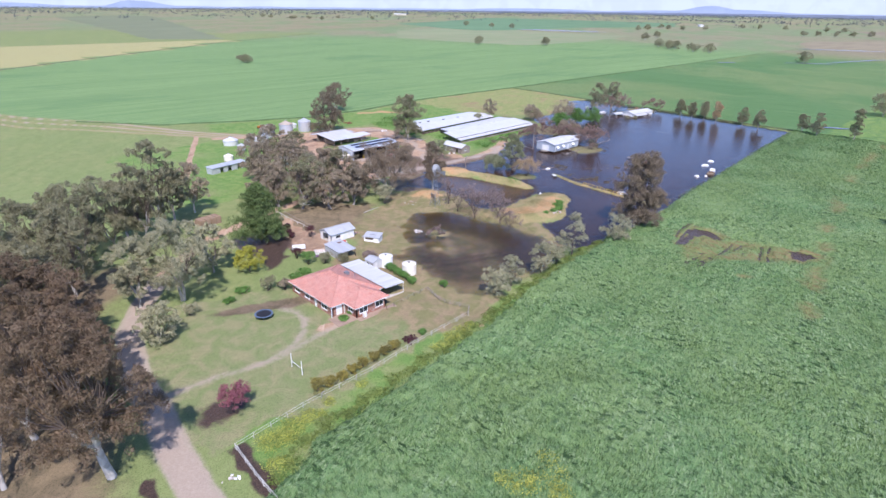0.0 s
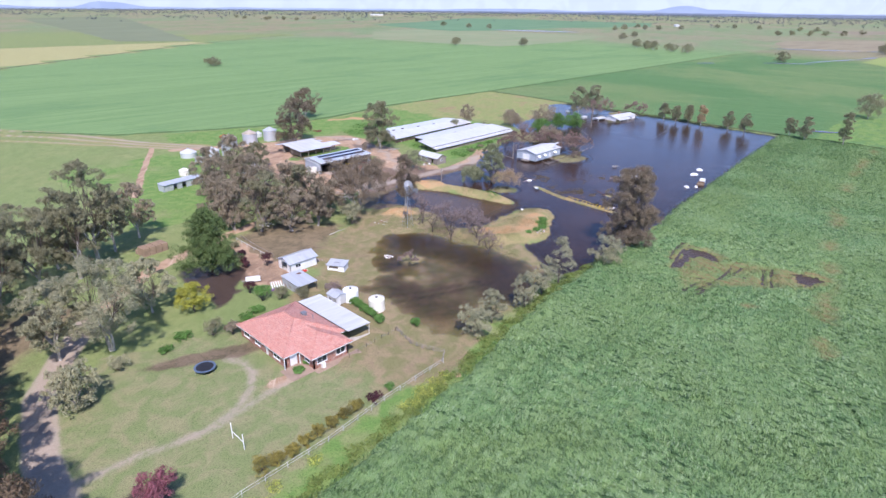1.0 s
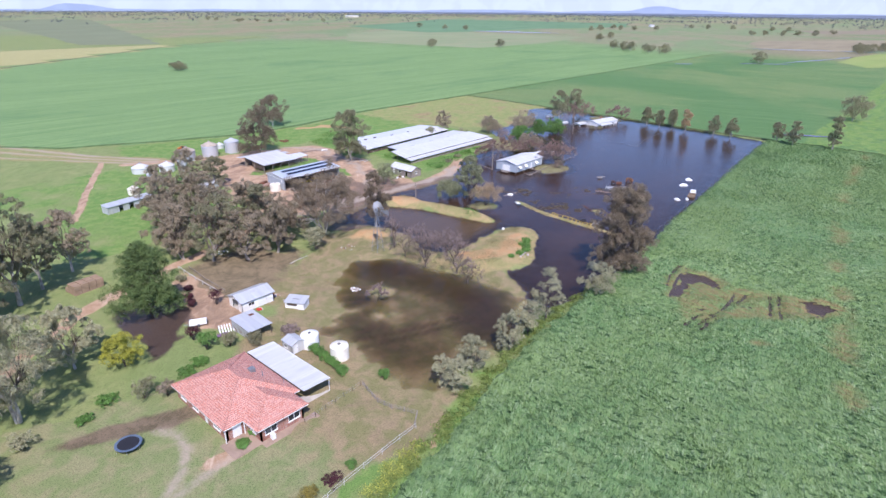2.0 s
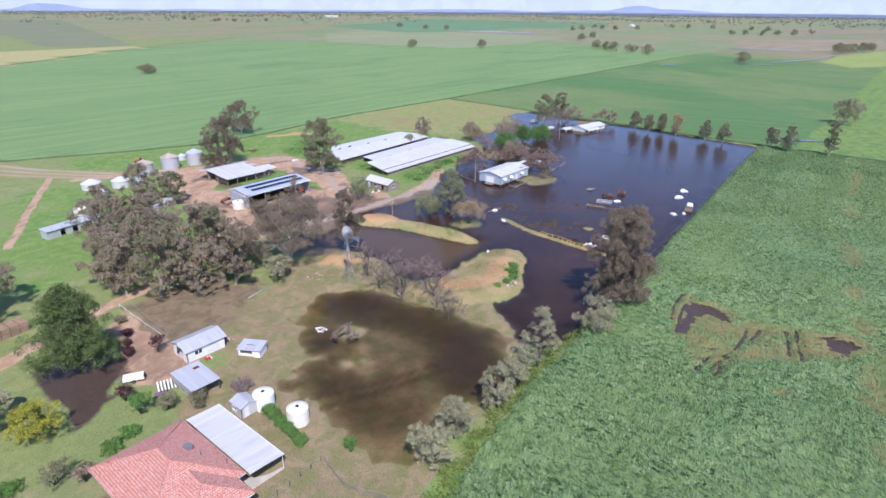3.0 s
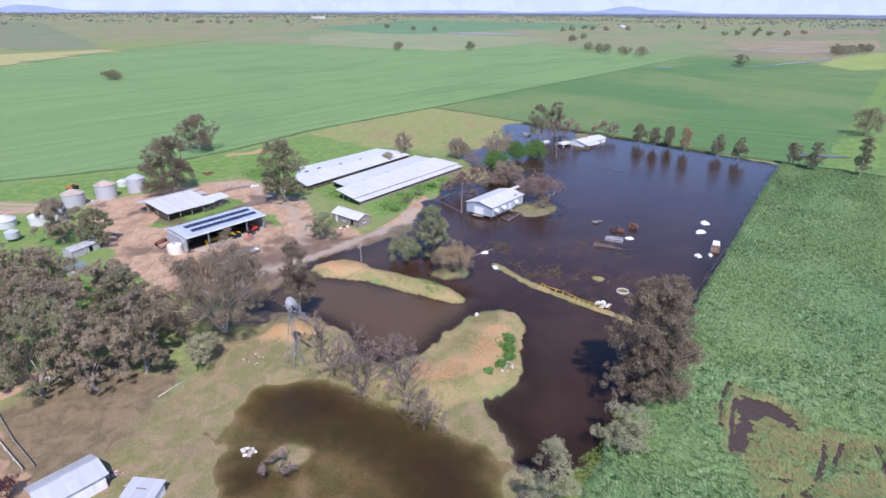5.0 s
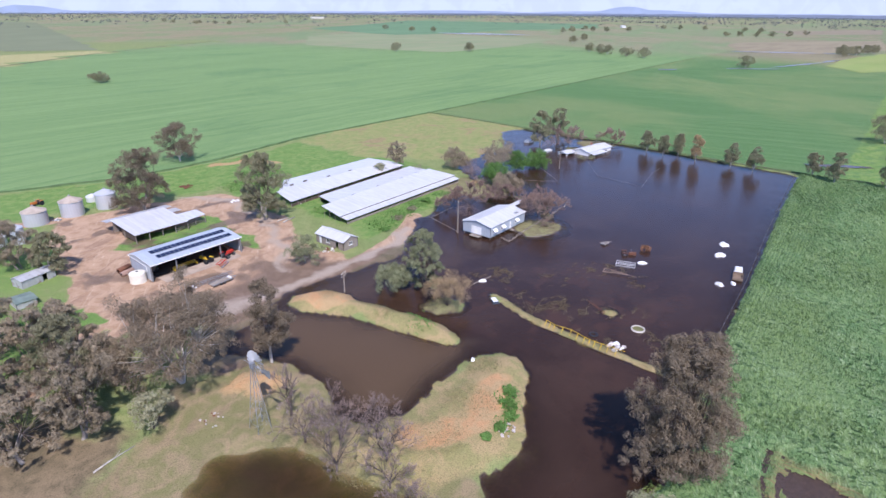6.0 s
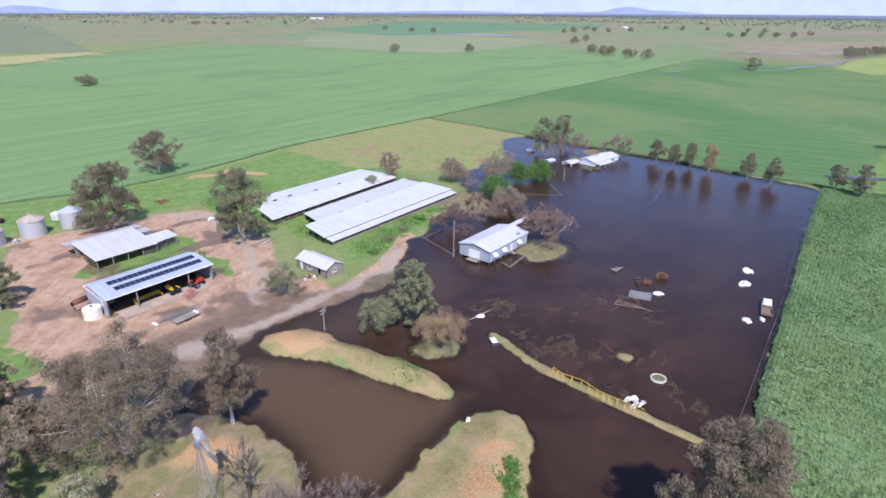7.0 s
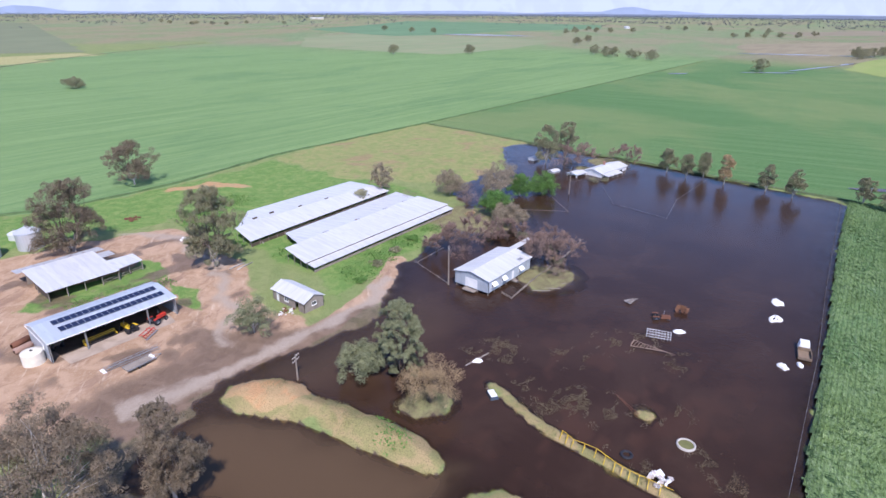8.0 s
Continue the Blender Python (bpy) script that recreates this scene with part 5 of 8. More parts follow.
for i, (x, y, h, r) in enumerate([(224, 141, 4, 4.5), (219, 131.5, 3, 3.5), (229, 144.5, 4.5, 5), (233, 147, 4, 4.5), (215, 156.5, 4, 5), (222, 162, 4.5, 5), (231, 158, 4.5, 5), (246, 178, 5, 5.5), (252, 183, 4.5, 5), (258, 188, 4.5, 5.5), (238, 196, 4, 5),
                                  (318, 176, 7, 6), (306, 180, 6, 5.5), (330, 166, 5.5, 5)]):
    shrub(x, y, h, r, "russet", "dense leafless russet thicket on flooded ground", 500 + i, 1500, 0.12, "thicket", "russet thickets")
for i, (x, y, h, r) in enumerate([(300, 160.5, 3, 2.6), (303.5, 157.5, 2.5, 2.4), (236, 151, 1.6, 3.0), (226, 134.5, 1.4, 2.6)]):
    shrub(x, y, h, r, "olive", "grey-green garden bush beside the flood", 520 + i, 700, 0.24)


# ---- far distance ----
def far_field(outline, low, high, label, seed, grain=0.02, turn=0.0, lift=0.5):
    """A distant field with a soft wandering edge, lying on the plain."""
    n = Nodes("far_field_%d" % seed)
    c = n.mix(n.step(n.noise(grain, 4, None, 0.65, ((0.4, 2.4, 1), (0, 0, turn))), 0.38, 0.62), low, high)
    c = n.mix(n.maths("MULTIPLY", n.step(n.noise(grain * 0.3, 3), 0.45, 0.65), 0.5), c, tuple(0.5 * (a + b) * 1.12 for a, b in zip(low, high)))
    n.done(c, 0.95, 0, 0.1)
    rng = random.Random(seed)
    pts = []
    for (x0, y0), (x1, y1) in zip(outline, outline[1:] + outline[:1]):
        k = max(2, int(math.hypot(x1 - x0, y1 - y0) / 40))
        for i in range(k):
            w = 0 if i == 0 else 5
            pts.append((x0 + (x1 - x0) * i / k + rng.uniform(-w, w), y0 + (y1 - y0) * i / k + rng.uniform(-w, w), lift))
    tagged(new("far_field", mesh_of("far_field", pts, [tuple(range(len(pts)))], n.mat)), label, "field", kind="structure")


far_field([(1165, 1406), (1486, 1534), (2076, 1873), (2189, 1348), (2212, 1050), (1813, 863), (1444, 959), (1171, 940), (1052, 975), (1076, 1104)], (0.115, 0.20, 0.105), (0.145, 0.235, 0.125), "flat far-off field of dark green crop", 61)
far_field([(338, 997), (433, 944), (819, 2356), (783, 2557), (500, 2300)], (0.165, 0.19, 0.11), (0.19, 0.205, 0.12), "flat far-off field of grey-green stubble", 62)
far_field([(886, 1061), (1076, 1104), (1052, 975), (1171, 940), (1128, 905), (1157, 640), (882, 576), (729, 582), (707, 716), (699, 835)], (0.205, 0.25, 0.13), (0.25, 0.255, 0.145), "flat far-off field of pale thin pasture", 63, lift=0.46)
far_field([(1199, 339), (1288, 343), (1597, 148), (1225, 118), (1017, 200), (1043, 276)], (0.235, 0.20, 0.13), (0.275, 0.235, 0.15), "bare brown flood-stained paddock far off", 64)
far_field([(1947, 419), (2382, 201), (1929, 170), (1742, 342)], (0.225, 0.19, 0.13), (0.25, 0.215, 0.145), "bare brown paddock far off", 65)
far_field([(860, 148), (1004, 140), (1124, 118), (1200, 60), (883, 60), (800, 110)], (0.215, 0.275, 0.085), (0.25, 0.29, 0.10), "bright yellow-green far-off field", 66)


def make_distance():
    """Far woods: broken belts of trees at several distances, and single trees between."""
    rng = np.random.RandomState(9)
    cards = []
    n = 5000
    ang = rng.uniform(0, radians(95), n)
    dist = 1800 + 2700 * rng.rand(n) ** 0.6
    clump = value_noise(ang * 520, dist, 95, 31)
    ok = clump + rng.normal(0, 0.05, n) > 0.72 - 0.2 * np.clip((dist - 2600) / 1200, 0, 1)
    for a, d in zip(ang[ok], dist[ok]):
        x, y, r = math.cos(a) * d, math.sin(a) * d, rng.uniform(3, 6)
        c = np.array([[x + rng.uniform(-5, 5), y + rng.uniform(-5, 5), rng.uniform(4, 9)] for _ in range(3)])
        cards.append(leaf_cards(rng, c, np.full(3, r * 0.8), 4, 3.6))
    for d0, a0, a1, gap, seed in ((2750, 42, 95, 0.55, 1), (3050, 40, 95, 0.48, 2), (3350, 2, 95, 0.42, 3), (3700, 0, 95, 0.36, 4), (4100, 0, 95, 0.3, 5), (2900, 6, 30, 0.5, 6), (4350, 0, 95, 0.25, 7), (2450, 0, 24, 0.52, 8), (2650, 2, 33, 0.46, 9), (2300, 60, 95, 0.62, 10)):
        arc = np.arange(radians(a0), radians(a1), 11 / d0)
        bend = (value_noise(arc * 40, arc * 0, 3.0, 70 + seed) - 0.5) * 320
        keep = value_noise(arc * 120, arc * 0 + seed, 1.7, 80 + seed) * 0.7 + rng.rand(len(arc)) * 0.3 > gap
        for a, b in zip(arc[keep], bend[keep]):
            d = d0 + b + rng.uniform(-25, 25)
            c = np.array([[math.cos(a) * d + rng.uniform(-6, 6), math.sin(a) * d + rng.uniform(-6, 6), rng.uniform(3.5, 8)] for _ in range(2)])
            cards.append(leaf_cards(rng, c, np.full(2, rng.uniform(4, 6)), 5, 5.0))
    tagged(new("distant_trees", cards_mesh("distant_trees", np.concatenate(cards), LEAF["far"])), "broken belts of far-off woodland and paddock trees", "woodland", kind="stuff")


make_distance()


# Backdrop walls that glow by themselves, with the distance haze in their colours.
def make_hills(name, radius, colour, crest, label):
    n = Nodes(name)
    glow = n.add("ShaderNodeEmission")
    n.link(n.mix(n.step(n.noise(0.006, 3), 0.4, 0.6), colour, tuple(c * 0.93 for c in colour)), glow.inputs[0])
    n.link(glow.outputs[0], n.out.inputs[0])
    v, f = [], []
    for i in range(361):
        a = radians(-60 + 210 * i / 360)
        h = crest(math.degrees(a))
        v += [(math.cos(a) * radius, math.sin(a) * radius, -25), (math.cos(a) * radius, math.sin(a) * radius, h),
              (math.cos(a) * (radius + 60), math.sin(a) * (radius + 60), -25)]
    for i in range(360):
        f += [(3 * i, 3 * i + 1, 3 * i + 4, 3 * i + 3), (3 * i + 1, 3 * i + 2, 3 * i + 5, 3 * i + 4)]
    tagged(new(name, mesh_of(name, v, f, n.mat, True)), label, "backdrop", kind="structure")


def bump_at(a, centre, width, high):
    return high * max(0.0, 1 - ((a - centre) / width) ** 2) ** 1.4


make_hills("backdrop_haze", 4800, (0.52, 0.615, 0.74), lambda a: 420, "glowing pale blue backdrop standing for haze over the horizon")
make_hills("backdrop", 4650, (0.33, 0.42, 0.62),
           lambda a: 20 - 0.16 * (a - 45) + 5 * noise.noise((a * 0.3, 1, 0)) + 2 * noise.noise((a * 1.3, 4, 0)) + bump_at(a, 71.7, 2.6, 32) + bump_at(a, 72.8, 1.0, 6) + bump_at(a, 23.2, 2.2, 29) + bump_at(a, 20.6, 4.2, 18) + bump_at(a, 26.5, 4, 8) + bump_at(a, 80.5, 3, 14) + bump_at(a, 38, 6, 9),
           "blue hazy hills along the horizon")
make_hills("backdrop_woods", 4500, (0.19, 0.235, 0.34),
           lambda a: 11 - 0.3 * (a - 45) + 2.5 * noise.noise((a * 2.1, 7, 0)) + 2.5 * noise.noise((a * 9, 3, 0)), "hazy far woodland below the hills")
tree(199, 17.5, 9, 2.6, "olive", "lone young tree standing in the crop", 400, cards=1500)


# ---- building kit for sheds and houses ----
def wall_shape(p0, p1, z0, z1, thick, holes=()):
    """An upright wall from p0 to p1, outside on its right hand, with openings (from, to, sill, head) along it."""
    a, b = Vector((*p0, 0)), Vector((*p1, 0))
    d = (b - a).normalized()
    inn = Vector((-d.y, d.x, 0)) * thick
    length = (b - a).length
    us = sorted({0.0, length, *[u for h in holes for u in h[:2]]})
    zs = sorted({z0, z1, *[z for h in holes for z in h[2:4]]})
    shapes = []
    for u0, u1 in zip(us, us[1:]):
        for w0, w1 in zip(zs, zs[1:]):
            mu, mz = (u0 + u1) / 2, (w0 + w1) / 2
            if any(h[0] < mu < h[1] and h[2] < mz < h[3] for h in holes):
                continue
            c = [a + d * u0, a + d * u1, a + d * u1 + inn, a + d * u0 + inn]
            v = [(q.x, q.y, z) for z in (w0, w1) for q in c]
            shapes.append((v, [(3, 2, 1, 0), (4, 5, 6, 7), (0, 1, 5, 4), (1, 2, 6, 5), (2, 3, 7, 6), (3, 0, 4, 7)]))
    return join(*shapes)


def oriented_box(origin, d, inn, u0, u1, n0, n1, z0, z1):
    c = [origin + d * u + inn * n for u, n in ((u0, n0), (u1, n0), (u1, n1), (u0, n1))]
    v = [(q.x, q.y, z) for z in (z0, z1) for q in c]
    return v, [(3, 2, 1, 0), (4, 5, 6, 7), (0, 1, 5, 4), (1, 2, 6, 5), (2, 3, 7, 6), (3, 0, 4, 7)]


def fill(parent, p0, p1, hole, kind="window", frame_mat=None):
    """A window or door set into an opening of a wall."""
    a, b = Vector((*p0, 0)), Vector((*p1, 0))
    d = (b - a).normalized()
    inn = Vector((-d.y, d.x, 0))
    u0, u1, z0, z1 = hole
    w = 0.07
    fm = frame_mat or WHITE
    if kind == "window":
        top = part("window", mesh_of("window_frame", *join(
            oriented_box(a, d, inn, u0, u1, -0.03, 0.06, z0, z0 + w), oriented_box(a, d, inn, u0, u1, -0.03, 0.06, z1 - w, z1),
            oriented_box(a, d, inn, u0, u0 + w, -0.03, 0.06, z0 + w, z1 - w), oriented_box(a, d, inn, u1 - w, u1, -0.03, 0.06, z0 + w, z1 - w),
            oriented_box(a, d, inn, (u0 + u1) / 2 - 0.03, (u0 + u1) / 2 + 0.03, -0.02, 0.05, z0 + w, z1 - w)), fm), parent, "white-framed window")
        part("pane", mesh_of("pane", *oriented_box(a, d, inn, u0 + w, u1 - w, 0.02, 0.035, z0 + w, z1 - w), GLASS), top)
        part("sill", mesh_of("sill", *oriented_box(a, d, inn, u0 - 0.05, u1 + 0.05, -0.12, 0.0, z0 - 0.06, z0), fm), top)
    else:
        top = part("door", mesh_of("door", *oriented_box(a, d, inn, u0 + 0.02, u1 - 0.02, 0.02, 0.07, z0, z1 - 0.02), fm), parent, "closed door")
        part("handle", mesh_of("handle", *oriented_box(a, d, inn, u1 - 0.2, u1 - 0.1, -0.03, 0.02, z0 + 0.95, z0 + 1.05), STEEL), top)


def hip_roof(x0, x1, y0, y1, z, pitch, thick=0.12):
    """The four faces of a hipped roof whose ridge runs the long way."""
    w, d = x1 - x0, y1 - y0
    if w <= d:
        r, xm = w / 2 * pitch, (x0 + x1) / 2
        a, b = (xm, y0 + w / 2, z + r), (xm, y1 - w / 2, z + r)
        return [slab([(x0, y0, z), (x1, y0, z), a], thick), slab([(x1, y0, z), (x1, y1, z), b, a], thick),
                slab([(x1, y1, z), (x0, y1, z), b], thick), slab([(x0, y1, z), (x0, y0, z), a, b], thick)]
    r, ym = d / 2 * pitch, (y0 + y1) / 2
    a, b = (x0 + d / 2, ym, z + r), (x1 - d / 2, ym, z + r)
    return [slab([(x0, y0, z), (x1, y0, z), b, a], thick), slab([(x1, y0, z), (x1, y1, z), b], thick),
            slab([(x1, y1, z), (x0, y1, z), a, b], thick), slab([(x0, y1, z), (x0, y0, z), a], thick)]


def gable_hut(name, at, w, d, h, rise, walls, roof, label, axis="x", over=0.3, turn=0.0, holes=None, low=0.0, category="shed", group=""):
    """A small gabled building; holes: for each of its sides (front, right, back, left) a list of (from, to, sill, head, kind)."""
    holes = holes or {}
    top = thing(name, at, label, category, group, turn)
    c = [(0, 0), (w, 0), (w, d), (0, d)]
    for i, side in enumerate(("front", "right", "back", "left")):
        p0, p1 = c[i], c[(i + 1) % 4]
        hs = holes.get(side, [])
        part("wall", mesh_of("wall", *wall_shape(p0, p1, low, h, 0.1, [q[:4] for q in hs]), walls), top)
        for q in hs:
            if q[4] != "open":
                fill(top, p0, p1, q[:4], q[4])
    o, k = over, rise / ((d if axis == "x" else w) / 2)
    if axis == "x":
        m = d / 2
        for x in (0, w):
            tri = [(x, 0, h), (x, m, h + rise), (x, d, h)]
            part("gable", mesh_of("gable", *slab(tri if x == 0 else tri[::-1], 0.08), walls), top)
        part("roof_sheet", mesh_of("roof_sheet", *slab([(-o, -o, h - o * k + 0.05), (w + o, -o, h - o * k + 0.05), (w + o, m, h + rise + 0.05), (-o, m, h + rise + 0.05)], 0.05), roof), top)
        part("roof_sheet", mesh_of("roof_sheet", *slab([(w + o, d + o, h - o * k + 0.05), (-o, d + o, h - o * k + 0.05), (-o, m, h + rise + 0.05), (w + o, m, h + rise + 0.05)], 0.05), roof), top)
        part("ridge_cap", mesh_of("ridge_cap", *box(-o, w + o, m - 0.15, m + 0.15, h + rise + 0.03, h + rise + 0.09), roof), top)
    else:
        m = w / 2
        for y in (0, d):
            tri = [(0, y, h), (w, y, h), (m, y, h + rise)]
            part("gable", mesh_of("gable", *slab(tri if y == 0 else tri[::-1], 0.08), walls), top)
        part("roof_sheet", mesh_of("roof_sheet", *slab([(-o, d + o, h - o * k + 0.05), (-o, -o, h - o * k + 0.05), (m, -o, h + rise + 0.05), (m, d + o, h + rise + 0.05)], 0.05), roof), top)
        part("roof_sheet", mesh_of("roof_sheet", *slab([(w + o, -o, h - o * k + 0.05), (w + o, d + o, h - o * k + 0.05), (m, d + o, h + rise + 0.05), (m, -o, h + rise + 0.05)], 0.05), roof), top)
        part("ridge_cap", mesh_of("ridge_cap", *box(m - 0.15, m + 0.15, -o, d + o, h + rise + 0.03, h + rise + 0.09), roof), top)
    return top


def bar(a, b, r=0.05, sides=6):
    return tube([a, b], [r, r], sides)


# ---- the red-roofed house and its garden ----
def make_house():
    top = thing("farm_house", (53.5, 80.3, 0.25), "red brick farmhouse with a hipped terracotta tile roof", "house")
    main = [(0.6, 4.2), (3.8, 4.2), (3.8, 0.6), (11.0, 0.6), (11.0, 4.2), (12.2, 4.2), (12.2, 19.2), (0.6, 19.2)]
    wins = {0: [(0.9, 2.3, 0.1, 2.1, "door")], 2: [(0.7, 2.7, 0.8, 2.1, "window"), (4.6, 6.6, 0.8, 2.1, "window")], 1: [(0.9, 2.4, 0.8, 2.1, "window")],
            7: [(1.2, 3.0, 0.8, 2.1, "window"), (5.0, 6.8, 0.8, 2.1, "window"), (8.6, 9.5, 0.1, 2.1, "door"), (11.2, 13.2, 0.8, 2.1, "window")]}
    for i in range(len(main)):
        p0, p1 = main[i], main[(i + 1) % len(main)]
        hs = wins.get(i, [])
        part("wall", mesh_of("wall", *wall_shape(p0, p1, -0.3, 2.55, 0.25, [q[:4] for q in hs]), BRICK), top)
        for q in hs:
            fill(top, p0, p1, q[:4], q[4])
    for f in hip_roof(0, 12.8, 3.7, 19.7, 2.55, 0.41):
        part("roof_face", mesh_of("roof_face", *f, TILES), top)
    k, zr = 0.41, 2.55 + 4.35 * 0.41
    xl, xr, xm, yr = 3.0, 11.7, 7.35, 0.0
    yb = 3.7 + (zr - 2.55) / k
    lift = 0.02
    for f in ([(xl, yr, 2.55), (xr, yr, 2.55), (xm, 4.35, zr)], [(xr, yr, 2.55), (xr, 3.7, 2.55), (xm, yb, zr + lift), (xm, 4.35, zr)],
              [(xl, 3.7, 2.55), (xl, yr, 2.55), (xm, 4.35, zr), (xm, yb, zr + lift)]):
        part("roof_face", mesh_of("roof_face", *slab(f, 0.1), TILES), top)
    zt = 2.55 + 6.4 * 0.41
    for a, b in (((6.4, 10.1, zt), (6.4, 13.3, zt)), ((6.4, 10.1, zt), (0, 3.7, 2.55)), ((6.4, 13.3, zt), (0, 19.7, 2.55)), ((6.4, 13.3, zt), (12.8, 19.7, 2.55)), ((6.4, 10.1, zt), (12.8, 3.7, 2.55)),
                 ((xm, 4.35, zr), (xm, yb, zr)), ((xm, 4.35, zr), (xl, 0, 2.55)), ((xm, 4.35, zr), (xr, 0, 2.55))):
        part("ridge_tiles", mesh_of("ridge_tiles", *bar((a[0], a[1], a[2] + 0.04), (b[0], b[1], b[2] + 0.04), 0.11), TILES), top)
    rim = [(0, 3.7), (3.0, 3.7), (3.0, 0), (11.7, 0), (11.7, 3.7), (12.8, 3.7), (12.8, 19.7), (0, 19.7)]
    for i in range(8):
        p0, p1 = rim[i], rim[(i + 1) % 8]
        part("gutter", mesh_of("gutter", *wall_shape(p0, p1, 2.38, 2.54, 0.1), WHITE), top)
    part("soffit", mesh_of("soffit", *join(box(0.1, 12.7, 3.8, 19.6, 2.36, 2.40), box(3.1, 11.6, 0.1, 3.8, 2.361, 2.401)), WHITE), top)
    cooler = part("roof_cooler", mesh_of("roof_cooler", *moved(box(-0.42, 0.42, -0.42, 0.42, 0, 0.65), 9.6, 11.9, 3.75), STEEL), top, "grey evaporative cooler box")
    part("cooler_lid", mesh_of("cooler_lid", *moved(box(-0.46, 0.46, -0.46, 0.46, 0.65, 0.73), 9.6, 11.9, 3.75), STEEL), cooler)
    part("vent_pipe", mesh_of("vent_pipe", *bar((10.2, 9.8, 3.2), (10.2, 9.8, 4.6), 0.06), STEEL), top)
    part("vent_pipe", mesh_of("vent_pipe", *bar((11.9, 6.6, 2.6), (11.9, 6.6, 3.9), 0.05), STEEL), top)
    part("porch_slab", mesh_of("porch_slab", *box(-0.6, 3.8, 0.2, 4.2, -0.3, 0.08), WORN_PATH), top)
    part("path_slab", mesh_of("path_slab", *box(3.6, 13.0, -0.9, 0.6, -0.3, 0.04), WORN_PATH), top, "worn brown path")
    for x, y in ((0.25, 3.9), (3.2, 3.9)):
        part("porch_post", mesh_of("porch_post", *box(x - 0.06, x + 0.06, y - 0.06, y + 0.06, 0.08, 2.38), WHITE), top)
    part("pier", mesh_of("pier", *box(5.1, 5.7, -0.2, 0.4, -0.3, 0.9), WHITE), top)


make_house()


def make_patio():
    top = thing("patio_roof", (66.5, 83.3, 0.25), "flat pale metal patio roof on steel posts beside the house", "patio")
    for i in range(4):
        y0 = i * 4.05
        part("roof_sheet", mesh_of("roof_sheet", *slab([(0, y0 + 0.01, 2.62 - 0.004 * i), (5.0, y0 + 0.01, 2.42 - 0.004 * i), (5.0, y0 + 4.07, 2.42 - 0.004 * i), (0, y0 + 4.07, 2.62 - 0.004 * i)], 0.05), WHITE_SHEET), top)
    for i in range(5):
        part("post", mesh_of("post", *bar((4.85, 0.1 + i * 4.0, -0.3), (4.85, 0.1 + i * 4.0, 2.4), 0.05), WHITE), top)
        part("beam", mesh_of("beam", *bar((0.0, 0.1 + i * 4.0, 2.5), (4.9, 0.1 + i * 4.0, 2.32), 0.05), STEEL), top)
    part("gutter", mesh_of("gutter", *box(5.0, 5.12, 0, 16.2, 2.3, 2.42), WHITE), top)
    part("floor_slab", mesh_of("floor_slab", *box(0, 4.9, 0, 16.2, -0.3, 0.05), CONCRETE), top)
    part("back_screen", mesh_of("back_screen", *box(0.1, 4.8, 16.1, 16.16, 0.05, 2.3), DARK), top)


make_patio()


def poly_tank(x, y, r, h, mat, label, name="water_tank", z=None):
    top = thing(name, (x, y) if z is None else (x, y, z), label, "tank", "water tanks")
    rings = [(r * 0.99, -0.3)]
    for i in range(7):
        rings += [(r, h * i / 7 + 0.02), (r * 0.985, h * i / 7 + 0.06), (r * 0.985, h * (i + 1) / 7 - 0.04)]
    part("body", mesh_of("body", *turned(rings + [(r, h)], 28), mat, True), top)
    part("lid", mesh_of("lid", *turned([(r, h + 0.001), (r * 0.98, h + 0.06), (r * 0.5, h + 0.2), (0.26, h + 0.27)], 28), mat, True), top)
    part("hatch", mesh_of("hatch", *turned([(0.26, h + 0.26), (0.26, h + 0.36), (0.05, h + 0.38)], 14), BLACK), top)
    part("pipe", mesh_of("pipe", *bar((r + 0.06, 0.1, 0.0), (r + 0.06, 0.1, h * 0.98), 0.05), WHITE), top)


poly_tank(77.5, 96.9, 1.65, 2.5, WHITE, "white ribbed rainwater tank behind the house")
poly_tank(78.7, 89.9, 1.65, 2.5, CREAM, "cream ribbed rainwater tank at the flood's edge")
gable_hut("pump_shed", (73.3, 96.4), 2.8, 3.0, 1.9, 0.5, WHITE_SHEET, ZINC, "small pale metal shed beside the tanks", "y", 0.15, holes={"front": [(0.4, 1.3, 0.0, 1.8, "door")], "left": [(0.6, 1.6, 0.8, 1.5, "window")]})


def make_lean_to():
    top = thing("open_shed", (70.8, 105.9, 0.25), "low open-fronted shed with a weathered iron roof", "shed")
    part("roof_sheet", mesh_of("roof_sheet", *slab([(-0.2, -0.2, 2.1), (4.7, -0.2, 2.1), (4.7, 6.7, 2.5), (-0.2, 6.7, 2.5)], 0.05), ZINC), top)
    part("wall", mesh_of("wall", *wall_shape((4.5, 6.5), (0, 6.5), -0.2, 2.4, 0.08), ZINC_OLD), top)
    part("wall", mesh_of("wall", *wall_shape((0, 6.5), (0, 0), -0.2, 2.1, 0.08), ZINC_OLD), top)
    part("wall", mesh_of("wall", *wall_shape((4.5, 3.0), (4.5, 6.5), -0.2, 2.2, 0.08), WHITE), top)
    for x, y in ((0.06, 0.06), (2.2, 0.06), (4.44, 0.06)):
        part("post", mesh_of("post", *box(x - 0.06, x + 0.06, y - 0.06, y + 0.06, -0.3, 2.08), DARK), top)
    part("patch", mesh_of("patch", *slab([(2.9, 4.7, 2.405), (3.9, 4.7, 2.405), (3.9, 5.4, 2.448), (2.9, 5.4, 2.448)], 0.02), RUST), top)


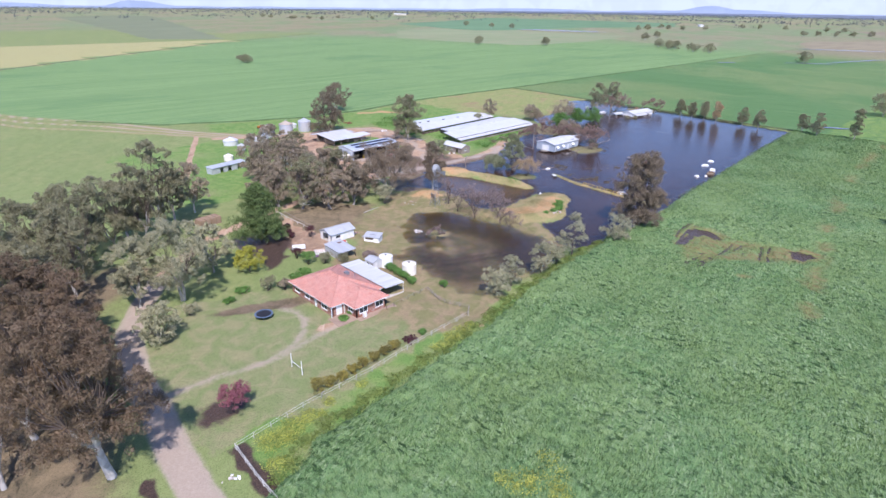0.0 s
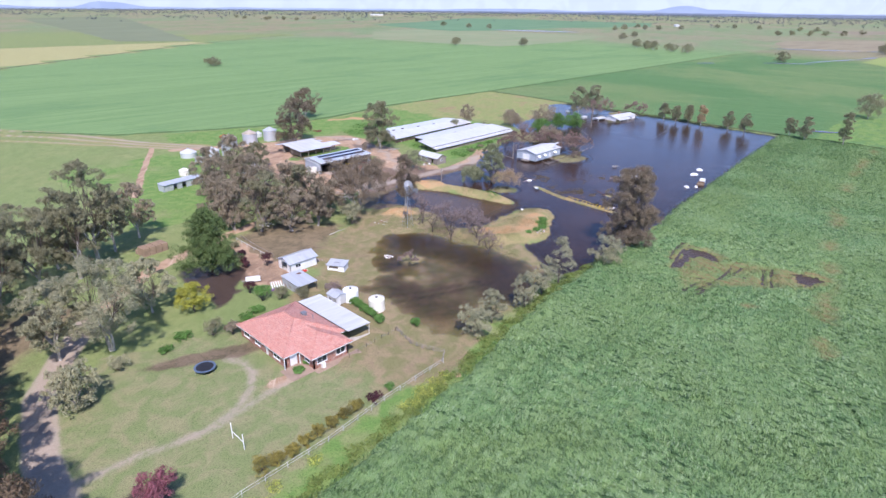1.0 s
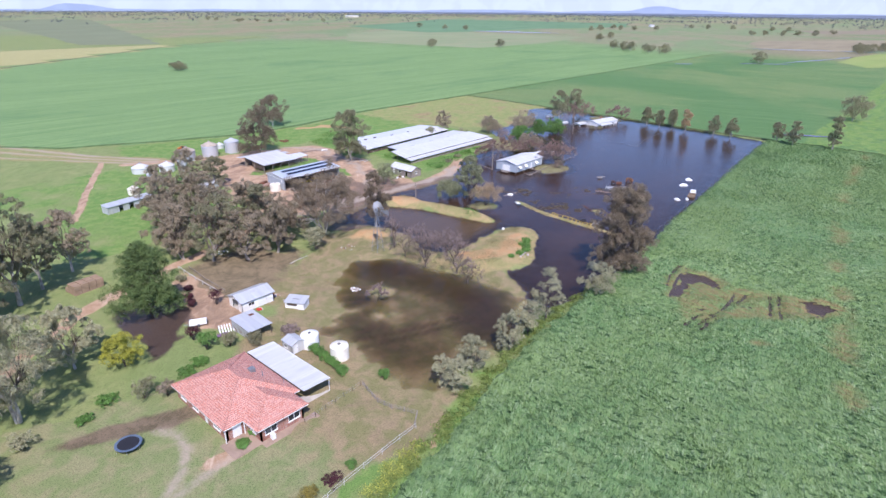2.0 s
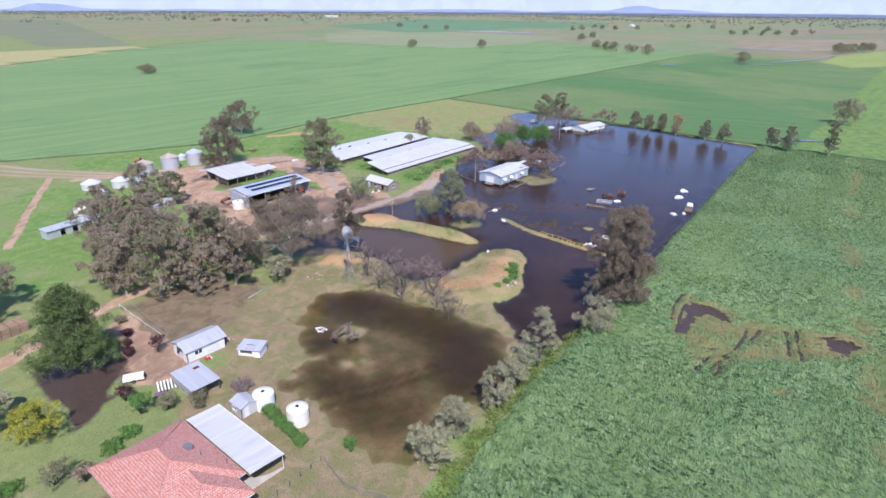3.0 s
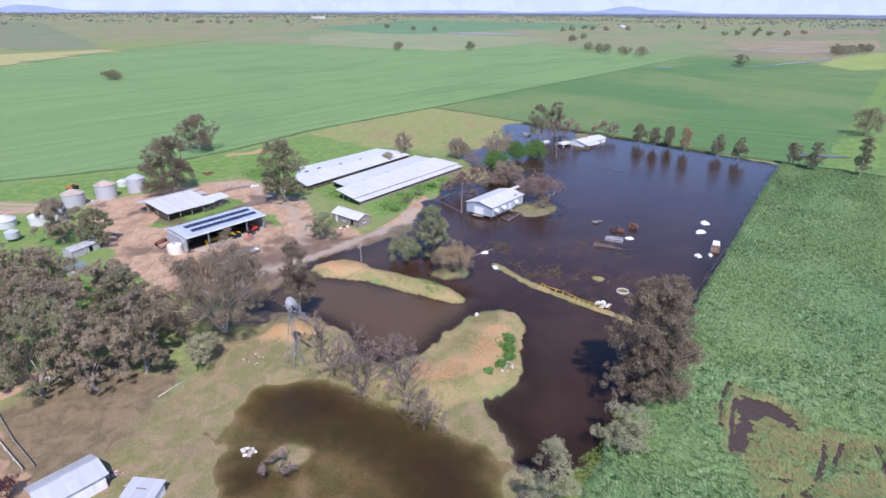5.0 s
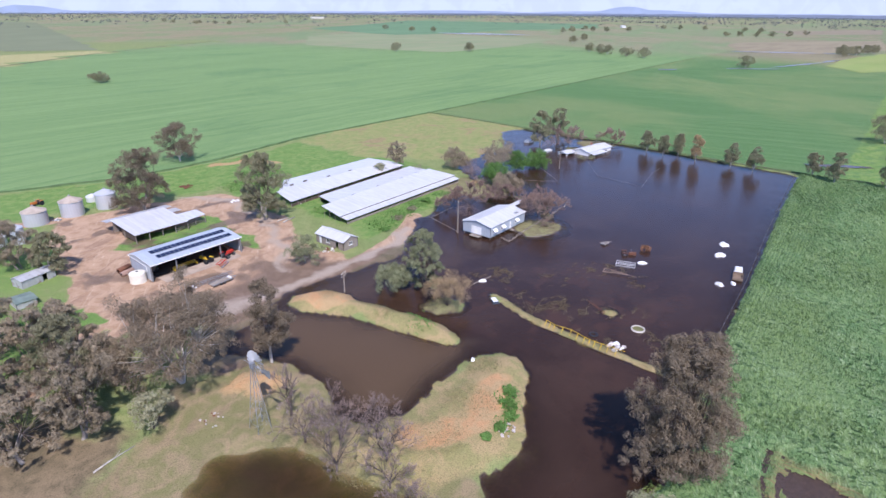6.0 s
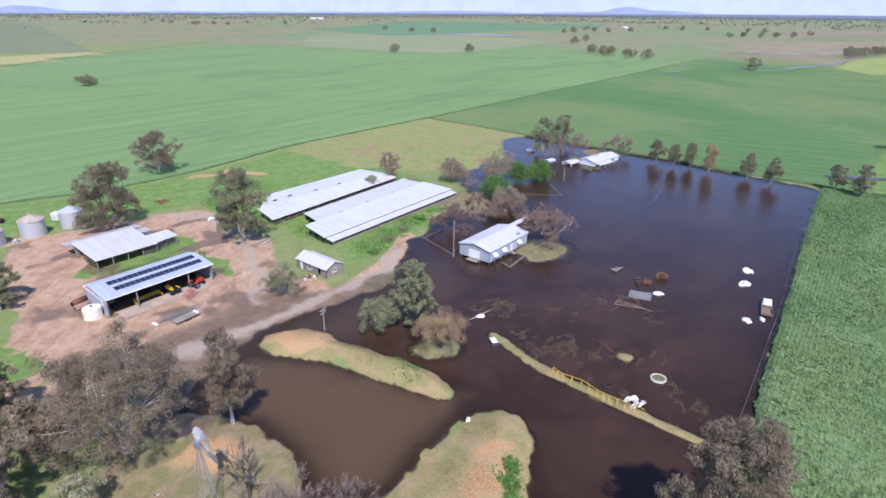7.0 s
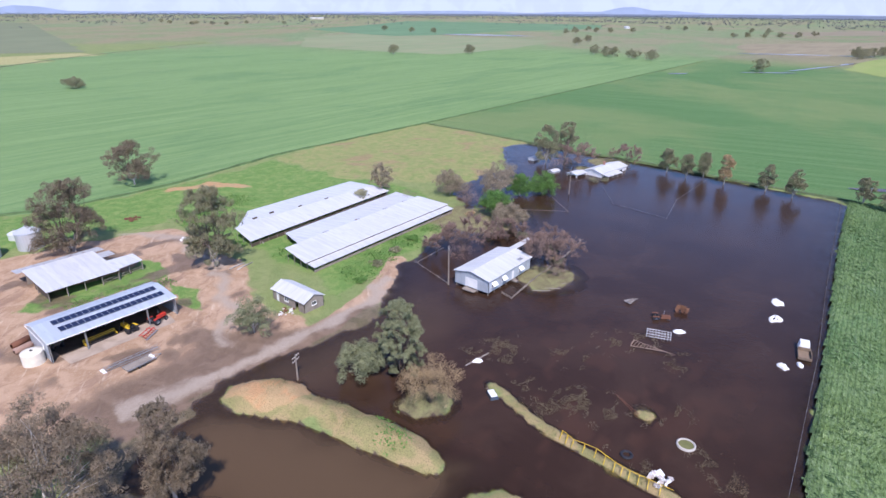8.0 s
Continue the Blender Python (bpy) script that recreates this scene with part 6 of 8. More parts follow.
make_lean_to()
cabin = gable_hut("cabin", (75.5, 116.6), 7.2, 5.0, 2.3, 0.9, WHITE, ZINC, "white weatherboard cabin with a corrugated iron gable roof", "x", 0.35,
                  holes={"front": [(4.9, 5.7, 0.1, 2.0, "door"), (1.4, 2.8, 0.9, 1.8, "window")], "left": [(1.2, 3.6, 0.0, 2.1, "open")], "right": [(1.8, 3.0, 0.9, 1.8, "window")]})
part("rust_patch", mesh_of("rust_patch", *slab([(2.9, 1.5, 2.95), (4.0, 1.3, 2.88), (4.2, 2.0, 3.13), (3.1, 2.2, 3.2)], 0.015), ZINC_OLD), cabin, "rusted patch of roofing")
part("floor", mesh_of("floor", *box(0.05, 7.15, 0.05, 4.95, -0.25, 0.03), CONCRETE), cabin)


def make_coop():
    top = thing("chicken_coop", (82.6, 112.3), "small white hen coop with a tin roof on grass", "coop", turn=-58)
    part("wall", mesh_of("wall", *wall_shape((0, 2.7), (0, 0), -0.2, 1.3, 0.06), WHITE), top)
    part("wall", mesh_of("wall", *wall_shape((0, 0), (4.1, 0), -0.2, 1.25, 0.06, [(0.4, 2.6, 0.55, 1.1)]), WHITE), top)
    part("wall", mesh_of("wall", *wall_shape((4.1, 0), (4.1, 2.7), -0.2, 1.3, 0.06), WHITE), top)
    part("wall", mesh_of("wall", *wall_shape((4.1, 2.7), (0, 2.7), -0.2, 1.55, 0.06), WHITE), top)
    part("roof_sheet", mesh_of("roof_sheet", *slab([(-0.2, -0.2, 1.3), (4.3, -0.2, 1.3), (4.3, 2.95, 1.68), (-0.2, 2.95, 1.68)], 0.04), ZINC), top)
    part("mesh_panel", mesh_of("mesh_panel", *box(0.4, 2.6, 0.02, 0.04, 0.55, 1.1), DARK), top)
    part("roof_vent", mesh_of("roof_vent", *box(1.2, 2.6, 1.2, 1.35, 1.52, 1.6), STEEL), top)


make_coop()


def make_trampoline():
    top = thing("trampoline", (44.2, 93.5), "round black trampoline with a blue-grey rim on the lawn", "trampoline")
    part("mat", mesh_of("mat", *turned([(1.42, 0.80), (1.42, 0.83), (0.01, 0.82)], 32), BLACK), top)
    ring = [(1.43 * 1.0, 0.79), (1.78, 0.79), (1.78, 0.86), (1.43, 0.86)]
    v, f = turned(ring + [ring[0]], 32)
    part("rim_pad", mesh_of("rim_pad", v, f[:-1], plain("blue_grey_vinyl", (0.10, 0.14, 0.20), 0.5)), top)
    for i in range(6):
        a = i * math.pi / 3
        part("leg", mesh_of("leg", *bar((1.7 * math.cos(a), 1.7 * math.sin(a), -0.1), (1.7 * math.cos(a), 1.7 * math.sin(a), 0.8), 0.03), STEEL), top)


def make_goal():
    top = thing("goal_posts", (39.4, 73.3), "white H-shaped rugby goal posts on the lawn", "goal")
    for y in (-1.65, 1.65):
        part("post", mesh_of("post", *bar((0, y, -0.3), (0, y, 2.7), 0.06, 8), WHITE), top)
    part("crossbar", mesh_of("crossbar", *bar((0, -1.65, 1.25), (0, 1.65, 1.25), 0.05, 8), WHITE), top)


make_trampoline()
make_goal()


def fence(name, line, label, gap=3.0, h=1.15, rails=(0.55, 1.05), post_mat=None, rail_mat=None, r=0.055, rail_r=0.035, base=None, group="fences"):
    """A fence along a line of places: posts, each a part, and rails or wires from post to post."""
    x0, y0 = line[0]
    z0 = land(x0, y0) if base is None else base
    top = thing(name, (x0, y0, z0), label, "fence", group)
    pm, rm = post_mat or TIMBER, rail_mat or post_mat or TIMBER
    rng = random.Random(int(x0 * 7 + y0))
    post = mesh_of("post", *bar((0, 0, -0.5), (0.02, 0.01, h), r, 6), pm)
    spots = []
    for (ax, ay), (bx, by) in zip(line, line[1:]):
        n = max(1, round(math.hypot(bx - ax, by - ay) / gap))
        spots += [(ax + (bx - ax) * i / n, ay + (by - ay) * i / n) for i in range(n)]
    spots.append(line[-1])
    for px, py in spots:
        ob = part("post", post, top)
        dz = (land(px, py) if base is None else base) - z0
        ob.matrix_basis = pose(px - x0, py - y0, dz, rng.uniform(-3, 3), rng.uniform(-3, 3), rng.uniform(0, 360))
    for z in rails:
        shapes = []
        for (ax, ay), (bx, by) in zip(spots, spots[1:]):
            za, zb = ((land(ax, ay), land(bx, by)) if base is None else (base, base))
            shapes.append(bar((ax - x0, ay - y0, za - z0 + z), (bx - x0, by - y0, zb - z0 + z), rail_r, 4))
        part("rail", mesh_of("rail", *join(*shapes), rm), top)
    return top


PALE_RAIL = plain("faded_white_timber", (0.52, 0.50, 0.46), 0.8)
fence("paddock_fence", [(23.4, 62.8), (35, 64.2), (48.5, 64.6), (60, 65.9), (74.3, 66.8)], "white-painted timber post and rail fence by the crop", 3.2, 1.05, (0.5, 0.98), PALE_RAIL, None, 0.045, 0.03)
fence("gate_fence", [(23.4, 62.4), (23.0, 56.5), (22.8, 49)], "white timber rail fence beside the flooded gateway", 2.8, 1.1, (0.35, 0.75, 1.05), PALE_RAIL, None, 0.05, 0.035)
fence("yard_fence", [(74.4, 67.2), (76.6, 68.8), (75, 72.8), (74.6, 75.5), (76, 80.8)], "weathered grey timber garden fence", 1.8, 0.95, (0.3, 0.6, 0.88), TIMBER, None, 0.05, 0.035)
fence("garden_fence", [(75.6, 80.8), (70, 80.2), (63.8, 79.6)], "low dark wire garden fence", 2.2, 0.9, (0.4, 0.8), DARK, STEEL, 0.05, 0.012)
fence("rail_fence", [(76.6, 146.5), (76.4, 138), (76.6, 128.4)], "pale log rail fence along the farm track", 3.0, 0.8, (0.75,), PALE_RAIL, None, 0.07, 0.08)
fence("rail_fence", [(78.4, 145.0), (77.8, 136), (77.9, 128)], "pale log rail fence along the farm track", 3.0, 0.7, (0.6,), TIMBER, None, 0.07, 0.07)
fence("wire_fence", [(168.2, 74), (183, 74.9), (218, 77.2), (250, 80.3), (292, 83.8), (329, 86.6)], "dark timber post and wire fence between crop and flood", 4.5, 0.95, (0.45, 0.85), DARK, STEEL, 0.07, 0.012)
fence("wire_fence", [(329, 86.6), (332.5, 103), (332.5, 120), (338.5, 143), (338.5, 158)], "post and wire fence at the flood's far edge", 5, 1.0, (0.45, 0.85), DARK, STEEL, 0.06, 0.012)
fence("drowned_fence", [(296.4, 155.5), (280, 144), (276.6, 125.3), (297, 129.4), (328.4, 129.1)], "pale rail fence just above the flood water", 6, 0.35, (0.2,), STEEL, None, 0.04, 0.025, 0.0)
fence("drowned_fence", [(279.6, 169.9), (262.9, 151.2), (253.4, 165.8)], "pale rail fence just above the flood water", 6, 0.4, (0.3,), TIMBER, None, 0.05, 0.04, 0.0)
fence("jetty_fence", [(203.4, 136), (202.5, 132.9), (212.5, 134), (230.9, 135.1), (237.4, 136)], "weathered timber yard rails standing in the flood", 3.0, 0.55, (0.15, 0.45), TIMBER, None, 0.08, 0.07, 0.0)
fence("jetty_fence", [(203.7, 162), (200.6, 152), (199.5, 148.5)], "weathered timber rail in the flood", 3.0, 0.45, (0.35,), TIMBER, None, 0.07, 0.06, 0.0)
fence("jetty_fence", [(204.2, 161.4), (215.3, 162.3)], "weathered timber rail in the flood", 3.0, 0.4, (0.3,), TIMBER, None, 0.07, 0.06, 0.0)


def make_yard_gate():
    top = thing("yellow_cattle_rail", (170.4, 103.2), "bent yellow steel cattle rail along the bank", "fence")
    pts = [(0, 0), (-0.7, -2.2), (-0.3, -5.6), (-1.2, -8.8), (-1.4, -11), (-1.3, -13.6), (-1.2, -16.8)]
    for (ax, ay), (bx, by) in zip(pts, pts[1:]):
        part("rail", mesh_of("rail", *bar((ax, ay, 0.75), (bx, by, 0.75), 0.05), YELLOW), top)
        for t in (0.0, 0.5):
            x, y = ax + (bx - ax) * t, ay + (by - ay) * t
            part("upright", mesh_of("upright", *bar((x, y, -0.8), (x, y, 0.75), 0.05), YELLOW), top)
            part("foot", mesh_of("foot", *bar((x, y, 0.72), (x - 1.3, y - 0.3, 0.1), 0.05), YELLOW), top)


make_yard_gate()
for i, (x, y) in enumerate([(39, 66.3), (41.2, 66.1), (43.4, 66.0), (45.8, 66.4), (48.2, 66.7), (50.6, 66.9), (53.2, 67.1), (55.6, 67.3)]):
    shrub(x, y, 1.7 if i else 2.2, 1.5 if i else 2.0, "hedge", "golden-leaved hedge bush along the white fence", 200 + i, 800, 0.2, "hedge_bush", "golden hedge")
shrub(59.2, 67.3, 1.1, 1.8, "plum", "low reddish-brown bush by the fence", 209, 500, 0.22)
shrub(62.6, 67.6, 1.2, 1.0, "green", "small green bush by the fence", 210, 300, 0.22)
for i in range(6):
    shrub(77.0 - i * 0.25, 95.2 - i * 1.9, 1.5, 1.35, "green", "clipped bright green hedge beside the tanks", 211 + i, 900, 0.2, "hedge_bush", "green hedge")
for i, (x, y, h, r, leaf) in enumerate([(64.1, 109.4, 3.6, 2.4, "green"), (67.5, 107.4, 2.6, 2.0, "olive"), (71, 104.8, 2.2, 2.2, "olive"), (58, 104.6, 1.3, 2.2, "green"), (61, 106, 1.2, 2.0, "green"),
                                        (53.2, 101.2, 2.6, 1.9, "grey"), (50.5, 103.4, 3.2, 2.4, "olive"), (80, 79.8, 1.4, 1.4, "green"), (57.8, 83.4, 0.9, 1.4, "green"), (55.2, 82.4, 0.8, 1.3, "green"),
                                        (46, 106.5, 1.2, 2.2, "green"), (42, 104.4, 1.0, 1.8, "green"), (70, 127, 1.6, 1.2, "plum"), (72.8, 134, 1.4, 1.2, "plum"), (71.2, 130.5, 1.2, 1.0, "plum"),
                                        (74, 140, 1.5, 1.4, "olive"), (143.2, 94.6, 0.8, 2.0, "green"), (146, 96, 0.8, 1.9, "green"), (141.2, 92.8, 0.7, 1.7, "green"), (137.6, 92.4, 0.6, 1.5, "green"), (134.6, 92.8, 0.5, 1.0, "green"), (34, 104, 2.4, 2.2, "silver"),
                                        (79, 119.2, 2.0, 2.4, "twig"), (77.5, 103.5, 1.6, 2.6, "twig"), (233, 140, 2.5, 3, "olive"), (228, 136, 2.2, 2.6, "tan"), (214, 172, 1.5, 2.5, "green"), (205, 170, 1.2, 2.2, "olive"), (196, 167.5, 1.3, 2.4, "olive"),
                                        (187, 164, 1.0, 2.0, "green"), (240, 172, 1.5, 2.0, "tan")]):
    shrub(x, y, h, r, leaf, {"green": "bright green leafy garden bush", "plum": "dark plum-leaved bush beside the yard", "twig": "leafless brown bush on grass", "tan": "dry tan bush beside the flood"}.get(leaf, "grey-green leafy bush on the grass"), 230 + i, 700, 0.26)


# ---- machinery shed and yard ----
def make_solar_shed():
    top = thing("machinery_shed", (129.6, 181.4, 0.25), "large open-fronted steel shed with solar panels on its pale roof", "shed")
    w, d, h, r = 23.0, 10.0, 4.2, 0.75
    m = 6.8
    part("wall", mesh_of("wall", *wall_shape((w, d), (0, d), -0.3, h, 0.1), ZINC_BLUE), top)
    part("wall", mesh_of("wall", *wall_shape((0, d), (0, 0), -0.3, h, 0.1), ZINC_BLUE), top)
    part("wall", mesh_of("wall", *wall_shape((w, 0.8), (w, d), -0.3, h, 0.1), ZINC_BLUE), top)
    for x in (0, w):
        tri = [(x, 0, h), (x, m, h + r), (x, d, h)]
        part("gable", mesh_of("gable", *slab(tri if x == 0 else tri[::-1], 0.08), ZINC_BLUE), top)
    k = r / m
    part("roof_sheet", mesh_of("roof_sheet", *slab([(-0.2, -0.4, h - 0.4 * k + 0.05), (w + 0.2, -0.4, h - 0.4 * k + 0.05), (w + 0.2, m, h + r + 0.05), (-0.2, m, h + r + 0.05)], 0.06), ZINC_BLUE), top)
    part("roof_sheet", mesh_of("roof_sheet", *slab([(w + 0.2, d + 0.3, h - 0.02), (-0.2, d + 0.3, h - 0.02), (-0.2, m, h + r + 0.05), (w + 0.2, m, h + r + 0.05)], 0.06), ZINC_BLUE), top)
    part("gutter", mesh_of("gutter", *box(-0.2, w + 0.2, -0.52, -0.4, h - 0.22, h - 0.04), WHITE), top)
    part("barge_board", mesh_of("barge_board", *join(slab([(-0.22, -0.45, h - 0.15), (-0.22, m, h + r - 0.1), (-0.22, m, h + r + 0.1), (-0.22, -0.45, h + 0.02)][::-1], 0.03),
                                                      slab([(-0.22, m, h + r - 0.1), (-0.22, d + 0.3, h - 0.15), (-0.22, d + 0.3, h + 0.02), (-0.22, m, h + r + 0.1)][::-1], 0.03)), WHITE), top, "white barge board")
    part("downpipe", mesh_of("downpipe", *join(bar((-0.35, 9.9, h - 0.1), (-0.35, 1.2, h - 0.6), 0.07), bar((-0.35, 1.2, h - 0.6), (-0.5, 0.8, 2.6), 0.07)), WHITE), top)
    for x in (0.1, 6.0, 17.3, 22.9):
        part("post", mesh_of("post", *box(x - 0.13, x + 0.13, 0.0, 0.26, -0.3, h), STEEL), top)
        part("rafter", mesh_of("rafter", *slab([(x - 0.1, 0, h - 0.3), (x + 0.1, 0, h - 0.3), (x + 0.1, m, h + r - 0.3), (x - 0.1, m, h + r - 0.3)], 0.25), STEEL), top)
    part("apron", mesh_of("apron", *box(0.2, w - 0.2, -2.6, 1.4, -0.3, 0.06), plain("dusty_concrete", (0.40, 0.32, 0.25), 0.9, 0, 0.7, 0.8)), top, "pale dusty concrete apron")
    # Inner floor coloured dark to carry the shade inside the shed.
    part("earth_floor", mesh_of("earth_floor", *box(0.2, w - 0.2, 1.4, 9.8, -0.3, 0.055), plain("floor_in_shade", (0.12, 0.09, 0.068), 0.95)), top, "shed floor darkened for the shade inside")
    panel = mesh_of("panel", *box(0, 0.99, 0, 1.62, 0, 0.04), PANEL)
    rim = mesh_of("panel_rim", *join(box(-0.02, 1.01, -0.02, 0.02, -0.02, 0.046), box(-0.02, 1.01, 1.6, 1.64, -0.02, 0.046), box(-0.02, 0.02, 0.02, 1.6, -0.02, 0.046), box(0.97, 1.01, 0.02, 1.6, -0.02, 0.046)), STEEL)
    tilt = math.degrees(math.atan(k))
    for row, y in enumerate((1.7, 4.5)):
        for i in range(18):
            ob = part("solar_panel", panel, top)
            z = h + (y * k if y < m else r - (y - m) * k) + 0.14
            ob.matrix_basis = pose(2.9 + i * 1.06 - row * 0.2, y, z, tilt if y < m else -tilt)
            part("panel_rim", rim, ob)


make_solar_shed()


def make_old_shed():
    top = thing("hay_shed", (138.0, 207.0, 0.25), "old timber hay shed with a patched iron roof", "shed")
    part("roof_sheet", mesh_of("roof_sheet", *slab([(-0.4, -0.5, 2.6), (14.6, -0.5, 2.6), (14.6, 13.5, 3.6), (-0.4, 13.5, 3.6)], 0.06), WHITE_SHEET), top, "pale iron roofing")
    part("roof_sheet", mesh_of("roof_sheet", *slab([(14.6, 0.3, 2.62), (20.6, 1.2, 2.62), (20.6, 6.2, 2.95), (14.6, 6.2, 3.0)], 0.06), WHITE_SHEET), top, "pale iron roofing")
    part("roof_sheet", mesh_of("roof_sheet", *slab([(-1.5, 13.2, 3.3), (17.0, 13.2, 3.3), (17.0, 17.0, 2.9), (-1.5, 17.0, 2.9)], 0.06), ZINC_OLD), top, "rust-stained iron roofing")
    part("roof_sheet", mesh_of("roof_sheet", *slab([(14.8, 9.5, 2.8), (18.0, 9.8, 2.7), (18.0, 13.1, 2.7), (14.8, 13.1, 2.8)], 0.05), ZINC_OLD), top, "rust-stained iron roofing")
    part("wall", mesh_of("wall", *wall_shape((14.4, 13.2), (0, 13.2), -0.3, 3.3, 0.08), TIMBER), top)
    part("wall", mesh_of("wall", *wall_shape((0, 8.0), (0, 0.4), 0.6, 2.6, 0.08), DARK), top)
    for x in (0, 3.6, 7.2, 10.8, 14.4, 17.4, 20.4):
        y = 0 if x < 14.5 else 1.4
        part("post", mesh_of("post", *bar((x, y, -0.3), (x, y, 2.62), 0.12), TIMBER), top)
        part("post", mesh_of("post", *bar((x * 0.98, 6.5, -0.3), (x * 0.98, 6.5, 2.95), 0.12), TIMBER), top)
        part("rafter", mesh_of("rafter", *bar((x, y, 2.5), (x, 6.2, 2.9), 0.08), TIMBER), top)
    part("rail", mesh_of("rail", *join(bar((10.8, 0, 1.1), (20.4, 1.4, 1.1), 0.06), bar((10.8, 0, 0.6), (20.4, 1.4, 0.6), 0.06)), TIMBER), top)


make_old_shed()


def wheel_shape(r, w):
    v, f = turned([(r * 0.55, -w / 2), (r * 0.92, -w / 2), (r, -w * 0.3), (r, w * 0.3), (r * 0.92, w / 2), (r * 0.55, w / 2)], 16)
    return [(x, z, y) for x, y, z in v], f


def wheels(parent, spots, r, w):
    tyre = mesh_of("tyre", *wheel_shape(r, w), BLACK)
    rim = mesh_of("rim", *[(lambda s: ([(x, z, y) for x, y, z in s[0]], s[1]))(turned([(r * 0.56, -w * 0.35), (r * 0.56, w * 0.35), (r * 0.1, w * 0.2)], 12))][0], STEEL)
    for x, y in spots:
        ob = part("wheel", tyre, parent)
        ob.matrix_basis = pose(x, y, r)
        part("rim", rim, ob)


def tractor(x, y, turn, mat, label, cab=True, z=None, size=1.0):
    top = thing("tractor", (x, y) if z is None else (x, y, z), label, "tractor", "farm machines", turn)
    part("bonnet", mesh_of("bonnet", *slab_box(1.0, 2.9, 0.38, 0.8, 1.45, 0.08), mat), top)
    part("chassis", mesh_of("chassis", *box(-0.6, 2.6, -0.25, 0.25, 0.5, 0.85), BLACK), top)
    if cab:
        part("cab", mesh_of("cab", *slab_box(-0.5, 1.0, 0.7, 0.9, 2.3, 0.15), GLASS), top)
        part("cab_roof", mesh_of("cab_roof", *slab_box(-0.6, 1.05, 0.75, 2.3, 2.45, 0.05), mat), top)
    else:
        part("seat", mesh_of("seat", *join(box(-0.3, 0.15, -0.25, 0.25, 1.0, 1.1), box(-0.35, -0.28, -0.25, 0.25, 1.1, 1.5)), BLACK), top)
        part("steering_column", mesh_of("steering_column", *bar((0.9, 0, 1.1), (0.6, 0, 1.6), 0.04), BLACK), top)
    part("mudguard", mesh_of("mudguard", *box(-0.7, 0.6, 0.65, 1.05, 1.4, 1.5), mat), top)
    part("mudguard", mesh_of("mudguard", *box(-0.7, 0.6, -1.05, -0.65, 1.4, 1.5), mat), top)
    part("exhaust", mesh_of("exhaust", *bar((1.6, 0.3, 1.4), (1.6, 0.3, 2.3), 0.04), STEEL), top)
    wheels(top, [(0, 0.85), (0, -0.85)], 0.75, 0.42)
    wheels(top, [(2.4, 0.7), (2.4, -0.7)], 0.45, 0.3)
    return top


def slab_box(x0, x1, half, z0, z1, taper):
    """A body with its top drawn in."""
    v = [(x0, -half, z0), (x1, -half, z0), (x1, half, z0), (x0, half, z0),
         (x0 + taper, -half + taper, z1), (x1 - taper, -half + taper, z1), (x1 - taper, half - taper, z1), (x0 + taper, half - taper, z1)]
    return v, [(3, 2, 1, 0), (4, 5, 6, 7), (0, 1, 5, 4), (1, 2, 6, 5), (2, 3, 7, 6), (3, 0, 4, 7)]


def make_box_trailer():
    top = thing("box_trailer", (67.2, 118.6), "white box trailer parked at the edge of the gravel yard", "trailer", turn=-28)
    part("body", mesh_of("body", *slab_box(-1.6, 1.6, 0.7, 0.45, 1.15, 0.04), WHITE), top)
    part("door", mesh_of("door", *box(1.58, 1.62, -0.6, 0.6, 0.5, 1.1), BLACK), top)
    part("drawbar", mesh_of("drawbar", *join(bar((-1.6, -0.4, 0.45), (-2.6, 0, 0.42), 0.04), bar((-1.6, 0.4, 0.45), (-2.6, 0, 0.42), 0.04)), STEEL), top)
    wheels(top, [(0, 0.75), (0, -0.75)], 0.3, 0.18)


def make_play_frame():
    top = thing("play_frame", (69.8, 112.6), "faded white slatted play frame with a draped rug on the grass", "play frame", turn=-20)
    for i in range(6):
        part("slat", mesh_of("slat", *slab([(-1.4 + i * 0.5, -0.9, 0.25), (-1.18 + i * 0.5, -0.9, 0.25), (-1.18 + i * 0.5, 1.0, 0.95), (-1.4 + i * 0.5, 1.0, 0.95)], 0.05), WHITE), top)
    for x in (-1.4, 1.3):
        part("leg", mesh_of("leg", *bar((x, 1.0, -0.1), (x, 1.0, 0.95), 0.05), STEEL), top)
        part("leg", mesh_of("leg", *bar((x, -0.9, -0.1), (x, -0.9, 0.25), 0.05), STEEL), top)
    part("rug", mesh_of("rug", *slab([(-2.2, -2.0, 0.2), (-0.2, -1.7, 0.28), (0.1, -0.9, 0.36), (-1.9, -1.0, 0.3)], 0.06), plain("faded_purple_cloth", (0.17, 0.10, 0.17), 0.9)), top, "crumpled purple rug")


make_box_trailer()
make_play_frame()


tractor(143.4, 181.4, 100, YELLOW, "small yellow open tractor parked at the mouth of the machinery shed", False)
tractor(149.4, 188.2, 95, RED, "red tractor inside the machinery shed")
tractor(132.0, 186.0, 95, plain("green_machine_paint", (0.03, 0.10, 0.03), 0.5), "dark green tractor deep in the machinery shed")
tractor(139.6, 187.5, 88, plain("dark_machine_paint", (0.04, 0.05, 0.07), 0.5), "dark tractor deep in the machinery shed")
tractor(147.6, 181.0, 20, RED, "small red open tractor by the shed", False)


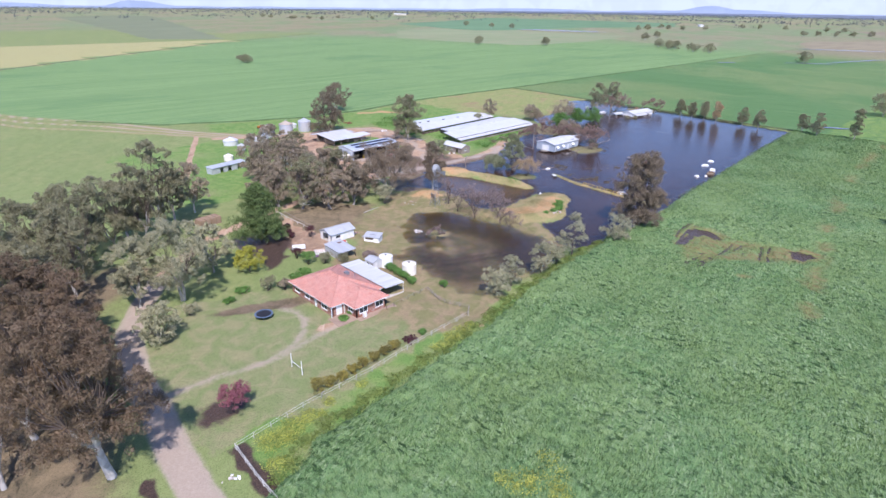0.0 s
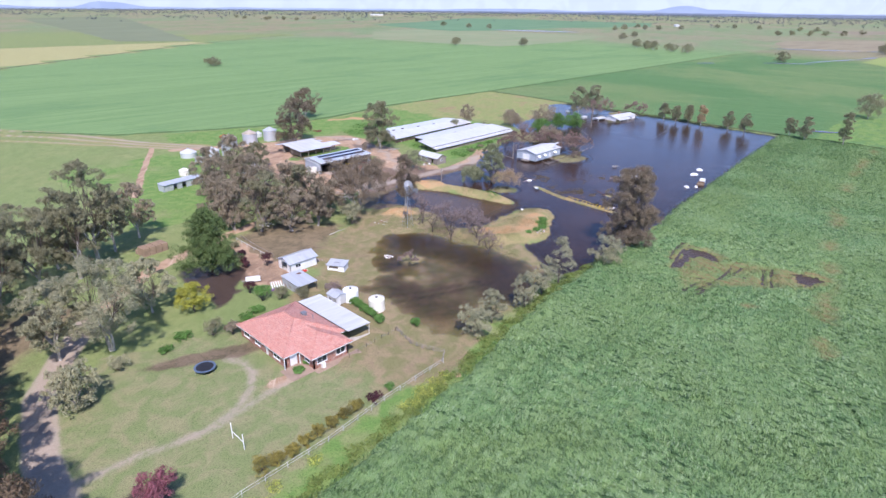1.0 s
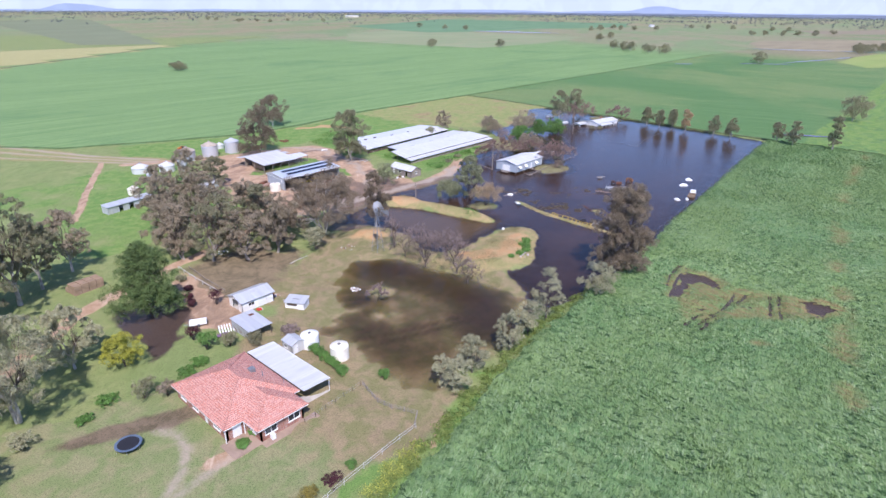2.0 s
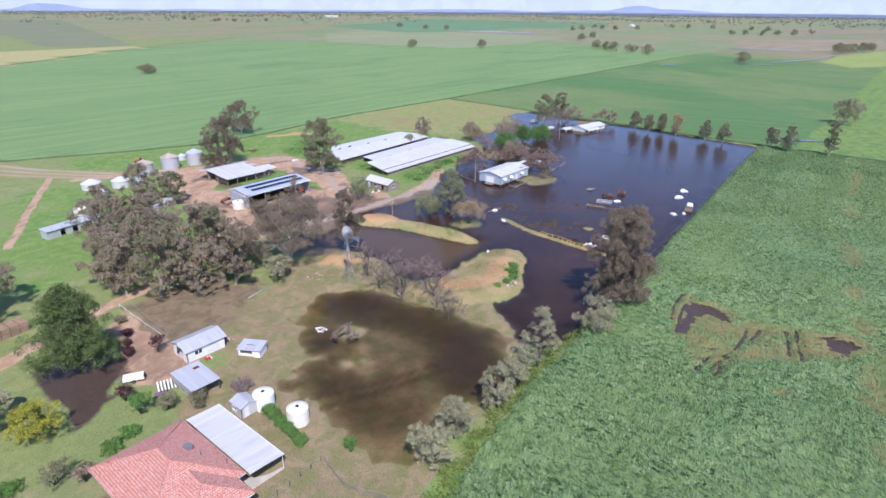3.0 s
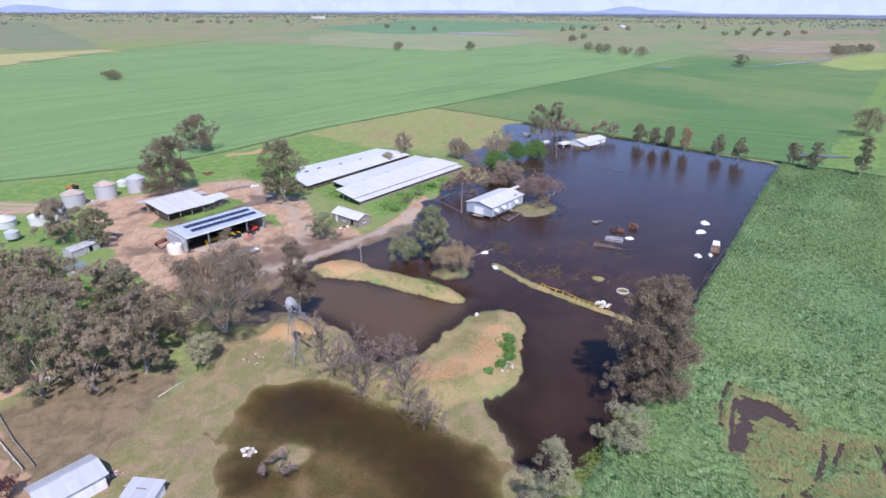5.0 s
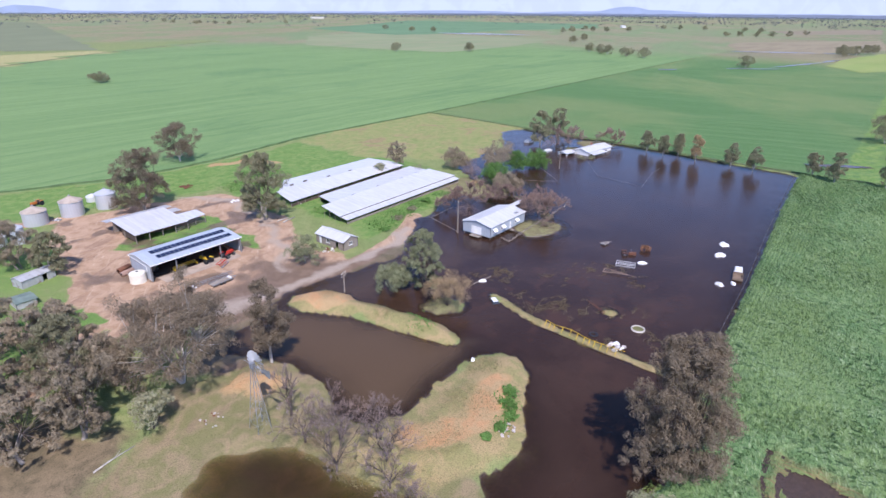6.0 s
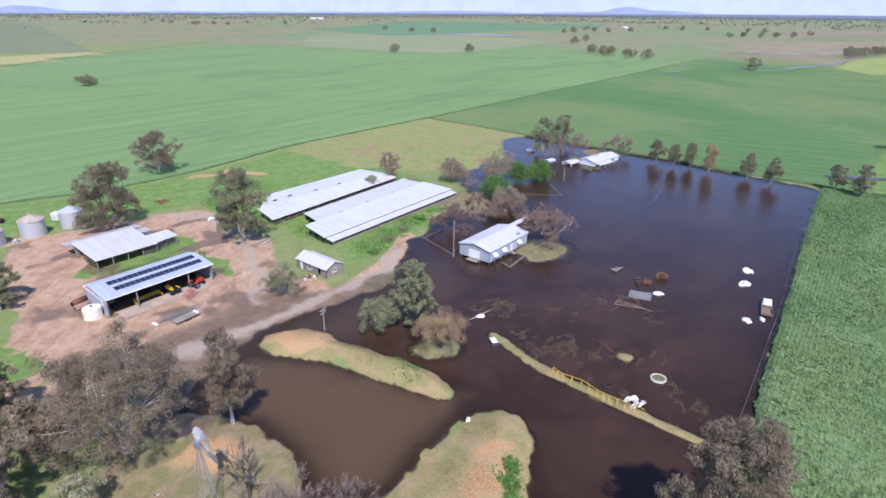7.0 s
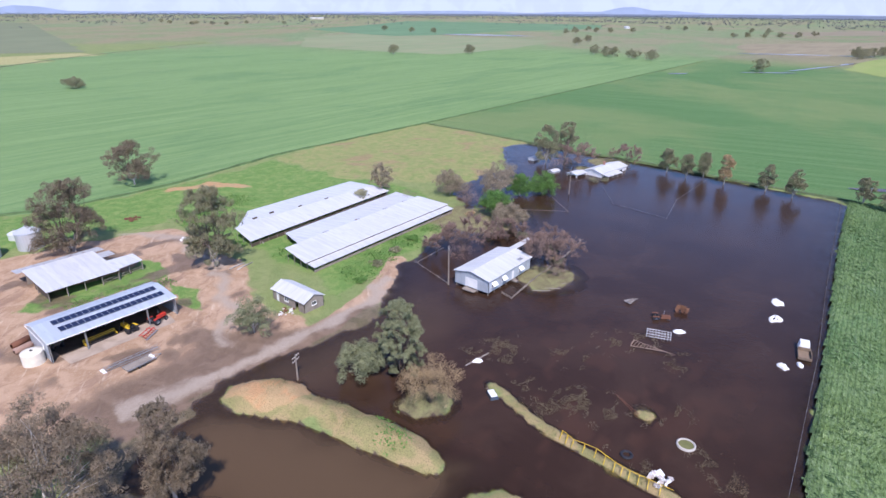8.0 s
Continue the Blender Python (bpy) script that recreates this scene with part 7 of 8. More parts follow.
def make_header_front():
    top = thing("harvester_front", (138.4, 183.2), "long yellow harvester front lying in the shed mouth", "machine", "farm machines", 3)
    part("frame", mesh_of("frame", *join(box(-2.9, 2.9, 0.45, 0.6, 0.3, 1.1), box(-2.9, -2.75, -0.6, 0.6, 0.2, 0.7), box(2.75, 2.9, -0.6, 0.6, 0.2, 0.7)), YELLOW), top)
    part("reel", mesh_of("reel", *join(*[bar((-2.7, 0.1 + 0.35 * math.cos(a), 0.75 + 0.35 * math.sin(a)), (2.7, 0.1 + 0.35 * math.cos(a), 0.75 + 0.35 * math.sin(a)), 0.035) for a in (0.3, 1.55, 2.8, 4.05, 5.3)]), DARK), top)
    part("knife_bar", mesh_of("knife_bar", *box(-2.8, 2.8, -0.7, -0.5, 0.18, 0.26), BLACK), top)


def make_plough():
    top = thing("plough", (144.9, 177.6), "red disc plough parked on the muddy yard", "machine", "farm machines", 15)
    part("frame", mesh_of("frame", *join(bar((-1.8, -0.6, 0.8), (1.8, 0.6, 0.8), 0.09), bar((-1.8, 0.5, 0.8), (1.5, 1.4, 0.8), 0.08), bar((-1.2, -0.4, 0.8), (-1.6, 0.6, 0.8), 0.08), bar((1.2, 0.4, 0.8), (0.9, 1.3, 0.8), 0.08), bar((0, 0.4, 0.8), (0, 0.5, 1.5), 0.07)), RED), top)
    for i in range(6):
        x = -1.6 + i * 0.62
        arm = part("tine", mesh_of("tine", *join(bar((x, x * 0.33, 0.8), (x + 0.2, x * 0.33 - 0.4, 0.3), 0.05)), RED), top)
        part("disc", mesh_of("disc", *moved(turned([(0.3, 0), (0.28, 0.05), (0.05, 0.1)], 12), x + 0.2, x * 0.33 - 0.45, 0.22), STEEL), arm)


def make_truss():
    top = thing("steel_truss", (134.3, 171.3), "long grey steel truss lying on the muddy yard", "scrap", turn=1)
    for y in (0.0, 0.9):
        for z in (0.1, 0.5):
            part("chord", mesh_of("chord", *bar((0, y, z), (9.6, y, z), 0.05, 5), STEEL), top)
    for i in range(10):
        part("brace", mesh_of("brace", *join(bar((i * 0.96, 0, 0.1), (i * 0.96 + 0.96, 0.9, 0.5), 0.03, 4), bar((i * 0.96, 0, 0.5), (i * 0.96, 0.9, 0.5), 0.03, 4)), STEEL), top)
    part("end_plate", mesh_of("end_plate", *box(-0.5, 0.1, -0.3, 1.3, 0.0, 0.12), WHITE), top, "white end plate")


def make_trailer():
    top = thing("flat_trailer", (136.5, 167.7, 0.25), "low grey flat-bed trailer on the muddy yard", "trailer", "farm machines", 5)
    part("deck", mesh_of("deck", *box(0, 5.2, 0, 1.9, 0.6, 0.72), TIMBER), top)
    part("side_rail", mesh_of("side_rail", *join(box(0, 5.2, -0.04, 0, 0.6, 0.85), box(0, 5.2, 1.9, 1.94, 0.6, 0.85)), STEEL), top)
    part("drawbar", mesh_of("drawbar", *join(bar((5.2, 0.3, 0.6), (6.6, 0.95, 0.55), 0.05), bar((5.2, 1.6, 0.6), (6.6, 0.95, 0.55), 0.05)), STEEL), top)
    part("box", mesh_of("box", *box(4.6, 5.1, 0.3, 1.5, 0.73, 1.0), WHITE), top)
    wheels(top, [(2.2, 0.2), (3.0, 0.2), (2.2, 1.7), (3.0, 1.7)], 0.34, 0.22)


make_header_front()
make_plough()
make_truss()
make_trailer()
poly_tank(127.6, 184.0, 1.75, 2.2, CREAM, "cream rainwater tank at the machinery shed's corner")


def rusty_drum(x, y, turn, mat, r, length, label):
    top = thing("rusty_tank", (x, y), label, "scrap", "scrap pile", turn)
    v, f = turned([(r * 0.6, 0), (r, 0.1), (r, length - 0.1), (r * 0.6, length)], 16)
    part("shell", mesh_of("shell", [(z - length / 2, x2, y2 + r) for x2, y2, z in v], f, mat, True), top)
    part("cradle", mesh_of("cradle", *join(box(-length * 0.3, -length * 0.3 + 0.15, -r, r, -0.1, 0.25), box(length * 0.3, length * 0.3 + 0.15, -r, r, -0.1, 0.25)), DARK), top)


rusty_drum(128.2, 192.3, 20, RUST, 0.65, 3.4, "long rusty tank lying beside the machinery shed")
rusty_drum(127.8, 189.8, 15, plain("pale_rust", (0.34, 0.22, 0.17), 0.8), 0.6, 3.2, "pale rust-stained tank lying beside the machinery shed")


def debris(name, x, y, spread, n, mats, label, seed, size=0.35, category="rubble", z=None):
    """A heap of broken pieces, each a part."""
    rng = random.Random(seed)
    top = thing(name, (x, y) if z is None else (x, y, z), label, category)
    shapes = []
    for mat in mats:
        v, f = box(-0.5, 0.5, -0.35, 0.35, -0.25, 0.25)
        v = [(a * rng.uniform(0.7, 1.2), b * rng.uniform(0.7, 1.2), c * rng.uniform(0.6, 1.2)) for a, b, c in v]
        shapes.append(mesh_of("piece", v, f, mat))
    for i in range(n):
        ob = part("piece", shapes[i % len(shapes)], top)
        a, r = rng.uniform(0, 6.28), spread * math.sqrt(rng.random())
        s = size * rng.uniform(0.5, 1.6)
        ob.matrix_basis = pose(math.cos(a) * r, math.sin(a) * r, 0.1 + size * 0.25 * (1 - r / spread), rng.uniform(-25, 25), rng.uniform(-25, 25), rng.uniform(0, 360)) @ Matrix.Diagonal((s, s, s, 1))
    return top


STONE = plain("pale_stone", (0.48, 0.42, 0.38), 0.9)
debris("rubble_heap", 170.6, 88.6, 1.4, 26, [WHITE, STONE], "heap of whitish broken stones on the bank", 1, 0.6, z=0.3)
debris("rubble_heap", 167.6, 165.2, 1.8, 26, [STONE, RUST, WHITE], "scattered rubbish beside the hut", 2, 0.45)
debris("rubble_heap", 84.2, 118.6, 1.2, 16, [BRICK, STONE], "heap of old bricks beside the cabin", 3, 0.35)
debris("rubble_heap", 128.6, 186.8, 1.6, 18, [RUST, TIMBER, STONE], "scrap timber and iron beside the shed", 4, 0.6)
debris("rubble_heap", 111.8, 127.6, 1.8, 14, [STONE, CONCRETE, RUST], "pale stones and rubbish on the grassy bank", 5, 0.3)
debris("rubble_heap", 173.2, 246.2, 2.0, 22, [RUST], "rusty scrap iron on the grass", 6, 0.6)
debris("rubble_heap", 98.3, 108.6, 0.9, 10, [STONE, WHITE], "white branches and rubbish at the pool", 7, 0.5)
debris("rubble_heap", 138.2, 91.4, 1.8, 18, [STONE], "pale stones on the spit", 8, 0.4)
debris("rubble_heap", 132, 243, 1.3, 12, [WHITE, STEEL], "white drums beside the silos", 9, 0.6)
debris("rubble_heap", 170.9, 120.2, 1.0, 10, [RUST, STONE], "brown rubbish on the bank", 10, 0.6)
debris("rubble_heap", 78.3, 115.0, 0.7, 8, [WHITE, RED], "red and white toys beside the cabin", 11, 0.5)
debris("rubble_heap", 20.2, 57.4, 1.3, 7, [WHITE, STONE], "white-painted stones beside the driveway", 12, 0.45)
debris("rubble_heap", 84.2, 114.6, 0.6, 8, [STONE, TIMBER], "odd timber behind the coop", 13, 0.4)
debris("rubble_heap", 174.6, 219.0, 1.4, 14, [WHITE, STONE], "white scrap beside the tall gum", 14, 0.7)
debris("rubble_heap", 88, 149, 2.2, 18, [STONE, WHITE], "pale stones and rubbish under the gums", 15, 0.5)


def log(x, y, length, turn, r=0.22):
    top = thing("fallen_log", (x, y), "grey fallen log lying on the ground", "log", "logs", turn)
    part("trunk", mesh_of("trunk", *tube([(0, 0, r), (length * 0.4, 0.1, r * 1.1), (length, -0.1, r * 0.8)], [r, r * 0.85, r * 0.5], 8), BARK_PALE, True), top)
    part("branch", mesh_of("branch", *tube([(length * 0.5, 0.05, r), (length * 0.75, 0.8, r * 1.5)], [r * 0.4, r * 0.15], 6), BARK_PALE, True), top)


for spec in ((171.5, 192.5, 4.5, 10), (172.5, 190.8, 5, 15), (96.0, 130, 6, 10, 0.12), (186.5, 200.5, 5, 75)):
    log(*spec)


def silo(x, y, r, h, label, mat=None, legs=False, name="grain_silo", cap=None):
    """A ribbed steel silo with a conical cap."""
    mat = mat or ZINC
    top = thing(name, (x, y), label, "silo", "silos")
    z0 = 0.9 if legs else 0.0
    rings = []
    n = 6
    for i in range(n):
        rings += [(r, z0 + (h - z0) * i / n), (r * 1.015, z0 + (h - z0) * (i + 0.5) / n)]
    part("shell", mesh_of("shell", *turned(([(0.2, 0.3)] if legs else [(r, -0.3)]) + rings + [(r, h)], 26), mat, True), top)
    part("cap", mesh_of("cap", *turned([(r * 1.06, h - 0.02), (r * 1.05, h + 0.05), (0.35, h + r * 0.45), (0.3, h + r * 0.5)], 26), cap or mat), top, "conical iron cap")
    part("hatch", mesh_of("hatch", *turned([(0.32, h + r * 0.45), (0.32, h + r * 0.55), (0.1, h + r * 0.6)], 12), STEEL), top)
    part("ladder", mesh_of("ladder", *join(bar((r + 0.12, -0.2, 0.2), (r + 0.12, -0.2, h), 0.025, 4), bar((r + 0.12, 0.2, 0.2), (r + 0.12, 0.2, h), 0.025, 4),
                                            *[bar((r + 0.12, -0.2, 0.4 + 0.35 * i), (r + 0.12, 0.2, 0.4 + 0.35 * i), 0.02, 4) for i in range(int((h - 0.4) / 0.35))]), STEEL), top)
    if legs:
        for i in range(4):
            a = i * math.pi / 2 + 0.4
            part("leg", mesh_of("leg", *bar((r * 0.9 * math.cos(a), r * 0.9 * math.sin(a), -0.3), (r * 0.9 * math.cos(a), r * 0.9 * math.sin(a), z0 + 0.1), 0.07), STEEL), top)


TAN_CAP = plain("tan_stained_iron", (0.42, 0.35, 0.28), 0.8)
silo(126.9, 244.0, 3.1, 3.9, "grey ribbed steel grain silo with a tan-stained cap", ZINC_OLD, cap=TAN_CAP)
silo(136.8, 244.6, 3.1, 4.4, "pale ribbed steel grain silo with a tan-stained cap", cap=TAN_CAP)
silo(146.4, 244.2, 2.9, 4.6, "pale ribbed steel grain silo with a conical cap")
silo(106.6, 238.6, 3.0, 2.0, "low round steel tank with a conical white cap", WHITE_SHEET, name="low_tank")
silo(114.0, 233.6, 2.7, 2.4, "low round steel tank with a conical white cap", WHITE_SHEET, name="low_tank")
silo(146.0, 254.0, 1.7, 1.6, "low round steel tank with a conical white cap", WHITE_SHEET, name="low_tank")
silo(118.6, 231.0, 1.6, 4.4, "slim grey steel silo among the trees", ZINC)
silo(94.0, 214.0, 1.7, 1.9, "rusty pale tank behind the long low shed", CREAM, name="low_tank")
silo(104.6, 224.6, 1.6, 2.6, "grey steel tank in the green yard", ZINC, True, name="low_tank")
tractor(134.0, 262.5, 200, plain("orange_paint", (0.5, 0.16, 0.03), 0.5), "orange tractor on the grass behind the silos", False)


def make_long_low_shed():
    top = thing("low_shed", (80.4, 198.2), "long low tin-roofed stock shed with open bays", "shed", turn=10)
    part("roof_sheet", mesh_of("roof_sheet", *slab([(-0.2, -0.3, 2.2), (14.6, -0.3, 2.2), (14.6, 3.4, 2.5), (-0.2, 3.4, 2.5)], 0.05), ZINC), top)
    part("wall", mesh_of("wall", *wall_shape((14.4, 3.2), (0, 3.2), -0.2, 2.4, 0.08), ZINC_OLD), top)
    part("wall", mesh_of("wall", *wall_shape((0, 0), (14.4, 0), -0.2, 2.15, 0.08, [(3.4, 4.6, -0.2, 1.9), (6.6, 8.0, -0.2, 1.9), (10.6, 12.0, -0.2, 1.9)]), ZINC), top)
    part("wall", mesh_of("wall", *wall_shape((0, 3.2), (0, 0), -0.2, 2.2, 0.08), ZINC), top)
    part("wall", mesh_of("wall", *wall_shape((14.4, 0), (14.4, 3.2), -0.2, 2.2, 0.08), ZINC), top)


make_long_low_shed()
gable_hut("tin_hut", (105.4, 189.4), 3.8, 4.4, 1.4, 0.3, ZINC_OLD, plain("green_tin", (0.17, 0.22, 0.19), 0.6), "low hut with a faded green tin roof on grass", "x", 0.2)
gable_hut("tin_hut", (109.6, 199.5), 7.5, 3.6, 1.9, 0.5, ZINC_OLD, ZINC_OLD, "rusty tin hut half hidden by trees", "x", 0.2, 15, {"front": [(4.6, 5.6, 0.0, 1.7, "open")]})


def make_ruin():
    top = thing("hay_stack", (55.5, 149.2), "weathered stack of old brown hay bales", "hay stack", turn=8)
    hay = plain("old_hay", (0.30, 0.21, 0.14), 0.95)
    bale = mesh_of("bale", *slab_box(0, 1.5, 0.5, 0, 1.0, 0.07), hay)
    for i in range(4):
        for j in range(4):
            for k in range(2 if j < 3 else 1):
                ob = part("bale", bale, top)
                ob.matrix_basis = pose(i * 1.55 + 0.1 * k, j * 1.05 + 0.5, k * 1.0)


make_ruin()


# ---- windmill, poles ----
def make_windmill():
    top = thing("windmill", (115.6, 120.4), "galvanised water-pumping windmill, wheel furled beside its tail, on a lattice tower", "windmill", turn=0)
    feet = [(sx * 1.15, sy * 1.15) for sx, sy in ((1, 1), (-1, 1), (-1, -1), (1, -1))]
    for x, y in feet:
        part("leg", mesh_of("leg", *bar((x, y, -0.3), (x * 0.1, y * 0.1, 10.8), 0.045), STEEL), top)
    for i in range(1, 8):
        s0, s1 = 1 - 0.9 * i / 8, 1 - 0.9 * (i - 1) / 8
        z0, z1 = 10.8 * i / 8, 10.8 * (i - 1) / 8
        shapes = []
        for k in range(4):
            a, b = feet[k], feet[(k + 1) % 4]
            shapes += [bar((a[0] * s0, a[1] * s0, z0), (b[0] * s0, b[1] * s0, z0), 0.02, 4), bar((a[0] * s1, a[1] * s1, z1), (b[0] * s0, b[1] * s0, z0), 0.016, 4)]
        for shape in shapes:
            part("brace", mesh_of("brace", *shape, STEEL), top)
    part("gearbox", mesh_of("gearbox", *box(-0.3, 0.4, -0.25, 0.25, 10.7, 11.4), STEEL), top)
    hub = part("wheel", mesh_of("wheel", *join(*[tube([(0.6, 1.75 * math.cos(2 * math.pi * i / 24), 11.1 + 1.75 * math.sin(2 * math.pi * i / 24)),
                                                         (0.6, 1.75 * math.cos(2 * math.pi * (i + 1) / 24), 11.1 + 1.75 * math.sin(2 * math.pi * (i + 1) / 24))], [0.03, 0.03], 4) for i in range(24)]), STEEL), top)
    for i in range(18):
        a = 2 * math.pi * i / 18
        c, s = math.cos(a), math.sin(a)
        t = (-s * 0.24, c * 0.24)
        v = [(0.52, 0.5 * c - t[0] * 0.4, 11.1 + 0.5 * s - t[1] * 0.4), (0.52, 1.95 * c - t[0], 11.1 + 1.95 * s - t[1]), (0.72, 1.95 * c + t[0], 11.1 + 1.95 * s + t[1]), (0.72, 0.5 * c + t[0] * 0.4, 11.1 + 0.5 * s + t[1] * 0.4)]
        part("blade", mesh_of("blade", *slab(v, 0.015), ZINC_OLD), hub)
    tail = part("tail_boom", mesh_of("tail_boom", *bar((0, 1.9, 11.15), (0, -3.6, 11.2), 0.05), STEEL), top)
    part("vane", mesh_of("vane", *slab([(0, -2.3, 10.85), (0, -4.3, 10.5), (0, -4.3, 11.9), (0, -2.3, 11.5)], 0.02), STEEL), tail, "grey tail vane")


make_windmill()


def power_pole(x, y, h, arms, label="grey timber power pole with a crossarm", turn=0.0):
    top = thing("power_pole", (x, y, max(land(x, y), 0.0)), label, "pole", "power poles", turn)
    part("pole", mesh_of("pole", *tube([(0, 0, -0.8), (0, 0, h)], [0.17, 0.12], 10), TIMBER), top)
    for i in range(arms):
        arm = part("crossarm", mesh_of("crossarm", *box(-1.0, 1.0, -0.06, 0.06, h - 0.5 - i * 0.7, h - 0.38 - i * 0.7), TIMBER), top)
        for u in (-0.9, -0.35, 0.35, 0.9):
            part("insulator", mesh_of("insulator", *moved(turned([(0.05, 0), (0.06, 0.08), (0.03, 0.14)], 8), u, 0, h - 0.38 - i * 0.7), WHITE), arm)


power_pole(199.2, 147.8, 9.6, 1, turn=40)
power_pole(154.2, 144.6, 5.1, 2, "short grey timber pole with crossarms on the bank", 20)
power_pole(280.2, 160.0, 8.5, 1, turn=30)


# ---- poultry houses, hut, stilt house ----
def make_poultry_b():
    top = thing("poultry_house", (183.2, 175.4, 0.25), "long low poultry house with pale iron roofs in several slopes", "shed", "poultry houses")
    roofs = [([(0, 0, 1.5), (55.5, 2.0, 1.5), (55.5, 4.6, 1.85), (0, 2.8, 1.85)], "front"), ([(-0.5, 2.6, 2.15), (56.2, 4.5, 2.15), (54.0, 15.2, 3.2), (0.6, 11.9, 3.2)], "main"),
             ([(56.0, 26.4, 1.9), (9.0, 23.2, 1.9), (5.0, 12.1, 2.95), (53.0, 15.1, 2.95)], "back")]
    for pts, _ in roofs:
        part("roof_sheet", mesh_of("roof_sheet", *slab(pts, 0.05), WHITE_SHEET), top)
    part("wall", mesh_of("wall", *wall_shape((0.3, 0.4), (55.2, 2.3), -0.3, 0.7, 0.1), TIMBER), top)
    part("wall", mesh_of("wall", *wall_shape((55, 26.0), (9.2, 22.9), -0.3, 1.85, 0.1), TIMBER), top)
    part("wall", mesh_of("wall", *wall_shape((55.2, 2.3), (55, 26.0), -0.3, 1.6, 0.1), ZINC_OLD), top)
    part("clerestory", mesh_of("clerestory", *wall_shape((0, 2.75), (55.4, 4.55), 1.86, 2.12, 0.06), DARK), top)
    for i in range(20):
        x = 0.3 + i * 2.88
        part("post", mesh_of("post", *box(x - 0.06, x + 0.06, 0.3 + x * 0.035, 0.42 + x * 0.035, -0.3, 1.5), TIMBER), top)
    for y in (3.0, 5.4, 7.8, 10.2):
        part("end_rafter", mesh_of("end_rafter", *bar((0.2, y, 0), (0.2, y, 2.1 + (y - 2.6) * 0.1), 0.06), TIMBER), top)
    for x, y in ((14, 12.9), (26, 13.6), (38, 14.3), (47, 14.8)):
        part("roof_vent", mesh_of("roof_vent", *box(x, x + 1.8, y + 0.3, y + 0.7, 2.92, 3.12), ZINC_OLD), top)


def make_poultry_a():
    top = thing("poultry_house", (183.0, 199.8, 0.25), "long low poultry house with a wide pale iron gable roof", "shed", "poultry houses")
    part("roof_sheet", mesh_of("roof_sheet", *slab([(-0.3, 0.6, 1.9), (55.6, 4.6, 1.9), (54, 11.2, 3.0), (1.2, 10.0, 3.0)], 0.05), WHITE_SHEET), top)
    part("roof_sheet", mesh_of("roof_sheet", *slab([(55, 23.2, 1.8), (13.5, 22.6, 1.8), (2.0, 9.9, 2.85), (54, 11.1, 2.85)], 0.05), WHITE_SHEET), top)
    part("wall", mesh_of("wall", *wall_shape((0, 1.0), (54.8, 4.9), -0.3, 1.0, 0.1), DARK), top)
    part("wall", mesh_of("wall", *wall_shape((54.6, 22.9), (14, 22.2), -0.3, 1.75, 0.1), TIMBER), top)
    part("wall", mesh_of("wall", *wall_shape((54.8, 4.9), (54.6, 22.9), -0.3, 1.7, 0.1), ZINC_OLD), top)
    for i in range(20):
        part("post", mesh_of("post", *box(i * 2.85 - 0.06, i * 2.85 + 0.06, 0.85 + i * 0.204, 0.97 + i * 0.204, -0.3, 1.9), TIMBER), top)
    for y in (2.4, 5.0, 7.6):
        part("end_rafter", mesh_of("end_rafter", *bar((0.4, y, 0), (0.4, y, 1.75 + y * 0.11), 0.06), TIMBER), top)
    for x, y in ((9, 13), (15, 13.5), (24, 11.8), (34, 11.6)):
        part("roof_vent", mesh_of("roof_vent", *box(x, x + 1.4, y, y + 0.35, 2.5, 2.95), DARK), top)


make_poultry_b()
make_poultry_a()
gable_hut("fibro_hut", (169.2, 161.5), 5.0, 10.6, 2.5, 1.1, TIMBER, WHITE_SHEET, "grey weathered hut with a pale iron gable roof by the track", "y", 0.35,
          holes={"front": [(1.9, 3.1, 1.1, 2.0, "window")], "left": [(1.2, 2.1, 0.0, 2.0, "door"), (4.0, 5.4, 0.9, 1.9, "window"), (7.6, 8.6, 0.0, 2.1, "open")]})


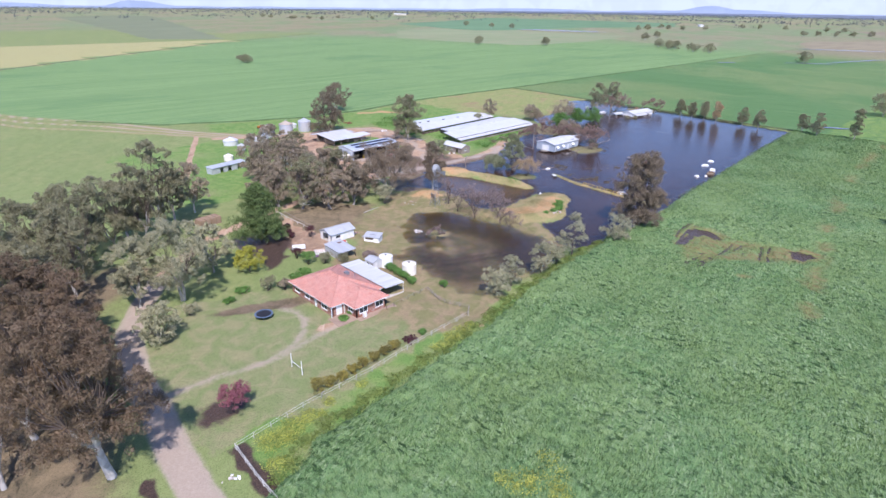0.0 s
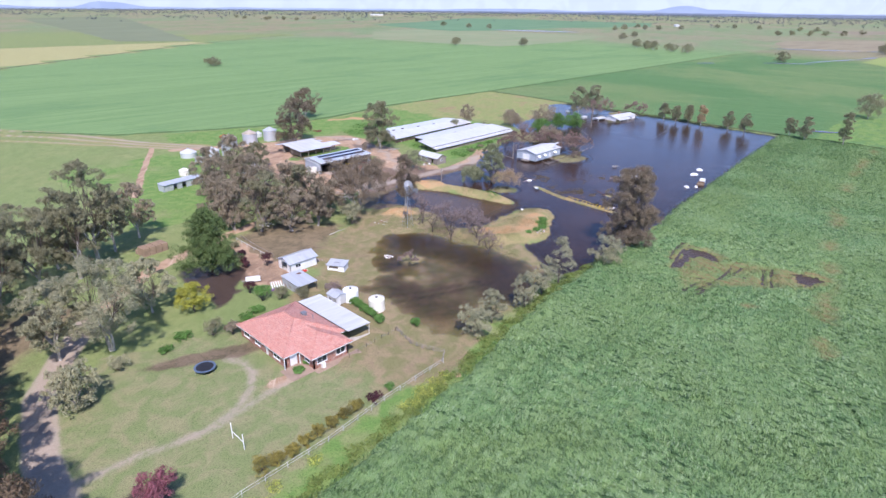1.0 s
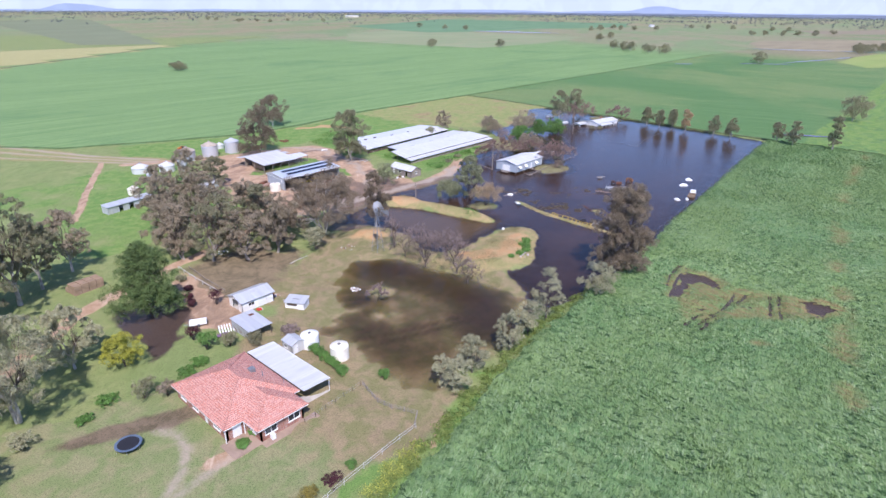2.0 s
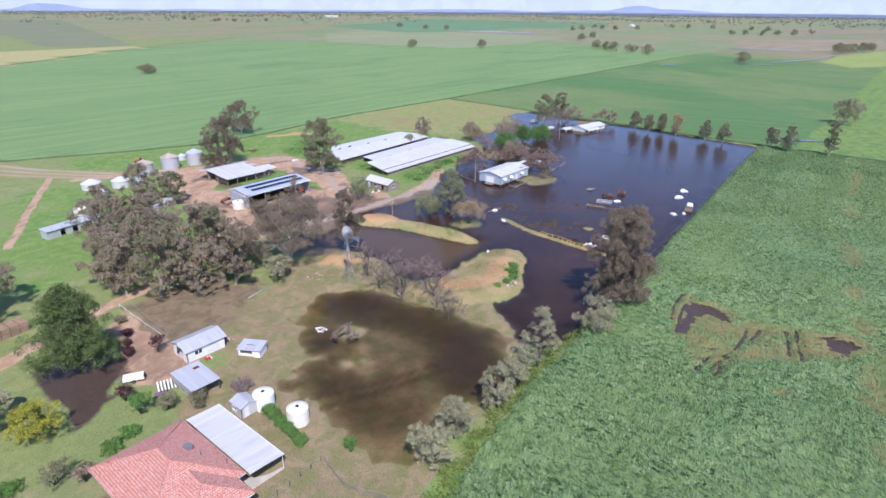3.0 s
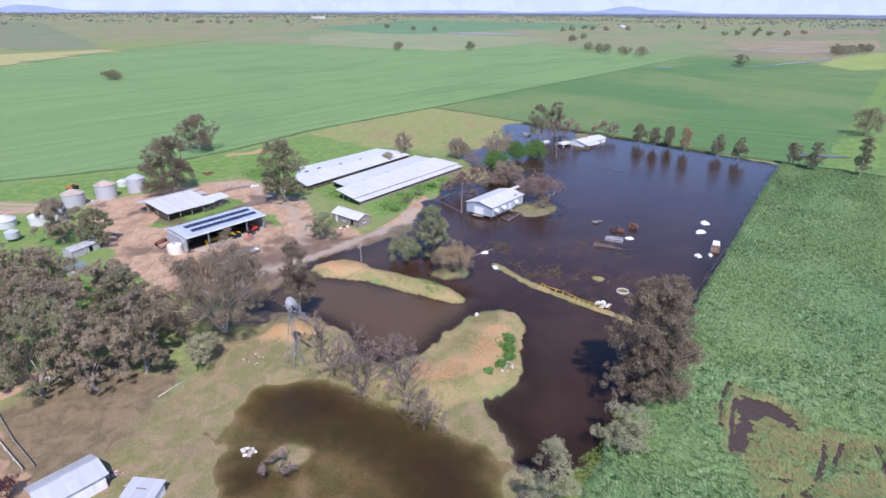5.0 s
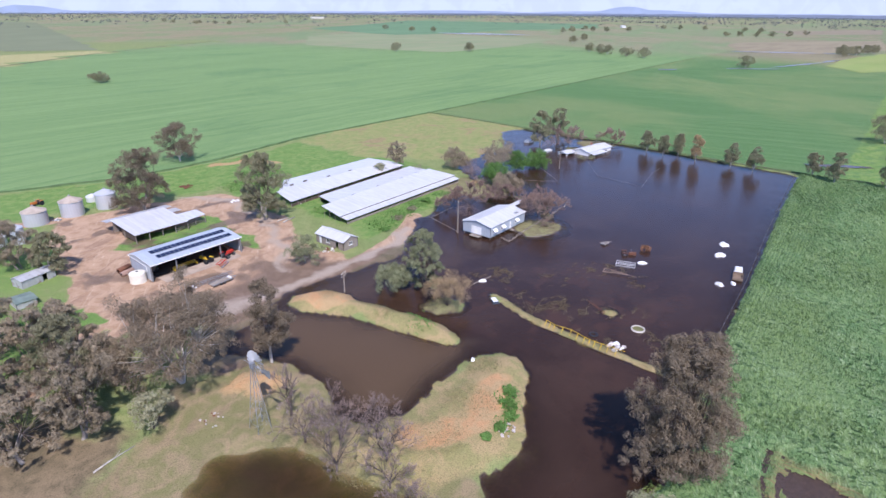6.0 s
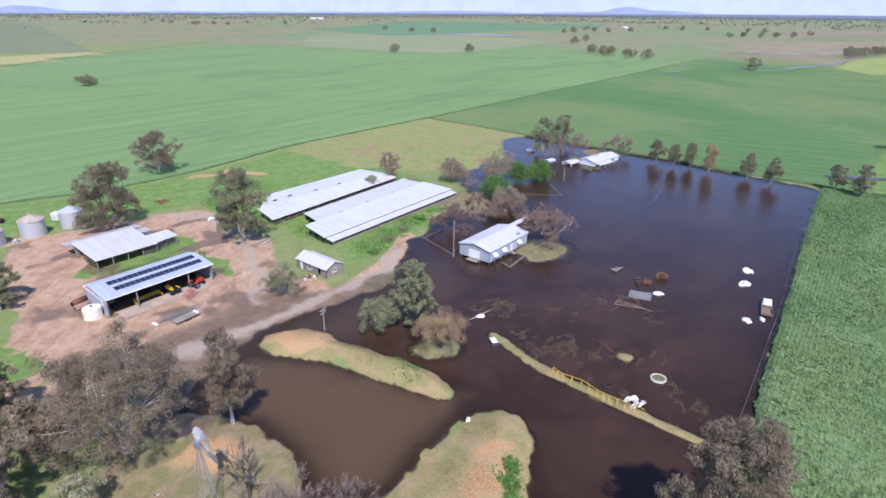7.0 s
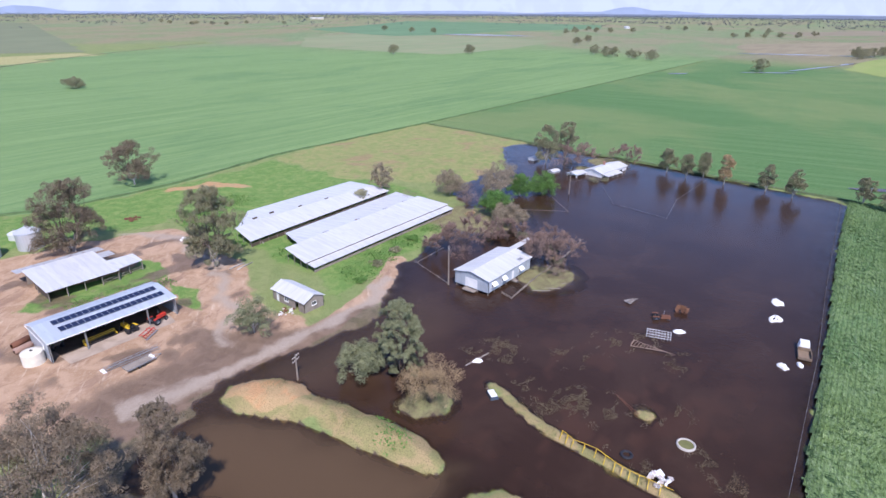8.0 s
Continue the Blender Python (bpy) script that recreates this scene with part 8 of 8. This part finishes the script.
def make_stilt_house():
    top = gable_hut("stilt_house", (200.3, 137.5, 0.0), 17.4, 9.3, 3.7, 1.0, BLUE_WALL, WHITE_SHEET, "pale blue clad house on stumps standing in flood water", "x", 0.35,
                    holes={"front": [(1.2, 2.6, 1.7, 2.7, "window"), (5.2, 6.6, 1.7, 2.7, "window"), (9.4, 10.3, 0.8, 2.8, "door"), (12.2, 13.6, 1.7, 2.7, "window")], "left": [(2.9, 6.3, 0.8, 3.0, "door")]}, low=0.75, category="house")
    part("floor", mesh_of("floor", *box(0.1, 17.3, 0.1, 9.2, 0.6, 0.8), TIMBER), top)
    for i in range(8):
        for j in range(4):
            part("stump", mesh_of("stump", *bar((0.3 + i * 2.4, 0.3 + j * 2.9, -1.4), (0.3 + i * 2.4, 0.3 + j * 2.9, 0.6), 0.12), TIMBER), top)
    for u in (1.2, 5.2, 12.2):
        part("awning", mesh_of("awning", *slab([(u - 0.15, -0.85, 2.15), (u + 1.55, -0.85, 2.15), (u + 1.55, -0.02, 2.85), (u - 0.15, -0.02, 2.85)], 0.04), WHITE), top, "white window awning")
    part("step", mesh_of("step", *join(box(9.3, 10.4, -1.2, -0.1, 0.3, 0.45), box(9.3, 10.4, -0.6, -0.1, 0.45, 0.7)), TIMBER), top)
    part("landing", mesh_of("landing", *box(-1.4, -0.05, 3.0, 6.2, 0.4, 0.6), TIMBER), top)
    part("skylight", mesh_of("skylight", *slab([(13.4, 0.6, 3.9), (15.0, 0.6, 3.9), (15.0, 1.4, 4.07), (13.4, 1.4, 4.07)], 0.02), STEEL), top)
    side = part("annex_roof", mesh_of("annex_roof", *slab([(17.6, 6.2, 3.0), (29.5, 6.6, 2.9), (29.5, 8.2, 3.0), (17.6, 8.0, 3.1)], 0.05), WHITE_SHEET), top, "narrow pale iron walkway roof")
    for x in (20.5, 24.5, 29.0):
        part("annex_post", mesh_of("annex_post", *join(bar((x, 6.5, -1), (x, 6.5, 2.9), 0.06), bar((x, 7.9, -1), (x, 7.9, 2.9), 0.06)), TIMBER), side)


make_stilt_house()


def plank(x, y, length, turn):
    top = thing("floating_plank", (x, y, 0.02), "pale timber plank afloat on the flood", "plank", "planks", turn)
    part("board", mesh_of("board", *slab_box(0, length, 0.14, -0.04, 0.07, 0.01), TIMBER), top)


for spec in ((211.2, 130.9, 4.6, -55), (213.3, 130.9, 5.2, -42), (209, 131.5, 4.0, -52), (181.8, 124.4, 6.0, 172), (238.4, 135.6, 6.2, 18)):
    plank(*spec)


def make_white_house():
    top = gable_hut("weatherboard_house", (306.5, 160.5), 17.5, 7.5, 3.0, 1.0, WHITE, WHITE_SHEET, "white weatherboard house at the flood's far side", "x", 0.4, -8,
                    {"front": [(1.5, 3.0, 0.9, 2.2, "window"), (5, 6.5, 0.9, 2.2, "window"), (9, 10, 0.1, 2.2, "door"), (12.5, 14.5, 0.9, 2.2, "window")]}, category="house")
    part("verandah_roof", mesh_of("verandah_roof", *slab([(0, -3.0, 2.3), (10, -3.0, 2.3), (10, -0.3, 2.75), (0, -0.3, 2.75)], 0.05), WHITE_SHEET), top)
    for x in (0.2, 3.4, 6.6, 9.8):
        part("verandah_post", mesh_of("verandah_post", *bar((x, -2.9, -0.5), (x, -2.9, 2.3), 0.06), WHITE), top)
    part("chimney", mesh_of("chimney", *box(9.5, 10.2, 5, 5.7, 3.4, 5.0), BRICK), top)
    gable_hut("carport", (300.5, 167.5), 6.0, 4.6, 2.4, 0.5, WHITE, WHITE_SHEET, "small white carport in the flood", "x", 0.3, -10, {"front": [(0.4, 5.6, 0.0, 2.1, "open")], "left": [(0.4, 4.2, 0.0, 2.1, "open")]})
    gable_hut("garden_shed", (300.0, 177.0), 4.0, 3.0, 2.0, 0.4, ZINC_OLD, WHITE_SHEET, "small shed with a pale roof in the flood", "x", 0.2, -10)
    gable_hut("garden_shed", (312.5, 193.0), 3.4, 3.0, 2.2, 0.4, WHITE, WHITE_SHEET, "small white shed behind the flooded trees", "x", 0.2)


make_white_house()


gable_hut("far_homestead", (1932, 826, 0.4), 22, 12, 4.0, 2.4, WHITE, WHITE_SHEET, "white homestead among trees far across the plain", "x", 0.6, 40, {"front": [(4, 7, 1, 3, "window"), (12, 14, 0.1, 3, "door")]}, category="house")
gable_hut("far_barn", (1948, 2357, 0.4), 60, 16, 6.0, 2.0, CREAM, WHITE_SHEET, "long pale barn far across the plain", "x", 0.6, -40, {"front": [(24, 34, 0, 4.5, "open")]}, category="barn")


# ---- things adrift in the flood ----
def drowned_car(x, y, turn, z, mat, label, name="car"):
    """A small car, sunk to its windows."""
    top = thing(name, (x, y, z), label, "car", "drowned vehicles", turn)
    part("body", mesh_of("body", *join(slab_box(-2.1, 2.1, 0.85, 0.3, 0.8, 0.1)), mat), top)
    part("cabin", mesh_of("cabin", *slab_box(-1.5, 0.9, 0.76, 0.8, 1.32, 0.22), GLASS), top)
    part("roof", mesh_of("roof", *slab_box(-1.28, 0.66, 0.56, 1.321, 1.38, 0.06), mat), top)
    wheels(top, [(-1.3, 0.75), (1.3, 0.75), (-1.3, -0.75), (1.3, -0.75)], 0.32, 0.2)


drowned_car(171.9, 116.9, 55, -0.82, WHITE, "white car sunk in the flood beside the bank")


def make_van():
    top = thing("truck", (217.6, 79.2, -0.75), "white and tan old truck half sunk in the flood", "truck", "drowned vehicles", 12)
    tan = plain("faded_tan_paint", (0.22, 0.16, 0.11), 0.7)
    part("cab", mesh_of("cab", *slab_box(2.0, 4.2, 1.0, 0.6, 2.3, 0.22), WHITE), top)
    part("windscreen", mesh_of("windscreen", *slab_box(2.3, 4.24, 0.8, 1.4, 2.0, 0.16), GLASS), top)
    part("tray", mesh_of("tray", *box(-1.4, 1.9, -1.1, 1.1, 0.8, 1.0), tan), top)
    part("tray_side", mesh_of("tray_side", *join(box(-1.4, 1.9, -1.1, -1.02, 1.0, 1.5), box(-1.4, 1.9, 1.02, 1.1, 1.0, 1.5), box(1.82, 1.9, -1.02, 1.02, 1.0, 1.7)), tan), top)
    part("tailgate", mesh_of("tailgate", *box(-1.48, -1.4, -1.1, 1.1, 0.9, 1.4), tan), top)
    wheels(top, [(-0.6, 0.9), (3.2, 0.9), (-0.6, -0.9), (3.2, -0.9)], 0.45, 0.25)


make_van()


def floating_wrap(x, y, r, seed, label="crumpled white plastic wrap afloat on the flood", hollow=False):
    rng = random.Random(seed)
    top = thing("plastic_wrap", (x, y, 0.0), label, "plastic", "floating plastic", rng.uniform(0, 180))
    n = 14
    rad = [r * rng.uniform(0.7, 1.1) for _ in range(n)]
    v = [(rad[i] * 1.5 * math.cos(2 * math.pi * i / n), rad[i] * math.sin(2 * math.pi * i / n), 0.02) for i in range(n)]
    v += [(0.75 * a, 0.75 * b, rng.uniform(0.2, 0.45)) for a, b, _ in v]
    v += [(0.35 * a, 0.35 * b, rng.uniform(0.02, 0.1) if hollow else rng.uniform(0.25, 0.5)) for a, b, _ in v[:n]]
    f = []
    for k in range(2):
        f += [(k * n + i, k * n + (i + 1) % n, (k + 1) * n + (i + 1) % n, (k + 1) * n + i) for i in range(n)]
    if not hollow:
        f.append(tuple(2 * n + i for i in range(n)))
    part("sheet", mesh_of("sheet", v, f, WHITE), top)
    part("fold", mesh_of("fold", *tube([(-r, -r * 0.4, 0.15), (0, 0.1, 0.5), (r, r * 0.3, 0.12)], [0.12, 0.2, 0.08], 6), WHITE, True), top)


floating_wrap(238, 87.6, 1.35, 1)
floating_wrap(229.8, 86.4, 1.35, 2, hollow=True)
floating_wrap(211.5, 81.6, 0.9, 3)
floating_wrap(214.0, 79.3, 0.6, 4)
floating_wrap(211.9, 99.9, 0.8, 5)
floating_wrap(178.3, 124.4, 0.7, 6)
floating_wrap(240.4, 146.5, 1.1, 7)
floating_wrap(150.6, 106.9, 0.45, 8, "white drum at the water's edge")


def make_ring_tank():
    top = thing("stock_trough", (180.0, 88.2, -0.15), "round pale concrete stock trough full of weed", "trough")
    v, f = turned([(1.3, -0.3), (1.35, 0.45), (1.2, 0.5), (1.1, 0.45), (1.08, 0.25)], 24)
    part("wall", mesh_of("wall", v, f[:-1], CONCRETE, True), top)
    part("weed", mesh_of("weed", *turned([(1.1, 0.2), (1.1, 0.3), (0.1, 0.33)], 20), plain("pond_weed", (0.16, 0.16, 0.06), 0.8)), top)


make_ring_tank()
tyre_top = thing("old_tyre", (172.6, 94.1, -0.05), "black tractor tyre lying in the shallows", "tyre")
v, f = turned([(0.55, 0), (0.85, 0), (0.95, 0.12), (0.85, 0.3), (0.55, 0.3), (0.55, 0)], 20)
part("ring", mesh_of("ring", v, f[:-1], BLACK, True), tyre_top)


def make_cage():
    top = thing("stock_crate", (207.6, 102.4, -0.2), "pale grey wire stock crate standing in the flood", "crate", turn=-72)
    for z in (0.0, 0.5, 1.0):
        part("hoop", mesh_of("hoop", *join(bar((-2.2, -1, z), (2.2, -1, z), 0.05, 4), bar((2.2, -1, z), (2.2, 1, z), 0.05, 4), bar((2.2, 1, z), (-2.2, 1, z), 0.05, 4), bar((-2.2, 1, z), (-2.2, -1, z), 0.05, 4)), ZINC), top)
    for i in range(9):
        x = -2.2 + i * 0.55
        part("bar", mesh_of("bar", *join(bar((x, -1, 0), (x, -1, 1.0), 0.03, 4), bar((x, 1, 0), (x, 1, 1.0), 0.03, 4), bar((x, -1, 1.0), (x, 1, 1.0), 0.035, 4)), ZINC), top)


make_cage()


def iron_frame(x, y, turn, length, width, mat, label, seed, name="farm_implement", z=0.05):
    """An old implement: a rusty frame with tines, seen above the water."""
    rng = random.Random(seed)
    top = thing(name, (x, y, z), label, "machine", "drowned machines", turn)
    part("frame", mesh_of("frame", *join(bar((-length / 2, -width / 2, 0.3), (length / 2, 0, 0.35), 0.07), bar((-length / 2, width / 2, 0.3), (length / 2, 0, 0.35), 0.07), bar((-length / 2, -width / 2, 0.3), (-length / 2, width / 2, 0.3), 0.07)), mat), top)
    part("drawbar", mesh_of("drawbar", *bar((length / 2, 0, 0.35), (length * 0.8, 0, 0.2), 0.06), mat), top)
    for i in range(9):
        u = -length / 2 + length * i / 11
        half = width / 2 * (1 - i / 12)
        part("tine", mesh_of("tine", *join(bar((u, -half, 0.3), (u + 0.2, half, 0.3), 0.05, 5), bar((u, half * rng.uniform(-1, 1), 0.3), (u + rng.uniform(-0.3, 0.3), half * rng.uniform(-1, 1), 0.75), 0.04, 5)), mat), top)


iron_frame(202, 102.3, -82, 6.0, 2.4, plain("weathered_iron", (0.26, 0.18, 0.13), 0.85), "brown skeletal farm implement in the flood", 3)
iron_frame(218, 112.2, -20, 2.6, 1.8, plain("pale_iron", (0.36, 0.32, 0.28), 0.8), "small pale iron frame in the flood", 4)
iron_frame(183.5, 98.5, 60, 5.5, 0.7, RUST, "rust-red iron beam just above the water", 6, z=-0.35)
tractor(214.6, 105.6, -60, RUST, "rusty old tractor sunk to its bonnet in the flood", False, -0.75)


def make_rake():
    top = thing("hay_rake", (220.3, 102.3, -0.1), "rusty hay rake tangled with straw in the flood", "machine", "drowned machines", 20)
    for k in range(4):
        pts = [(0.35 * k - 0.5 + 0.2 * math.sin(a), 1.2 * math.cos(a), 0.55 + 0.55 * math.sin(a)) for a in [2 * math.pi * i / 14 for i in range(15)]]
        part("hoop", mesh_of("hoop", *tube(pts, [0.05] * 15, 5, False), RUST), top)
    rng = np.random.RandomState(4)
    q = leaf_cards(rng, np.array([[0, 0.6, 0.6], [0, -0.6, 0.6], [0.2, 0, 0.9]]), np.array([0.9, 0.9, 0.7]), 220, 0.3, long=3.5)
    part("straw", cards_mesh("straw", q, plain("rusty_straw", (0.26, 0.13, 0.07), 0.9)), top)


make_rake()


# ---- weeds, flowers, grass tufts ----
def scatter(name, areas, n, leaf, size, tall, label, seed, category="weeds"):
    """Low growth strewn over round patches (x, y, radius)."""
    rng = np.random.RandomState(seed)
    a = np.array(areas, float)
    k = rng.choice(len(a), n, p=a[:, 2] ** 2 / np.sum(a[:, 2] ** 2))
    t, r = rng.uniform(0, 2 * math.pi, n), a[k, 2] * np.sqrt(rng.rand(n)) * rng.uniform(0.6, 1.15, n)
    x, y = a[k, 0] + np.cos(t) * r, a[k, 1] + np.sin(t) * r
    z = heights(x, y)
    ok = z > -0.12
    if tall <= 0.1:
        ok = value_noise(x * 0.6, y, 0.9, seed) * 0.6 + value_noise(x, y, 2.6, seed + 1) * 0.4 > 0.56
    x, y, z, m = x[ok], y[ok], np.maximum(z[ok], 0.0), int(ok.sum())
    p = np.stack([x, y, z + rng.uniform(0.1, 1, m) * tall], -1)
    nrm = rng.normal(size=(m, 3)) + np.array([0, 0, 0.8])
    nrm /= np.linalg.norm(nrm, axis=1)[:, None]
    u = np.cross(nrm, rng.normal(size=(m, 3)))
    u /= np.linalg.norm(u, axis=1)[:, None]
    v = np.cross(nrm, u)
    s = size * rng.uniform(0.5, 1.4, m)[:, None]
    q = np.stack([p - u * s, p + v * s * 0.6, p + u * s, p - v * s * 0.6], 1)
    tagged(new(name, cards_mesh(name, q, LEAF[leaf])), label, category, kind="stuff")


scatter("yellow_flowers", [(28, 60.6, 2.6), (31.5, 61.2, 2.4), (34.6, 61.6, 1.8), (26, 56, 2.0), (45, 62.8, 1.2), (66, 63, 2.0), (69, 63.4, 1.8), (63, 62, 1.6), (30, 59.4, 1.5), (36.4, 60.9, 1.0), (71.5, 64.0, 1.0), (61, 62.6, 1.0), (38.5, 62.5, 1.2)],
        6500, "flower", 0.11, 0.7, "yellow-flowering weeds along the crop's edge", 4)
EDGE_STRIP = [(x + 0.5 * math.sin(x * 1.7), float(line_at(np.array([x]), CROP_EDGE)[0]) + (1.0 + 0.8 * math.sin(x * 0.9)), 1.3 + 0.5 * math.sin(x * 2.3)) for x in np.arange(24, 142, 1.3)]
scatter("weeds", EDGE_STRIP, 14000, "weed", 0.16, 0.5, "tall green weeds between fence and crop", 5)
scatter("crop_flowers", [(47, 31, 2.6), (50.5, 28.6, 2.6), (45.6, 33.4, 1.4), (53, 31.5, 1.6), (48.5, 26.5, 1.8)], 5000, "flower", 0.12, 1.2, "patch of yellow-flowering weeds in the crop", 15)
scatter("rough_grass", [(190, 168, 6), (200, 171, 6), (212, 173, 6), (224, 173.5, 4), (188, 190, 5), (178, 206, 5), (186, 232, 8), (200, 240, 9), (150, 199, 5), (142, 200, 4), (104, 178, 7), (158, 198, 3), (144, 95, 2.6), (139, 92.5, 2), (153, 121, 3), (157, 126, 2.2)],
        9000, "green", 0.2, 0.35, "rough bright green grass", 6)
scatter("bank_grass", [(150, 104, 4), (140, 100, 5), (130, 98, 5), (122, 96, 4), (120, 88, 3), (152, 130, 3), (154, 136, 3), (150, 145, 3), (169.5, 105, 1.6), (169, 97, 1.6), (168.6, 90, 1.8), (168.5, 82, 1.6), (172, 112, 1.6), (163, 127, 4.5), (117, 104, 5), (119, 112, 4)],
        12000, "straw", 0.09, 0.18, "dry bank grass above the flood", 7)
scatter("reed_tufts", [(179.8, 126.6, 3), (183, 122, 4.5), (187, 125, 4), (177, 114, 4), (179, 107, 5), (181, 103, 4.5), (178, 99, 4), (183, 95, 3.2), (186, 91.5, 3), (179, 84.5, 3.5), (176, 81, 3), (200, 108, 5), (204, 104, 4), (201, 96, 4), (190, 112, 4), (173.5, 108, 3), (172.5, 99, 2.5), (171.5, 91, 2.2), (222, 131, 5)], 30000, "drowned", 0.09, 0.06, "drowned grass tufts at the water's surface", 8)


def far_pond(x, y, length, width, turn):
    rng = random.Random(int(x))
    n = 20
    v = []
    for i in range(n):
        t = 2 * math.pi * i / n
        k = rng.uniform(0.6, 1.1)
        v.append((math.cos(t) * length / 2 * k, math.sin(t) * width / 2 * k, 0))
    me = mesh_of("pond", v, [tuple(range(n))], WATER)
    carry(me, "depth", np.full(n, 1.0))
    carry(me, "silt", np.full(n, 1.0))
    carry(me, "weed", np.full(n, 0.0))
    carry(me, "rusty", np.full(n, 0.0))
    ob = new("pond", me)
    ob.matrix_basis = pose(x, y, 0.62, 0, 0, turn)
    tagged(ob, "shallow sheet of flood water in the far paddocks", "water", "far ponds", "structure")


for spec in ((1060, 235, 150, 22, -66), (1090, 160, 60, 16, -70), (770, 200, 60, 9, -52), (850, 175, 130, 8, -17), (940, 152, 60, 9, -12), (1235, 880, 230, 70, -72), (700, 265, 30, 8, -40), (355, 75, 30, 5, -62)):
    far_pond(*spec)
